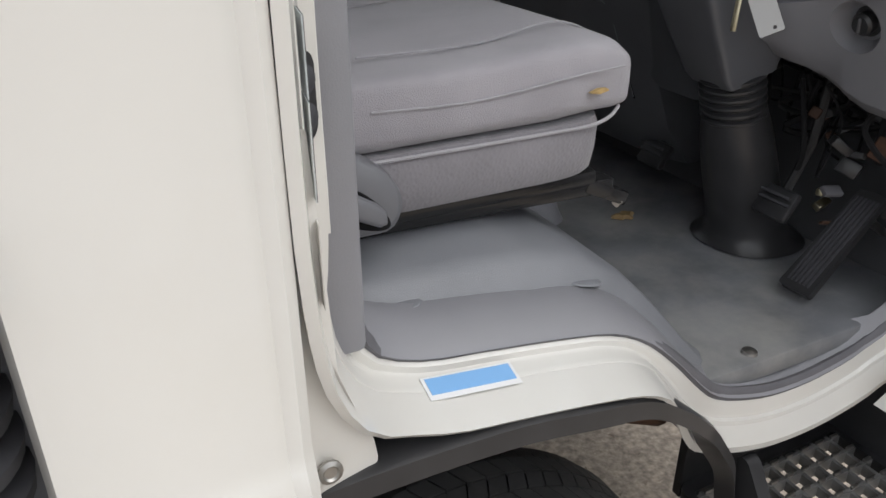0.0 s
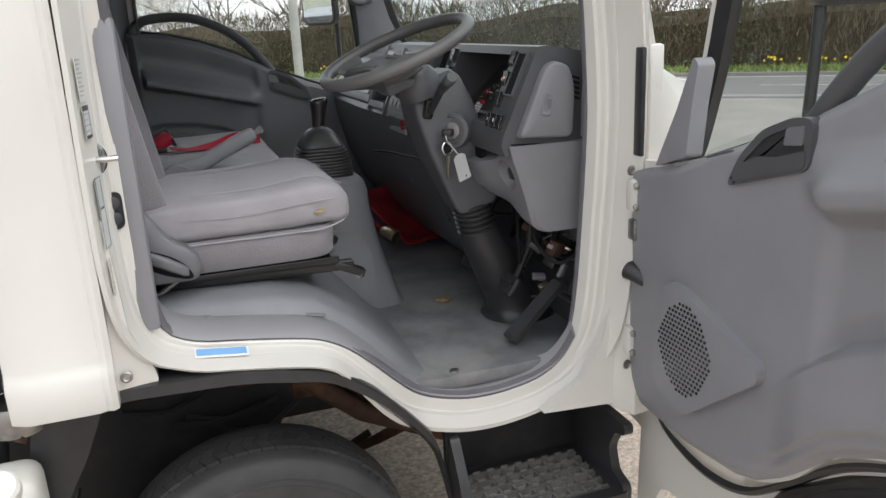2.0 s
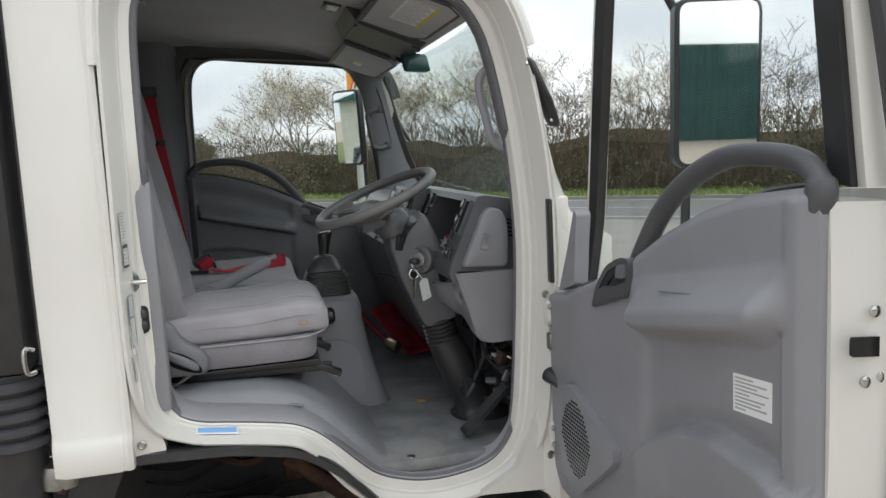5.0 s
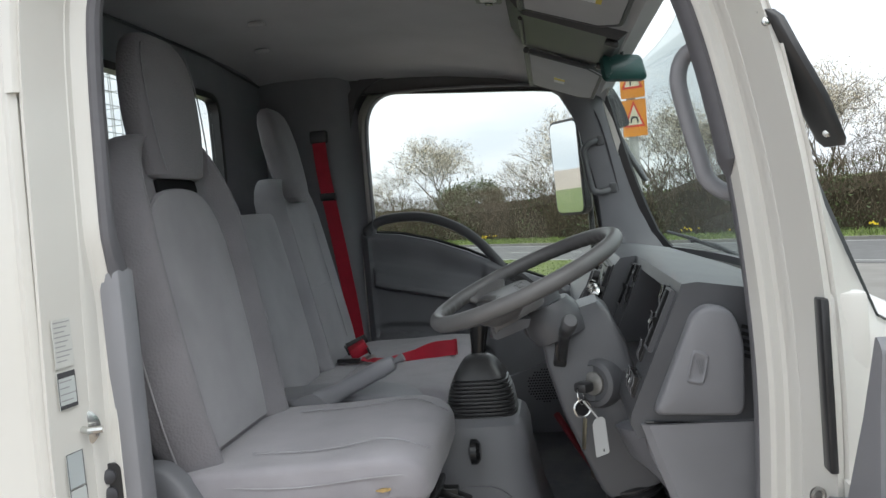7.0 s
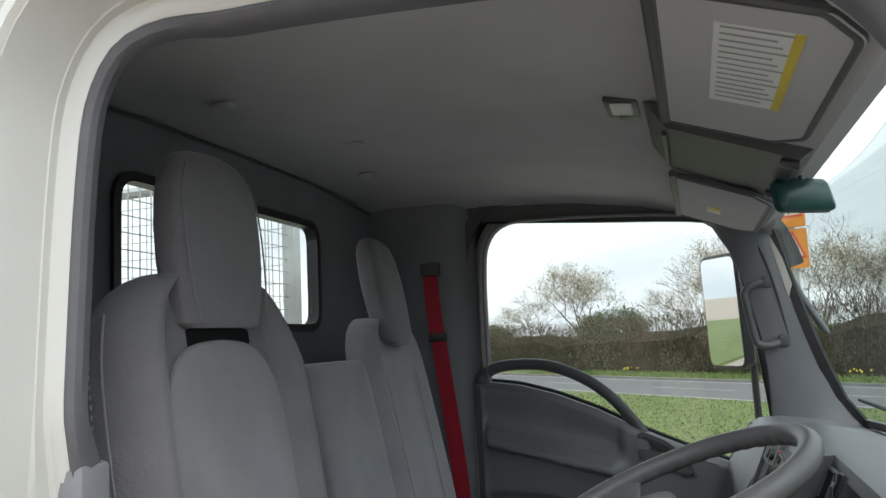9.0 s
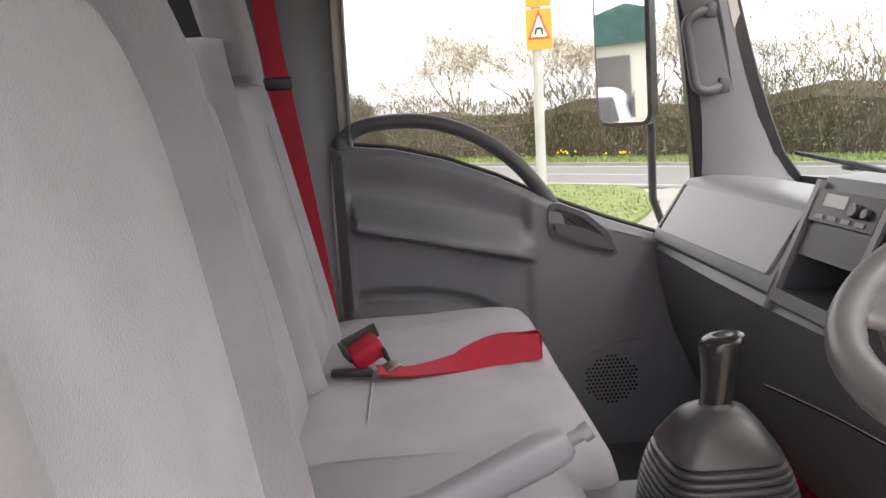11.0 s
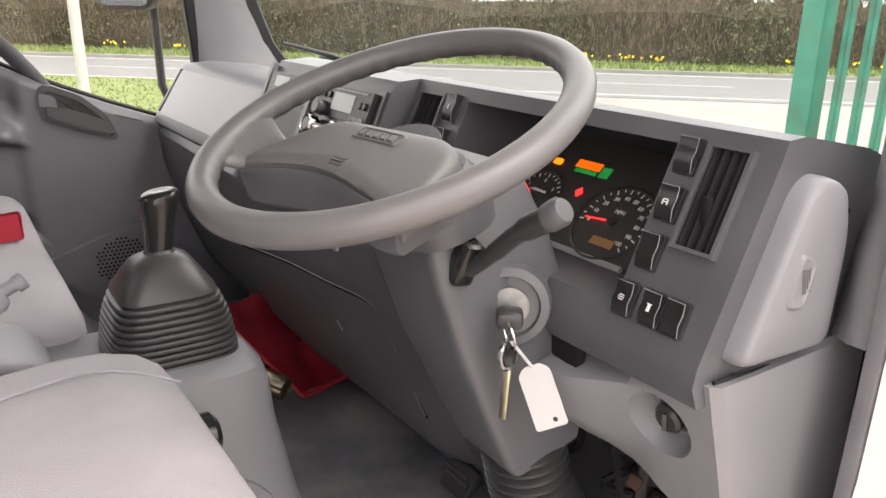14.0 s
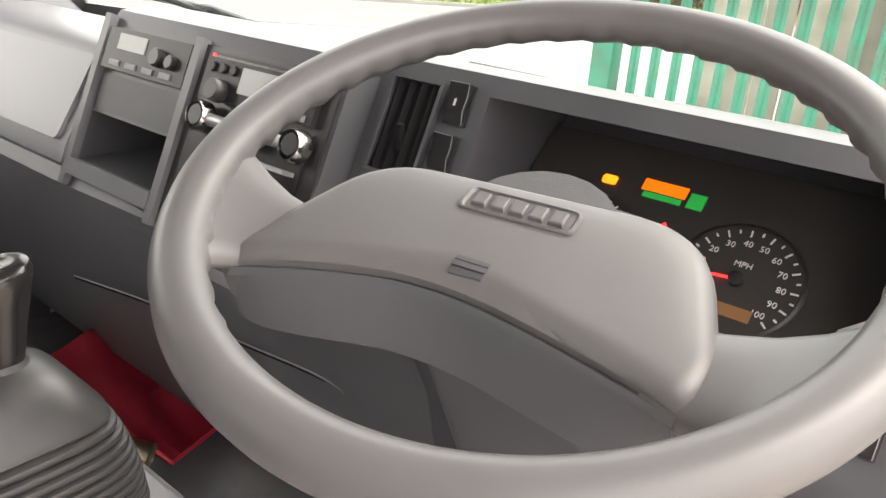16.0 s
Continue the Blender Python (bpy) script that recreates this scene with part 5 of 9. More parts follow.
        tube(bm, [F(a0, b - 0.012, -0.046), F(0.5 * (a0 + a1), b, -0.046), F(a1, b + 0.012, -0.046)], 0.0014, 6)
        part("trim_groove", bm, DASH, d)
    # speaker pod and its punched grille
    bm = B()
    ps_ = 0.0 if is_driver else 0.085
    pod = fillet([(ps_ + a, b) for a, b in ((0.155, 0.835), (0.275, 0.79), (0.49, 0.965), (0.485, 1.0), (0.255, 1.075), (0.20, 1.075))], 0.05, 6)
    prism(bm, pod, P, -0.05, -0.015, 0.016, 3)
    # passenger pod darkened for shade like its trim
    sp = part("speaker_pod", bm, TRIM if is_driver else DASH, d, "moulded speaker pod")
    bm = B()
    cen, rs = ((0.275, 0.945), (0.085, 0.10)) if is_driver else ((0.384, 0.972), (0.072, 0.068))
    for a in range(-9, 10):
        for b in range(-9, 10):
            u, z = cen[0] + a * 0.0112 + (b % 2) * 0.0056, cen[1] + b * 0.0108
            if ((u - cen[0]) / rs[0]) ** 2 + ((z - cen[1]) / rs[1]) ** 2 < 1:
                lathe(bm, [(0.0036, 0), (0.0036, 0.0012)], F(u, z, -0.0508), F(u, z, -1) - F(u, z, 0), 6)
    tagged(part("grille_holes", bm, GLOSSBLACK, sp, "dark punched speaker holes", smooth=False), kind="stuff")
    # window frame
    if not is_driver:
        fo = [(0.05, 1.30), (0.07, 1.42), (0.09, 1.70), (0.135, 2.06), (0.19, 2.16), (0.29, 2.205), (0.70, 2.245), (1.06, 2.27), (1.15, 2.26), (1.165, 2.18), (1.165, 1.62)]
        fi = [(0.09, 1.315), (0.105, 1.42), (0.13, 1.69), (0.18, 2.04), (0.235, 2.12), (0.305, 2.15), (0.70, 2.185), (1.035, 2.21), (1.078, 2.195), (1.095, 2.14), (1.095, 1.62)]
    else:
        fo, fi = DRIVER_FO, DRIVER_FI
    outer = resample(catmull([(a, b, 0) for a, b in fo], 5), 80, False)
    inner = resample(catmull([(a, b, 0) for a, b in fi], 5), 80, False)
    full = inner
    inner = [p.lerp(q, 0.45) for p, q in zip(outer, inner)] if is_driver else inner
    bm = B()
    rings(bm, [[F(p.x, p.y, wt(p.y) - 0.02), F(q.x, q.y, wt(q.y) - 0.012), F(q.x, q.y, wt(q.y) + 0.025), F(p.x, p.y, wt(p.y) + 0.03)] for p, q in zip(outer, inner)])
    # passenger frame is coloured dark to stand for shade; the driver's stays white
    part("window_frame", bm, WHITE if is_driver else DARKTRIM, d, "white window frame" if is_driver else "window frame coloured dark for its shade", angle=30)
    bm = B()
    cen_ = Vector((0.65, 1.80, 0))
    inn2 = [q + (cen_ - q).normalized() * (0.022 if is_driver else 0.006) for q in full]
    rings(bm, [[F(p.x, p.y, wt(p.y) - 0.024), F(q.x, q.y, wt(q.y) - 0.02), F(q.x, q.y, wt(q.y) + 0.004), F(p.x, p.y, wt(p.y) + 0.012)] for p, q in zip(inner, inn2)])
    part("glass_channel", bm, BLACK, d, "black rubber glass channel")
    # glass
    bm = B()
    poly = [(p.x, p.y) for p in full] + [(1.07, 1.58), (0.9, 1.55), (0.7, 1.49), (0.5, 1.40), (0.3, 1.33), (0.15, 1.29)]
    vs = [bm.verts.new(F(a, b, wt(b) - 0.004)) for a, b in poly]
    v2 = [bm.verts.new(F(a, b, wt(b))) for a, b in poly]
    bm.faces.new(vs)
    bm.faces.new(v2)
    for k in range(len(vs)):
        bm.faces.new((vs[k], vs[(k + 1) % len(vs)], v2[(k + 1) % len(vs)], v2[k]))
    g = part("window_glass", bm, GLASS, d, "clear side window", smooth=False)
    g.visible_shadow = False
    # glass run seal along the sill
    bm = B()
    tube(bm, [F(u, top(u) + 0.004, 0.045) for u in np.linspace(0.11, 1.05, 30)], 0.007, 6)
    part("sill_seal", bm, BLACK, d)
    # quarter trim below the frame's foot
    bm = B()
    prism(bm, fillet([(0.095, 1.30), (0.20, 1.335), (0.214, 1.45), (0.228, 1.52), (0.212, 1.535), (0.165, 1.43)] if is_driver else [(0.035, 1.27), (0.10, 1.30), (0.11, 1.42), (0.09, 1.42), (0.055, 1.35)], 0.008), P, -0.010 if is_driver else 0.0, 0.03, 0.004)
    part("quarter_trim", bm, TRIM, d)
    if is_driver:
        # latch plate on the rear edge
        bm = B()
        prism(bm, fillet([(0.02, 1.375), (0.085, 1.37), (0.085, 1.40), (0.02, 1.405)], 0.006), lambda a, b, w: F(1.128 + w, b, a), 0.0, 0.004)
        part("latch_slot", bm, GLOSSBLACK, d)
        for z, w in ((1.44, 0.06), (1.335, 0.045), (1.34, 0.075)):
            bm = B()
            lathe(bm, [(0.009, 0), (0.009, 0.004), (0.004, 0.006)], F(1.13, z, w), F(1, z, w) - F(0, z, w), 12)
            part("latch_screw", bm, CHROME, d)
        f2 = lambda a, b, w: F(0.90 + a, 1.293 + b + 0.10 * a, -0.012 - w)
        bm = B()
        prism(bm, [(0, 0), (0.105, 0), (0.105, -0.068), (0, -0.068)], f2, 0.003, 0.0042)
        lb = part("paper_label", bm, PAPER, d, "white printed paper label", smooth=False)
        for k in range(9):
            L = (0.05, 0.085, 0.06, 0.09, 0.04, 0.08, 0.07, 0.085, 0.03)[k]
            bm = B()
            b0 = -0.007 - 0.0068 * k
            prism(bm, [(0.006, b0 - 0.0014), (0.006 + L, b0 - 0.0014), (0.006 + L, b0 + 0.0014), (0.006, b0 + 0.0014)], f2, 0.0042, 0.0046)
            part("print_line", bm, INK, lb, smooth=False)
    return d


door("driver_door", lambda u, z, w: (1.122 + w, -0.085 - u, z), "driver's door standing wide open, white outside with grey trim inside", True)
door("passenger_door", lambda u, z, w: (1.085 - u, 1.925 + w, z), "closed passenger door with grey trim and arched grab rail", False)


# ---- mirrors ----
def door_mirror(name, c, n, w, h, label, arm):
    c, n = Vector(c), Vector(n).normalized()
    side = n.cross(Vector((0, 0, 1))).normalized()
    d = thing(name, c, label, "mirror")
    up = (Vector((0, 0, 1)) - n * n.z).normalized()
    f = lambda a, b, t: c + side * a + up * b + n * t
    out = fillet([(-w / 2, -h / 2), (w / 2, -h / 2), (w / 2, h / 2), (-w / 2, h / 2)], 0.03, 5)
    bm = B()
    big = offset2(out, 0.012)
    rings(bm, [[f(a, b, t) for a, b in offset2(big, o)] for o, t in ((-0.008, 0.004), (0.0, 0.0), (0.0, -0.03), (-0.02, -0.055), (-0.06, -0.07))])
    part("housing", bm, BLACK, d, "black plastic mirror housing")
    bm = B()
    prism(bm, out, f, 0.0045, 0.0065)
    part("mirror_glass", bm, MIRROR, d, smooth=False)
    bm = B()
    tube(bm, arm, 0.013, 10)
    part("arm", bm, BLACK, d, "black tubular mirror arm")


door_mirror("driver_mirror", (1.54, -0.285, 1.84), (-0.16, -1.0, -0.042), 0.215, 0.42, "large door mirror on a black tubular arm", [(1.20, -0.16, 1.16), (1.39, -0.21, 1.18), (1.46, -0.238, 1.26), (1.47, -0.24, 1.6), (1.47, -0.23, 2.0), (1.42, -0.2, 2.12), (1.28, -0.20, 2.12)])
door_mirror("passenger_mirror", (0.865, 2.30, 1.845), (-0.80, -0.60, -0.03), 0.185, 0.40, "passenger mirror on a black tubular arm", [(1.06, 2.08, 1.22), (1.0, 2.26, 1.25), (0.955, 2.30, 1.4), (0.95, 2.31, 2.0), (0.97, 2.25, 2.13), (1.04, 2.04, 2.14)])

# ---- seats ----
def driver_seat():
    s = thing("driver_chair", (0.25, 0.38, 1.05), "grey cloth driver's seat with a burn hole in the cushion edge", "seat")
    yc, hw = 0.395, 0.243
    # cushion: loft from back to front
    bm = B()
    st = []
    for x, zb, zt, k in ((0.0, 1.17, 1.23, 0.9), (0.03, 1.165, 1.262, 0.98), (0.12, 1.163, 1.272, 1.0), (0.25, 1.165, 1.275, 1.0), (0.38, 1.165, 1.285, 1.0), (0.40, 1.167, 1.286, 0.995), (0.44, 1.168, 1.284, 0.97), (0.475, 1.167, 1.274, 0.945), (0.497, 1.168, 1.258, 0.90), (0.508, 1.176, 1.240, 0.82)):
        st.append(((x, yc, (zb + zt) / 2), (0, hw * k, 0), (0, 0, (zt - zb) / 2)))
    rr = []
    for c, a, b in st:
        c = Vector(c)
        ring = []
        for p, q in sup(1, 1, 5.0, 48):
            v = c + Vector(a) * p + Vector(b) * q
            if q > 0:
                e = 1 - min(1, abs(p))
                v.z -= 0.016 * math.sin(min(1, e / 0.35) * math.pi / 2) * (1 if c.x > 0.02 else 0) * q * max(0, 1 - max(0, c.x - 0.36) / 0.2)
            ring.append(v)
        rr.append(ring)
    rings(bm, rr)
    cu = part("cushion", bm, FABRIC, s, "grey woven cloth cushion")
    # seams on the cushion top and side piping
    for path in ([(0.505, yc - hw * 0.55, 1.252), (0.42, yc - hw * 0.62, 1.281), (0.30, yc - hw * 0.66, 1.266), (0.15, yc - hw * 0.62, 1.262)],
                 [(0.505, yc + hw * 0.55, 1.252), (0.42, yc + hw * 0.62, 1.281), (0.30, yc + hw * 0.66, 1.266), (0.15, yc + hw * 0.62, 1.262)],
                 [(0.13, yc - hw * 1.0, 1.225), (0.26, yc - hw * 1.005, 1.222), (0.40, yc - hw * 1.005, 1.235), (0.468, yc - hw * 0.99, 1.238)]):
        bm = B()
        tube(bm, catmull(path, 6), 0.0016, 6)
        part("seam", bm, SEAMF, cu)
    bm = B()
    loop_ = [(x, yc - hw * k, 1.168) for x, k in ((0.02, 0.97), (0.15, 1.0), (0.35, 1.0), (0.43, 0.985))] + [(0.477, yc - hw * 0.91, 1.175), (0.498, yc - hw * 0.74, 1.178), (0.508, yc, 1.18), (0.503, yc + hw * 0.7, 1.178), (0.489, yc + hw * 0.93, 1.175), (0.35, yc + hw, 1.168), (0.02, yc + hw * 0.97, 1.168)]
    tube(bm, catmull(loop_, 5), 0.0024, 6)
    part("piping", bm, SEAMF, cu)
    bm = B()
    f = lambda a, b, d: Vector((0.43 + a, yc - hw - 0.001 - d + 0.10 * max(0, a), 1.212 + b))
    prism(bm, fillet([(-0.014, -0.001), (0.0, -0.0035), (0.015, -0.001), (0.013, 0.002), (0.0, 0.003)], 0.001), f, -0.004, 0.002)
    part("burn_hole", bm, FOAM, cu, "burnt tear with yellow foam showing")
    # lower cloth skirt
    bm = B()
    rr = []
    for z, k in ((1.098, 0.955), (1.103, 0.97), (1.13, 0.985), (1.160, 0.99), (1.172, 0.975)):
        rr.append([Vector((0.236 + 0.240 * p * k, yc + hw * 1.008 * q * k, z)) for p, q in sup(1, 1, 7, 56)])
    rings(bm, rr)
    part("skirt", bm, FABRICB, s, "darker cloth skirt")
    # side cover with the recline lever on a dark oval that paints its recess
    bm = B()
    cov = resample([(a, b, 0) for a, b in fillet([(-0.05, 1.095), (0.145, 1.095), (0.158, 1.13), (0.14, 1.165), (0.09, 1.195), (0.062, 1.245), (0.02, 1.285), (-0.05, 1.28)], [0.01, 0.03, 0.03, 0.03, 0.04, 0.03, 0.03, 0.02], 5)], 64)
    cc_ = Vector((0.03, 1.17, 0))
    rings(bm, [[Vector((cc_.x + (p.x - cc_.x) * k, y, cc_.y + (p.y - cc_.y) * k)) for p in cov] for k, y in ((1.0, yc - hw + 0.01), (1.0, yc - hw - 0.018), (0.97, yc - hw - 0.029), (0.90, yc - hw - 0.034), (0.5, yc - hw - 0.035))])
    sc = part("side_cover", bm, DASH, s, "rounded grey plastic side cover", angle=60)
    bm = B()
    oval = [(0.075 + 0.052 * p - 0.02 * q, 1.143 + 0.032 * q - 0.018 * p) for p, q in sup(1, 1, 2.6, 32)]
    prism(bm, oval, xz, yc - hw - 0.0365, yc - hw - 0.034)
    part("lever_recess", bm, GAPSHADE, sc, "dark oval disc painted as the lever recess's shade")
    bm = B()
    rings(bm, [[Vector((x0 + 0.0 * q, yc - hw - 0.036 - h * (0.5 + 0.5 * q), z0 + w * p)) for p, q in sup(1, 1, 3, 20)] for x0, z0, w, h in ((0.035, 1.168, 0.010, 0.010), (0.05, 1.163, 0.014, 0.018), (0.085, 1.145, 0.015, 0.022), (0.115, 1.128, 0.013, 0.020), (0.125, 1.122, 0.008, 0.012))])
    part("recline_lever", bm, DASH, sc, "grey recline lever")
    # backrest: side bolsters and shoulders, then the inset centre
    bm = B()
    yb = 0.415

    def bx(z):
        return 0.075 - 0.10 * (z - 1.27) / 0.6
    rr = []
    for z, hwz, t in ((1.20, 0.20, 0.05), (1.24, 0.235, 0.062), (1.35, 0.254, 0.072), (1.5, 0.264, 0.075), (1.62, 0.268, 0.075), (1.70, 0.266, 0.074), (1.76, 0.261, 0.071), (1.80, 0.252, 0.069), (1.835, 0.238, 0.066), (1.862, 0.221, 0.062), (1.885, 0.200, 0.056), (1.903, 0.174, 0.048), (1.915, 0.145, 0.039), (1.922, 0.11, 0.028)):
        ring = []
        for p, q in sup(1, 1, 3.0, 72):
            x = bx(z) - t + q * t
            if q > 0:
                e = abs(p)
                x += 0.046 * q * (1 - 0.75 * max(0.0, (z - 1.76) / 0.16)) * math.exp(-((e - 0.84) / 0.13) ** 2) - 0.026 * q * (1 if e < 0.62 else max(0, 1 - (e - 0.62) / 0.12))
            ring.append(Vector((x, yb + hwz * p, z)))
        rr.append(ring)
    rings(bm, rr)
    bk = part("backrest", bm, FABRICB, s, "tall grey cloth backrest with bolsters")
    bm = B()
    pan = [(1.26, 0.152), (1.36, 0.168), (1.45, 0.176), (1.6, 0.178), (1.68, 0.172), (1.73, 0.158), (1.765, 0.136), (1.788, 0.106), (1.800, 0.07), (1.805, 0.02)]
    outl = [(-w, z) for z, w in pan] + [(w, z) for z, w in reversed(pan)]
    rings(bm, [[Vector((bx(b) - 0.026 + d, yb + a * k, b)) for a, b in outl] for d, k in ((-0.02, 1.0), (0.0, 1.0), (0.007, 0.985), (0.010, 0.94), (0.008, 0.6))])
    part("centre_panel", bm, FABRICC, bk, "inset centre panel of the backrest")
    bm = B()
    tube(bm, catmull([(bx(z) - 0.022, yb + a, z) for a, z in outl], 4), 0.0032, 6)
    part("panel_seam", bm, FABRICD, bk)
    for sgn in (-1, 1):
        bm = B()
        tube(bm, catmull([(bx(z) - 0.052, yb + sgn * hw2, z) for z, hw2 in ((1.26, 0.238), (1.35, 0.254), (1.55, 0.264), (1.75, 0.262), (1.85, 0.240))], 4), 0.002, 6)
        part("bolster_seam", bm, SEAMF, bk)
        # line of stitches down the side of the bolster
        bm = B()
        for k in range(34):
            z = 1.36 + 0.0142 * k
            w = float(np.interp(z, [1.35, 1.5, 1.62, 1.72, 1.79, 1.84], [0.254, 0.264, 0.268, 0.265, 0.258, 0.246]))
            box(bm, (bx(z) - 0.075, yb + sgn * (w + 0.0005), z), (0.003, 0.002, 0.007))
        tagged(part("stitches", bm, SEAMF, bk, "row of pale stitches", smooth=False), kind="stuff")
    # dark strip that paints the shade in the slot below the headrest
    bm = B()
    rings(bm, [[Vector((bx(1.815) - 0.020 + d, yb + a, 1.816 + b - 1.6 * a * a)) for d, b in ((-0.02, -0.013), (0.0, -0.014), (0.004, 0.0), (0.0, 0.02), (-0.02, 0.02))] for a in np.linspace(-0.088, 0.088, 15)])
    part("headrest_gap", bm, GAPSHADE, bk)
    # headrest
    bm = B()
    rr = []
    for z, hwz, t, xc in ((1.828, 0.098, 0.026, -0.040), (1.836, 0.112, 0.034, -0.042), (1.88, 0.122, 0.040, -0.046), (1.94, 0.129, 0.043, -0.050), (2.0, 0.130, 0.043, -0.054), (2.05, 0.127, 0.041, -0.057), (2.09, 0.118, 0.037, -0.060), (2.118, 0.103, 0.031, -0.063), (2.134, 0.084, 0.023, -0.065), (2.142, 0.055, 0.013, -0.066)):
        rr.append([Vector((xc + q * t - 0.010 * p * p * max(0, q), yb + 0.005 + hwz * p, z)) for p, q in sup(1, 1, 4.0, 48)])
    rings(bm, rr)
    hr_ = part("headrest", bm, FABRICB, s, "tall wrapped grey headrest")
    for sgn in (-1, 1):
        bm = B()
        tube(bm, catmull([(-0.006 - 0.028 * (z - 1.84) / 0.25, yb + 0.005 + sgn * w, z) for z, w in ((1.84, 0.100), (1.90, 0.113), (2.0, 0.119), (2.07, 0.112), (2.11, 0.098))], 4), 0.0016, 6)
        part("seam", bm, FABRICD, hr_)
    # sliding rails
    for y in (0.215, 0.55):
        bm = B()
        box(bm, (0.245, y, 1.062), (0.53, 0.03, 0.022), 0.003, (0, 1.5, 0))
        box(bm, (0.50, y, 1.045), (0.08, 0.034, 0.02), 0.003, (0, 25, 0))
        part("slide_rail", bm, GLOSSBLACK, s, "black steel slide rail")
        bm = B()
        lathe(bm, [(0.011, 0), (0.011, 0.012), (0.006, 0.015)], (0.52, y - 0.004, 1.022), (0.6, -0.3, 0.7), 6)
        part("rail_bolt", bm, STEEL, s)
    bm = B()
    box(bm, (0.25, yc, 1.075), (0.45, 0.40, 0.02), 0.004)
    part("seat_pan", bm, GLOSSBLACK, s)
    bm = B()
    tube(bm, [(0.02, 0.16, 1.06), (0.06, 0.15, 1.07), (0.10, 0.15, 1.095)], 0.006, 6)
    part("rear_strut", bm, STEEL, s)
    # front adjuster knob
    bm = B()
    lathe(bm, [(0.012, 0), (0.03, 0.006), (0.03, 0.02), (0.02, 0.028)], (0.535, 0.60, 1.13), (1, 0, 0), 18)
    part("adjuster_knob", bm, GLOSSBLACK, s)
    return s


driver_seat()


def bench():
    s = thing("passenger_bench", (0.2, 1.38, 0.95), "grey cloth double passenger seat with a folding centre back", "seat")
    # double cushion
    bm = B()
    y0, y1 = 0.885, 1.82
    rr = []
    for y, k in ((y0, 0.72), (y0 + 0.012, 0.88), (y0 + 0.035, 0.96), (y0 + 0.09, 1.0), (1.15, 1.0), (1.34, 0.985), (1.355, 0.975), (1.37, 0.985), (1.6, 1.0), (y1 - 0.09, 1.0), (y1 - 0.035, 0.96), (y1 - 0.012, 0.88), (y1, 0.72)):
        ring = []
        for p, q in sup(1, 1, 5, 44):
            x = 0.205 + 0.265 * p * (0.5 + 0.5 * k)
            z = 1.125 + 0.09 * q * k + (0.012 * max(0, p) if q > 0 else 0)
            if q < 0:
                x -= 0.02 * max(0, p)
            ring.append(Vector((x, y, z)))
        rr.append(ring)
    rings(bm, rr)
    part("cushion", bm, FABRIC, s, "wide grey cloth cushion")
    for path in ([(0.0, 1.36, 1.214), (0.2, 1.36, 1.216), (0.38, 1.36, 1.222), (0.455, 1.36, 1.19), (0.465, 1.36, 1.12)], [(0.10, 0.91, 1.19), (0.10, 1.1, 1.215), (0.10, 1.34, 1.215)], [(0.10, 1.38, 1.215), (0.10, 1.6, 1.215), (0.10, 1.84, 1.19)]):
        bm = B()
        tube(bm, catmull(path, 5), 0.0016, 6)
        part("seam", bm, SEAMF, s)

    def back(yc, hw, zt, head, name, ox):
        X = lambda z: ox - 0.125 * (z - 1.25) / 0.6
        bm = B()
        rr = []
        zs = [1.20, 1.23, 1.3, 1.45, 1.6, zt - 0.13, zt - 0.08, zt - 0.045, zt - 0.02, zt - 0.006, zt]
        ks = [0.86, 0.95, 1, 1, 0.99, 0.96, 0.90, 0.80, 0.67, 0.54, 0.42] if head else [0.86, 0.95, 1, 1, 1, 0.99, 0.98, 0.965, 0.94, 0.90, 0.80]
        for z, k in zip(zs, ks):
            t = 0.042 * (0.5 + 0.5 * k)
            ring = []
            for p, q in sup(1, 1, 5, 44):
                x = X(z) - 0.042 + q * t
                if q > 0 and head:
                    x += q * 0.028 * math.exp(-((abs(p) - 0.80) / 0.15) ** 2)
                ring.append(Vector((x, yc + hw * k * p, z)))
            rr.append(ring)
        rings(bm, rr)
        b = part(name, bm, FABRICC, s, "grey cloth backrest")
        if head:
            bm = B()
            rr = []
            for z, hwz, t in ((zt - 0.085, 0.05, 0.026), (zt - 0.07, 0.078, 0.034), (zt - 0.03, 0.092, 0.038), (zt + 0.04, 0.104, 0.040), (zt + 0.12, 0.106, 0.040), (zt + 0.19, 0.098, 0.036), (zt + 0.225, 0.084, 0.029), (zt + 0.243, 0.062, 0.019), (zt + 0.25, 0.035, 0.009)):
                rr.append([Vector((X(z) + 0.010 + q * t, yc + hwz * p, z)) for p, q in sup(1, 1, 4, 36)])
            rings(bm, rr)
            part("headrest", bm, FABRICB, s, "grey headrest")
            for sg in (-1, 1):
                bm = B()
                tube(bm, catmull([(X(z) + 0.008, yc + sg * hw * 0.55, z) for z in (1.27, 1.4, 1.55, 1.7)], 4), 0.0016, 6)
                part("seam", bm, SEAMF, b)
            bm = B()
            tube(bm, catmull([(X(1.49) + 0.008, yc - hw * 0.55, 1.48), (X(1.49) + 0.004, yc, 1.475), (X(1.49) + 0.008, yc + hw * 0.55, 1.48)], 4), 0.0016, 6)
            part("seam", bm, SEAMF, b)
        else:
            bm = B()
            box(bm, (X(1.5) - 0.090, yc, 1.5), (0.014, hw * 1.7, 0.42), 0.004, (0, -18, 0))
            part("back_board", bm, BLACK, b, "black plastic back board")
            bm = B()
            prism(bm, fillet([(X(z) - o, z) for o, z in ((0.020, 1.215), (0.028, 1.30), (0.045, 1.42), (0.075, 1.47), (0.094, 1.44), (0.092, 1.215))], 0.015), xz, yc - hw - 0.006, yc - hw + 0.012, 0.003)
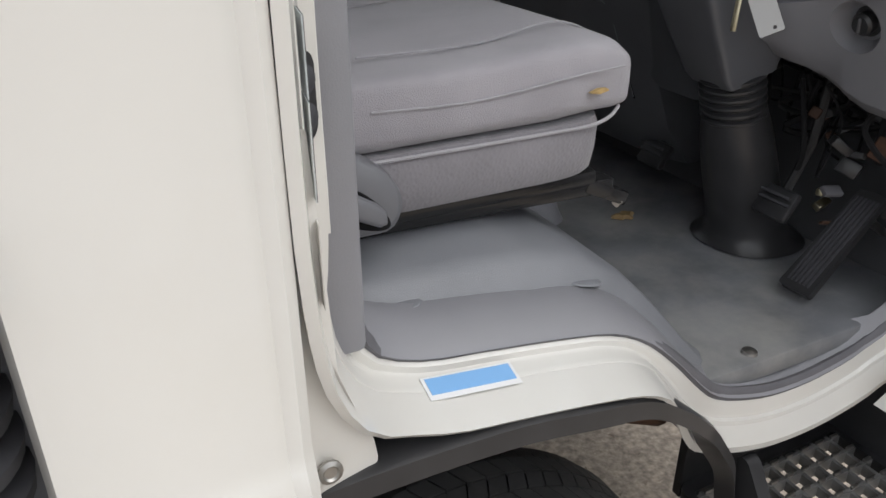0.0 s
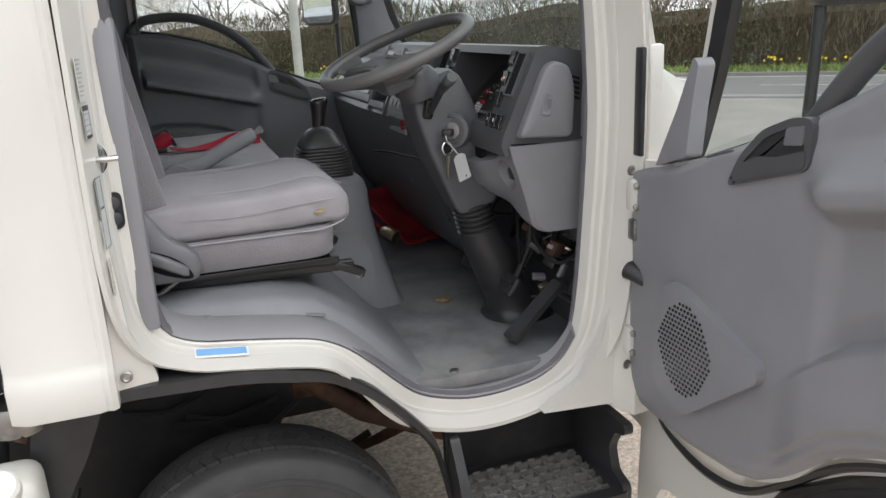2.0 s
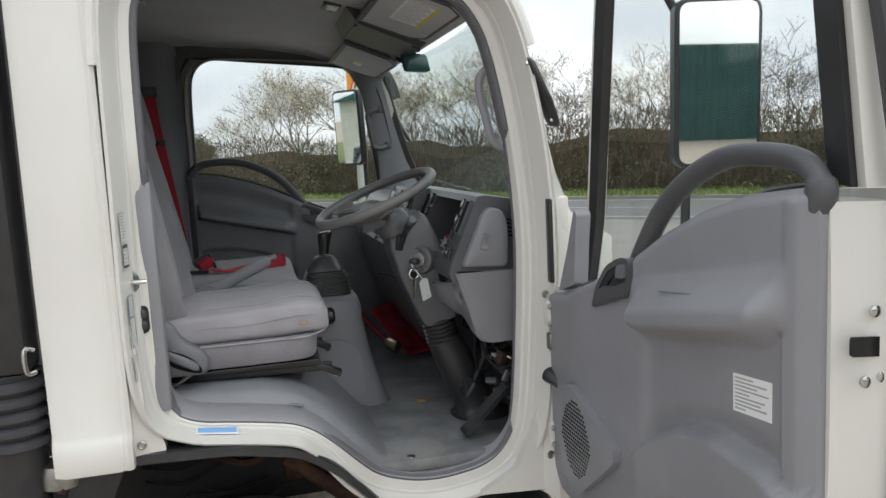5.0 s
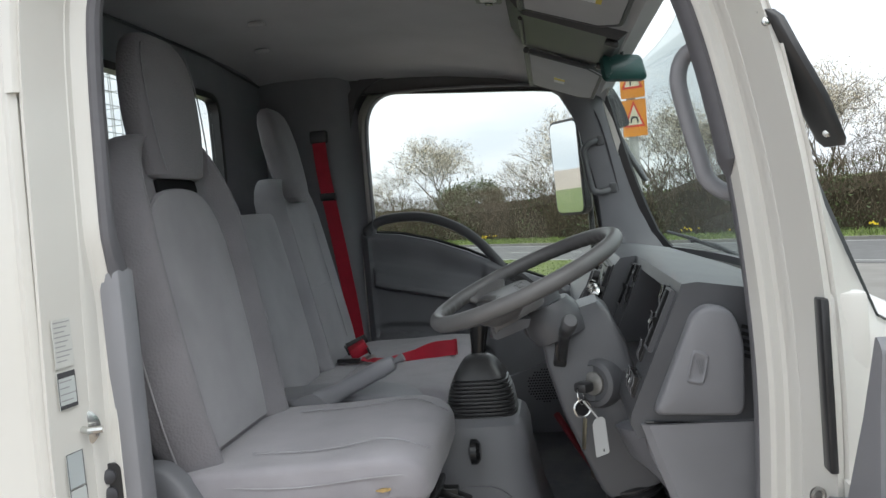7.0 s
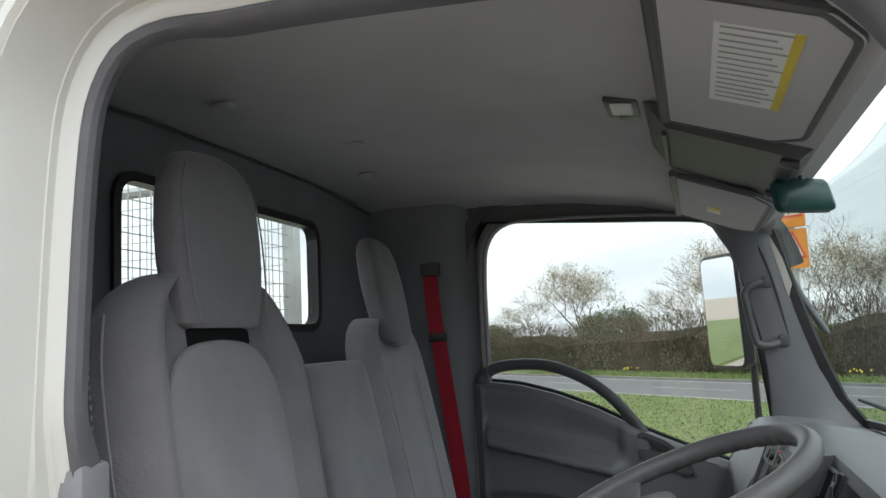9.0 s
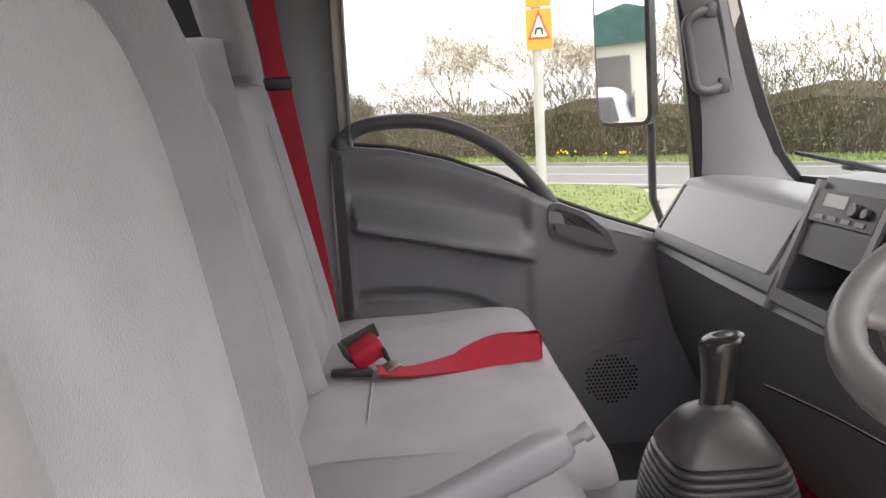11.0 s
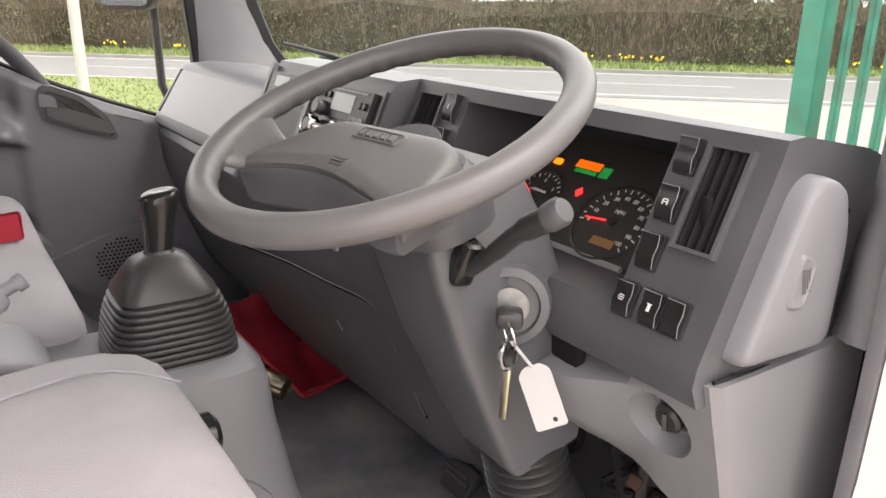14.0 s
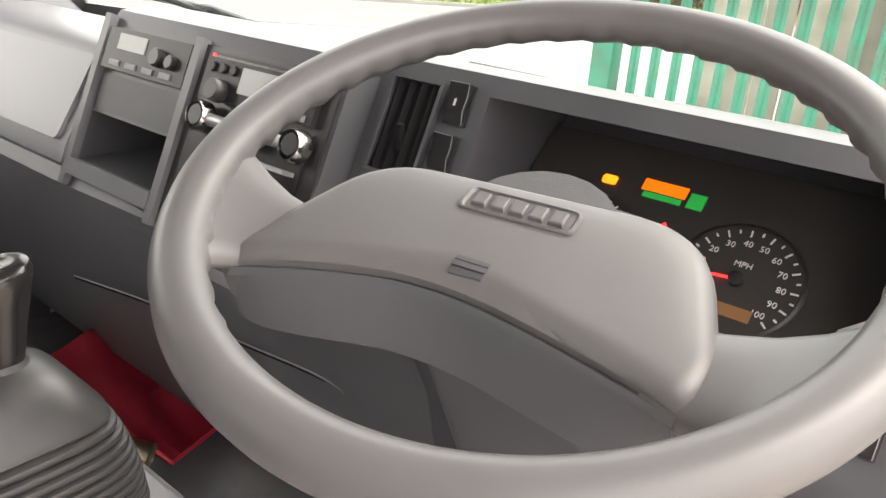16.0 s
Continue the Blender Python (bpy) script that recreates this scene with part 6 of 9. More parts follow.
            part("hinge_cover", bm, BLACK, b, "black hinge cover")
        return b

    back(1.085, 0.175, 1.745, False, "centre_backrest", -0.015)
    back(1.455, 0.222, 1.865, True, "backrest", -0.014)
    bm = B()
    box(bm, (0.2, 1.37, 1.0), (0.48, 0.9, 0.10), 0.01)
    part("seat_base", bm, DARKTRIM, s)
    return s


bench()

# ---- red belts ----
bl = thing("seat_belt", (-0.13, 1.91, 1.2), "red webbing seat belt hanging on the rear pillar", "seat belt")


def ribbon(bm, pts, w, side, t=0.0014, per=6):
    pts = catmull(pts, per)
    sides = catmull(side, per) if isinstance(side[0], (tuple, list)) else [Vector(side)] * len(pts)
    rr = []
    for i, p in enumerate(pts):
        d = (pts[min(i + 1, len(pts) - 1)] - pts[max(i - 1, 0)]).normalized()
        s = (sides[i] - d * sides[i].dot(d)).normalized()
        n = d.cross(s)
        rr.append([p + s * w / 2 + n * t, p - s * w / 2 + n * t, p - s * w / 2 - n * t, p + s * w / 2 - n * t])
    rings(bm, rr)


bm = B()
ribbon(bm, [(-0.135, 1.862, 2.04), (-0.126, 1.86, 1.9), (-0.100, 1.857, 1.7), (-0.074, 1.855, 1.5), (-0.052, 1.855, 1.3), (-0.038, 1.85, 1.12)], 0.056, (1, 0, 0.1))
part("webbing", bm, RED, bl)
bm = B()
box(bm, (-0.114, 1.858, 1.80), (0.066, 0.012, 0.03), 0.003)
part("slider", bm, BLACK, bl, "black belt slider with a steel bar")
bm = B()
box(bm, (-0.135, 1.875, 2.045), (0.07, 0.04, 0.05), 0.008)
part("top_anchor", bm, DARKTRIM, bl)

lb = thing("lap_belt", (0.2, 1.35, 1.22), "loose red lap belt with black buckle lying on the cushion", "seat belt")
bm = B()
ribbon(bm, [(0.11, 1.30, 1.235), (0.17, 1.31, 1.224), (0.24, 1.325, 1.226), (0.32, 1.335, 1.235), (0.38, 1.335, 1.245), (0.425, 1.335, 1.247)], 0.05, [(0.1, 1, 0), (0.1, 1, 0.05), (0.1, 0.9, 0.3), (0.05, 0.6, 0.7), (0, 0.3, 1), (0, 0.1, 1)])
part("webbing", bm, RED, lb)
bm = B()
ribbon(bm, [(0.428, 1.336, 1.247), (0.425, 1.36, 1.248), (0.40, 1.385, 1.24), (0.35, 1.39, 1.238), (0.30, 1.375, 1.23), (0.25, 1.34, 1.222)], 0.048, [(0, 0.1, 1), (0, 0.1, 1), (0, 0.2, 1), (0, 0.4, 0.9), (0, 0.8, 0.5), (0, 1, 0)])
part("webbing", bm, RED, lb)
bm = B()
box(bm, (0.085, 1.36, 1.255), (0.065, 0.05, 0.04), 0.006, (10, -25, 20))
part("buckle", bm, RED, lb, "red plastic release buckle")
bm = B()
for c, s_, r in (((0.075, 1.385, 1.275), (0.075, 0.007, 0.03), (0, -20, 20)), ((0.045, 1.36, 1.255), (0.007, 0.055, 0.03), (0, -20, 20)), ((0.118, 1.365, 1.25), (0.007, 0.055, 0.03), (0, -20, 20))):
    box(bm, c, s_, 0.002, r)
part("buckle_frame", bm, BLACK, lb, "black buckle frame")
bm = B()
box(bm, (0.06, 1.315, 1.228), (0.08, 0.022, 0.014), 0.004, (0, 0, -10))
part("stalk", bm, BLACK, lb)
bm = B()
box(bm, (0.135, 1.315, 1.236), (0.03, 0.035, 0.006), 0.002, (0, -15, 30))
part("tongue", bm, STEEL, lb)

# ---- centre console, handbrake, gear lever ----
con = thing("centre_console", (0.5, 0.8, 0.77), "grey moulded gear console over the engine tunnel", "console")
bm = B()
rr = []
for z, x0, x1, y0, y1 in ((0.77, 0.10, 0.762, 0.60, 1.03), (0.80, 0.10, 0.745, 0.60, 1.02), (0.95, 0.10, 0.702, 0.63, 0.985), (1.08, 0.10, 0.678, 0.65, 0.96), (1.135, 0.12, 0.676, 0.665, 0.94), (1.165, 0.14, 0.668, 0.675, 0.925), (1.178, 0.17, 0.655, 0.695, 0.905)):
    cx, cy_, a, b = (x0 + x1) / 2, (y0 + y1) / 2, (x1 - x0) / 2, (y1 - y0) / 2
    rr.append([Vector((cx + a * p, cy_ + b * q, z)) for p, q in sup(1, 1, 8, 48)])
rings(bm, rr)
part("console_body", bm, ENDP, con)
bm = B()
box(bm, (0.68, 0.705, 0.982), (0.026, 0.012, 0.028), 0.005, (0, 0, -35))
part("clip_slot", bm, ENDP, con)
bm = B()
prism(bm, fillet([(0.46, 0.78), (0.66, 0.78), (0.655, 0.97), (0.60, 1.03), (0.50, 1.03), (0.46, 0.97)], 0.05, 6), lambda a, b, d: Vector((a, 0.612 + 0.14 * (b - 0.78) - d, b)), -0.01, 0.012, 0.006)
part("access_cover", bm, ENDP, con, "rounded access cover")
for nm, zlo, zhi, grow, m, lab in (("tray_box", 1.12, 0.0, -0.003, DASH, "storage box beside the handbrake"), ("tray_lid", 0.0, 0.026, 0.0, TRIM, "rounded lid of the storage box")):
    bm = B()
    rr = []
    for x, zt, k in ((-0.03, 1.222, 0.98), (0.10, 1.228, 1.0), (0.20, 1.228, 1.0), (0.28, 1.224, 0.99), (0.335, 1.216, 0.96), (0.372, 1.204, 0.88), (0.392, 1.190, 0.74), (0.401, 1.176, 0.52)):
        z0, z1 = (zlo, zt - 0.004) if zhi == 0.0 else (zt, zt + zhi * k)
        h = (z1 - z0) / 2
        rr.append([Vector((x + grow, 0.805 + (0.082 + grow) * k * p, (z0 + z1) / 2 + h * q)) for p, q in sup(1, 1, 5, 32)])
    rings(bm, rr)
    part(nm, bm, m, con, lab, angle=50)
bm = B()
box(bm, (0.05, 0.78, 1.10), (0.55, 0.24, 0.16), 0.02)
part("console_rear", bm, ENDP, con)
bm = B()
box(bm, (0.33, 0.713, 1.175), (0.11, 0.03, 0.05), 0.012)
part("tray_lip", bm, ENDP, con)

hbk = thing("handbrake", (0.16, 0.68, 1.17), "grey moulded handbrake lever with a steel button", "handbrake")
bm = B()
rr = []
for t, w, h in ((0.0, 0.020, 0.034), (0.12, 0.020, 0.032), (0.3, 0.017, 0.022), (0.55, 0.018, 0.022), (0.85, 0.019, 0.023), (0.97, 0.017, 0.020), (1.0, 0.012, 0.014)):
    c = Vector((0.13, 0.70, 1.235)).lerp(Vector((0.352, 0.70, 1.338)), t)
    up = Vector((-0.42, 0, 0.9))
    rr.append([c + Vector((0, w * p, 0)) + up * h * q for p, q in sup(1, 1, 3, 20)])
rings(bm, rr)
part("lever", bm, TRIM, hbk)
bm = B()
prism(bm, fillet([(0.05, 1.15), (0.24, 1.16), (0.20, 1.23), (0.13, 1.275), (0.08, 1.25)], 0.02), xz, 0.675, 0.725, 0.008)
part("boot", bm, TRIM, hbk, "folded lever shroud")
bm = B()
tube(bm, [(0.350, 0.70, 1.337), (0.368, 0.70, 1.345)], 0.008, 10)
tube(bm, [(0.366, 0.70, 1.343), (0.376, 0.70, 1.349)], 0.011, 10)
part("release_button", bm, TRIM, hbk)

gl = thing("gear_lever", (0.555, 0.80, 1.16), "black gear lever with a ribbed rubber gaiter", "gear lever")
bm = B()
rr = []
nrib = 10
for k in range(nrib):
    t = k / (nrib - 1)
    z = 1.172 + 0.084 * t
    a, b = 0.092 - 0.008 * t - 0.010 * t ** 3, 0.088 - 0.008 * t - 0.010 * t ** 3
    for da, dz in ((-0.007, 0.0), (-0.001, 0.0018), (0.0, 0.004), (0.0, 0.0062), (-0.001, 0.0084), (-0.007, 0.0102)):
        rr.append([Vector((0.557 + (a + da) * p, 0.80 + (b + da) * q, z + dz)) for p, q in sup(1, 1, 4.0, 52)])
rr.append([Vector((0.557 + 0.064 * p, 0.80 + 0.062 * q, 1.270)) for p, q in sup(1, 1, 4.0, 52)])
rings(bm, rr)
part("gaiter", bm, GAITER, gl, "ribbed black rubber gaiter", angle=30)
bm = B()
rr = [[Vector((0.557 + a * p, 0.80 + a * 0.95 * q, z)) for p, q in sup(1, 1, e, 44)] for a, z, e in ((0.066, 1.266, 4.5), (0.069, 1.270, 4.5), (0.067, 1.277, 4.2), (0.048, 1.306, 3.6), (0.040, 1.316, 3.0), (0.030, 1.322, 2.4), (0.022, 1.325, 2.0), (0.019, 1.330, 2.0))]
rings(bm, rr)
part("gaiter_cap", bm, GAITER, gl)
bm = B()
rr = []
for t, a, b in ((0.0, 0.018, 0.017), (0.1, 0.019, 0.018), (0.4, 0.021, 0.020), (0.65, 0.0245, 0.0225), (0.82, 0.0275, 0.0245), (0.91, 0.0275, 0.0245), (0.97, 0.024, 0.021), (1.0, 0.017, 0.014), (0.985, 0.010, 0.008)):
    c = Vector((0.556, 0.80, 1.322)).lerp(Vector((0.566, 0.80, 1.415)), t)
    rr.append([c + Vector((a * p, b * q, 0.12 * a * p * (1 if t > 0.6 else 0))) for p, q in sup(1, 1, 2.3, 28)])
rings(bm, rr)
part("knob", bm, GLOSSBLACK, gl, "glossy black gear knob")

# ---- dashboard ----
dash = thing("dashboard", (1.05, CY, 1.0), "grey moulded truck dashboard with instruments and switches", "dashboard")


def dash_block(name, prof, y0, y1, m, label="", r=0.006):
    bm = B()
    prism(bm, prof, xz, y0, y1, r, 2)
    return part(name, bm, m, dash, label)


FS = (0.974 - 0.880) / (1.55 - 1.345)      # slope of the fascia


def fx(z):
    return 0.880 + FS * (z - 1.345)


TOP = [(1.29, 1.47), (1.12, 1.535), (1.0, 1.557), (0.975, 1.555)]
dash_block("fascia_end", TOP + [(0.967, 1.535), (0.880, 1.345), (0.876, 1.325), (0.886, 1.30), (1.25, 1.30)], 0.112, 0.234, FASCIA, "fascia beside the driver's door", 0.010)
dash_block("binnacle", TOP + [(0.967, 1.535), (1.135, 1.515), (1.13, 1.50), (0.985, 1.368), (0.8905, 1.368), (0.880, 1.345), (0.876, 1.325), (0.886, 1.30), (1.25, 1.30)], 0.2335, 0.615, FASCIA, "hooded instrument binnacle")
dash_block("fascia_centre", TOP + [(0.967, 1.535), (0.880, 1.345), (0.876, 1.30), (1.25, 1.30)], 0.6145, 0.76, FASCIA)
dash_block("centre_fascia", TOP[:-1] + [(0.935, 1.552), (0.920, 1.535), (0.838, 1.345), (0.83, 1.30), (1.25, 1.30)], 0.7595, 1.022, FASCIA, "centre stack", 0.01)
dash_block("cubby_block", TOP[:-1] + [(0.935, 1.552), (0.920, 1.535), (0.871, 1.421), (1.02, 1.418), (1.02, 1.350), (0.843, 1.356), (0.838, 1.345), (0.83, 1.30), (1.25, 1.30)], 1.0215, 1.2205, FASCIA, "centre stack with an open cubby", 0.003)
dash_block("centre_fascia", TOP[:-1] + [(0.935, 1.552), (0.920, 1.535), (0.838, 1.345), (0.83, 1.30), (1.25, 1.30)], 1.220, 1.235, FASCIA, "", 0.004)
dash_block("glovebox_block", [(1.29, 1.445), (1.12, 1.492), (0.99, 1.505), (0.928, 1.500), (0.906, 1.486), (0.834, 1.374), (0.824, 1.350), (0.86, 1.31), (1.25, 1.30)], 1.2345, 1.89, DASH, "passenger side of the dashboard", 0.012)
# flat lid over the passenger's shelf
bm = B()
d0 = Vector((0.906 - 0.834, 0, 1.486 - 1.374)).normalized()
nn = Vector((-d0.z, 0, d0.x))
f = lambda a, b, d: Vector((0.8355, a, 1.376)) + d0 * b + nn * d
prism(bm, fillet([(1.255, 0.0), (1.845, -0.004), (1.845, 0.128), (1.255, 0.131)], 0.010), f, 0.0, 0.006, 0.003)
part("tray_lid", bm, LID, dash, "flat grey lid over the passenger tray")
bm = B()
box(bm, (0.870, 1.862, 1.432), (0.13, 0.014, 0.012), 0.003, (0, -57, 0))
part("lid_vent", bm, GLOSSBLACK, dash)
# lower face, from tunnel to the passenger's side
bm = B()
rr = []
for y, s in ((0.60, 0.03), (0.66, 0.0), (1.0, -0.01), (1.235, -0.02), (1.5, -0.02), (1.89, -0.01)):
    rr.append([Vector((x + s, y, z)) for x, z in ((0.86, 1.345), (0.842, 1.32), (0.85, 1.24), (0.885, 1.10), (0.95, 0.95), (1.02, 0.86), (1.16, 0.86), (1.24, 1.3))])
rings(bm, rr)
part("lower_panel", bm, FASCIA, dash, "dark grey lower dash panel")
edge_path = catmull([(0.832, 1.25, 1.165), (0.846, 1.05, 1.185), (0.851, 0.87, 1.198), (0.858, 0.73, 1.206), (0.866, 0.69, 1.185), (0.886, 0.665, 1.11), (0.925, 0.655, 1.01)], 5)
bm = B()
tube(bm, edge_path, 0.0018, 6)
part("panel_joint", bm, GAPSHADE, dash)
# pale tube for the worn lip and the highlight that runs along it
bm = B()
tube(bm, [p + Vector((-0.003, 0.0, 0.0045)) for p in edge_path], 0.0010, 6)
part("panel_lip", bm, TRIM, dash, "worn lip of the lower panel with its highlight painted pale")
for q, rz in (((0.868, 0.86, 1.115), 20), ((0.826, 0.395, 1.29), -30), ((0.835, 0.41, 1.25), 10)):
    bm = B()
    box(bm, q, (0.001, 0.028, 0.0025), 0, (rz, 16, 0))
    part("scuff", bm, TRIM, dash, "pale scuff mark", smooth=False)
bm = B()
prism(bm, fillet([(0.45, 1.28), (0.68, 1.30), (0.70, 1.22), (0.60, 1.05), (0.46, 1.05)], 0.03), lambda a, b, d: Vector((0.90 + 0.25 * (1.28 - b) - d, a, b)), 0.0, 0.03, 0.006)
part("knee_panel", bm, FASCIA, dash, "knee panel left of the column")
bm = B()
prism(bm, fillet([(0.0, 0.0), (0.032, 0.0), (0.036, -0.05), (0.022, -0.075), (0.004, -0.07)], 0.006), lambda a, b, d: Vector((0.955 + 0.3 * a + d, 0.655 - a, 1.03 + b)), 0.0, 0.006, 0.001)
part("hanging_tab", bm, BRASS, dash, "dull plated bracket hanging below the panel")
# driver's side end: lower box and side lid
bm = B()
rr = []
for y, e, rec, zb in ((0.098, 0.012, 0, 1.10), (0.106, 0, 0, 1.10), (0.16, 0, 0, 1.104), (0.195, 0, 0.004, 1.115), (0.215, -0.003, 0.022, 1.128), (0.24, -0.010, 0.045, 1.142), (0.27, -0.022, 0.06, 1.153), (0.30, -0.036, 0.07, 1.160), (0.325, -0.042, 0.07, 1.165), (0.345, -0.03, 0.06, 1.172)):
    zl = 1.284 - 0.02 * min(1.0, max(0.0, (y - 0.2) / 0.09))
    rr.append([Vector((x, y, z)) for x, z in ((0.893 + e + rec, 1.325), (0.899 + e + rec, zl + 0.022), (0.902 + e + rec * 0.75, zl + 0.012), (0.904 + e + rec * 0.25, zl + 0.004), (0.906 + e, zl - 0.003), (0.910 + e, zl - 0.014), (0.932 + e, 1.20), (0.952 + e, zb + 0.022), (0.968 + e, zb + 0.006), (0.985 + e, zb), (1.16, zb), (1.16, 1.325))])
rings(bm, rr)
eb = part("end_box", bm, ENDP, dash, "lower corner of the dashboard with a shelf beside the lock", angle=45)
# black plate in place of the shade beside the lock
bm = B()
prism(bm, fillet([(0.285, 1.262), (0.312, 1.255), (0.340, 1.29), (0.340, 1.335), (0.290, 1.335), (0.280, 1.30)], 0.012), lambda a, b, d: Vector((0.892 - d, a, b)), -0.012, 0.0)
part("lock_gap", bm, GAPSHADE, dash, "black plate standing for the shaded gap beside the ignition lock")
# round dish sunk into the panel, with its knob
va = Vector((-0.96, 0.0, -0.28)).normalized()
vc = Vector((0.919, 0.178, 1.240))
bm = B()
lathe(bm, [(0.001, -0.030), (0.030, -0.028), (0.037, -0.018), (0.042, 0.002), (0.042, 0.03), (0.001, 0.03)], vc, va, 32)
cutter = part("dish", bm, ENDP, dash)
md = eb.modifiers.new("dish", 'BOOLEAN')
md.operation = 'DIFFERENCE'
md.object = cutter
bpy.context.view_layer.update()
dished = bpy.data.meshes.new_from_object(eb.evaluated_get(bpy.context.evaluated_depsgraph_get()))
eb.modifiers.remove(md)
eb.data = dished
dished.set_sharp_from_angle(angle=radians(28))
bpy.data.objects.remove(cutter)
bm = B()
lathe(bm, [(0.024, -0.036), (0.024, -0.027), (0.018, -0.025), (0.018, -0.012), (0.014, -0.008), (0.001, -0.008)], vc, va, 20)
kb = part("round_knob", bm, BLACK, dash, "black round knob in a dished recess")
bm = B()
box(bm, vc - va * 0.007, (0.006, 0.005, 0.024), 0.001, (0, -16, 25))
part("knob_grip", bm, DARKTRIM, kb)
bm = B()
side_out = resample([(a, b, 0) for a, b in fillet([(0.912, 1.343), (1.058, 1.335), (1.064, 1.46), (1.048, 1.512), (1.008, 1.522), (0.985, 1.508)], [0.014, 0.02, 0.03, 0.03, 0.02, 0.03], 6)], 72)
cl_ = Vector((1.01, 1.42, 0))
rings(bm, [[Vector((cl_.x + (p.x - cl_.x) * k, y, cl_.y + (p.y - cl_.y) * k)) for p in side_out] for k, y in ((1.0, 0.135), (1.0, 0.103), (0.985, 0.094), (0.95, 0.0885), (0.90, 0.0868), (0.5, 0.086))])
sl = part("side_lid", bm, ENDP, dash, "rounded storage lid on the dash end", angle=60)
bm = B()
gr_ = fillet([(0.968, 1.398), (0.994, 1.392), (1.006, 1.440), (0.982, 1.450)], 0.008, 5)
rings(bm, [[Vector((0.987 + (a - 0.987) * k, y, 1.42 + (b - 1.42) * k)) for a, b in gr_] for k, y in ((1.12, 0.0872), (1.0, 0.0835), (0.9, 0.0828), (0.8, 0.0838), (0.72, 0.0848), (0.4, 0.0850))])
rc = part("finger_grip", bm, ENDP, sl, "raised finger grip with a dished face")
for k in range(4):
    bm = B()
    box(bm, (0.988 + 0.0035 * k, 0.0846, 1.421), (0.0012, 0.002, 0.026), 0, (0, -12, 0))
    part("grip_rib", bm, DASH, rc, smooth=False)
bm = B()
tube(bm, [(0.90, 0.1065, 1.328), (1.07, 0.1065, 1.318)], 0.0025, 6)
part("end_joint", bm, GLOSSBLACK, dash)
for q in ((0.968, 0.107, 1.296),):
    bm = B()
    lathe(bm, [(0.009, 0), (0.009, 0.002), (0.006, 0.004)], q, (0, -1, 0), 14)
    part("end_screw", bm, ENDP, dash)
bm = B()
for k in range(5):
    box(bm, (1.073, 0.104, 1.43 + 0.012 * k), (0.02, 0.004, 0.006), 0, (0, 20, 0))
part("demister_slots", bm, GLOSSBLACK, dash, smooth=False)

# fascia frame of reference: a along y, b up the slope
fd = Vector((FS, 0, 1)).normalized()
fn = Vector((-fd.z, 0, fd.x))


def fas(y, z, d=0.0, push=0.0):
    return Vector((fx(z) - push, y, z)) + fn * d


def rocker(y, z, w, h, icon, name="switch"):
    f = lambda a, b, d: fas(y + a, z) + fd * b + fn * d
    bm = B()
    prism(bm, fillet([(-w / 2 - 0.002, -h / 2 - 0.002), (w / 2 + 0.002, -h / 2 - 0.002), (w / 2 + 0.002, h / 2 + 0.002), (-w / 2 - 0.002, h / 2 + 0.002)], 0.003), f, 0.0, 0.004, 0.001)
    s = part(name, bm, BLACK, dash, "black rocker switch")
    bm = B()
    rings(bm, [[f(a, b, d) for a in (-w / 2, w / 2)] + [f(a, b, 0.0) for a in (w / 2, -w / 2)] for b, d in ((-h / 2, 0.006), (-h / 6, 0.011), (h / 6, 0.010), (h / 2, 0.013))])
    rk = part("rocker", bm, GLOSSBLACK, s)
    # pale line drawn as the highlight on the rocker's bevel
    bm = B()
    tube(bm, [f(-w / 2, -h / 2, 0.006), f(-w / 2, -h / 6, 0.011), f(-w / 2, h / 6, 0.010), f(-w / 2, h / 2, 0.013), f(w / 2, h / 2, 0.013)], 0.0005, 5)
    part("worn_edge", bm, TRIM, rk, "thin pale line painted as the bevel's highlight")
    if icon:
        for a, b, ww, hh in [tuple(0.6 * v for v in q) for q in icon]:
            bm = B()
            prism(bm, [(a - ww, b - hh), (a + ww, b - hh), (a + ww, b + hh), (a - ww, b + hh)], f, 0.011, 0.0118)
            part("icon", bm, WHITEINK, s, smooth=False)


IC = [(0.0, 0.0, 0.006, 0.001), (-0.005, 0.0, 0.001, 0.005), (0.005, 0.0, 0.001, 0.005), (0.0, 0.005, 0.004, 0.001)]
rocker(0.212, 1.524, 0.023, 0.036, None)
rocker(0.212, 1.476, 0.023, 0.036, IC)
rocker(0.212, 1.428, 0.023, 0.036, None)
rocker(0.219, 1.378, 0.022, 0.034, [(0, 0.004, 0.005, 0.001), (0, 0, 0.006, 0.001), (0, -0.004, 0.005, 0.001)])
rocker(0.182, 1.378, 0.022, 0.034, [(0, 0, 0.003, 0.006), (0, 0.007, 0.005, 0.001)])
rocker(0.153, 1.378, 0.022, 0.034, None)
rocker(0.645, 1.522, 0.024, 0.040, [(0, 0, 0.002, 0.006)])
rocker(0.645, 1.475, 0.024, 0.036, None)


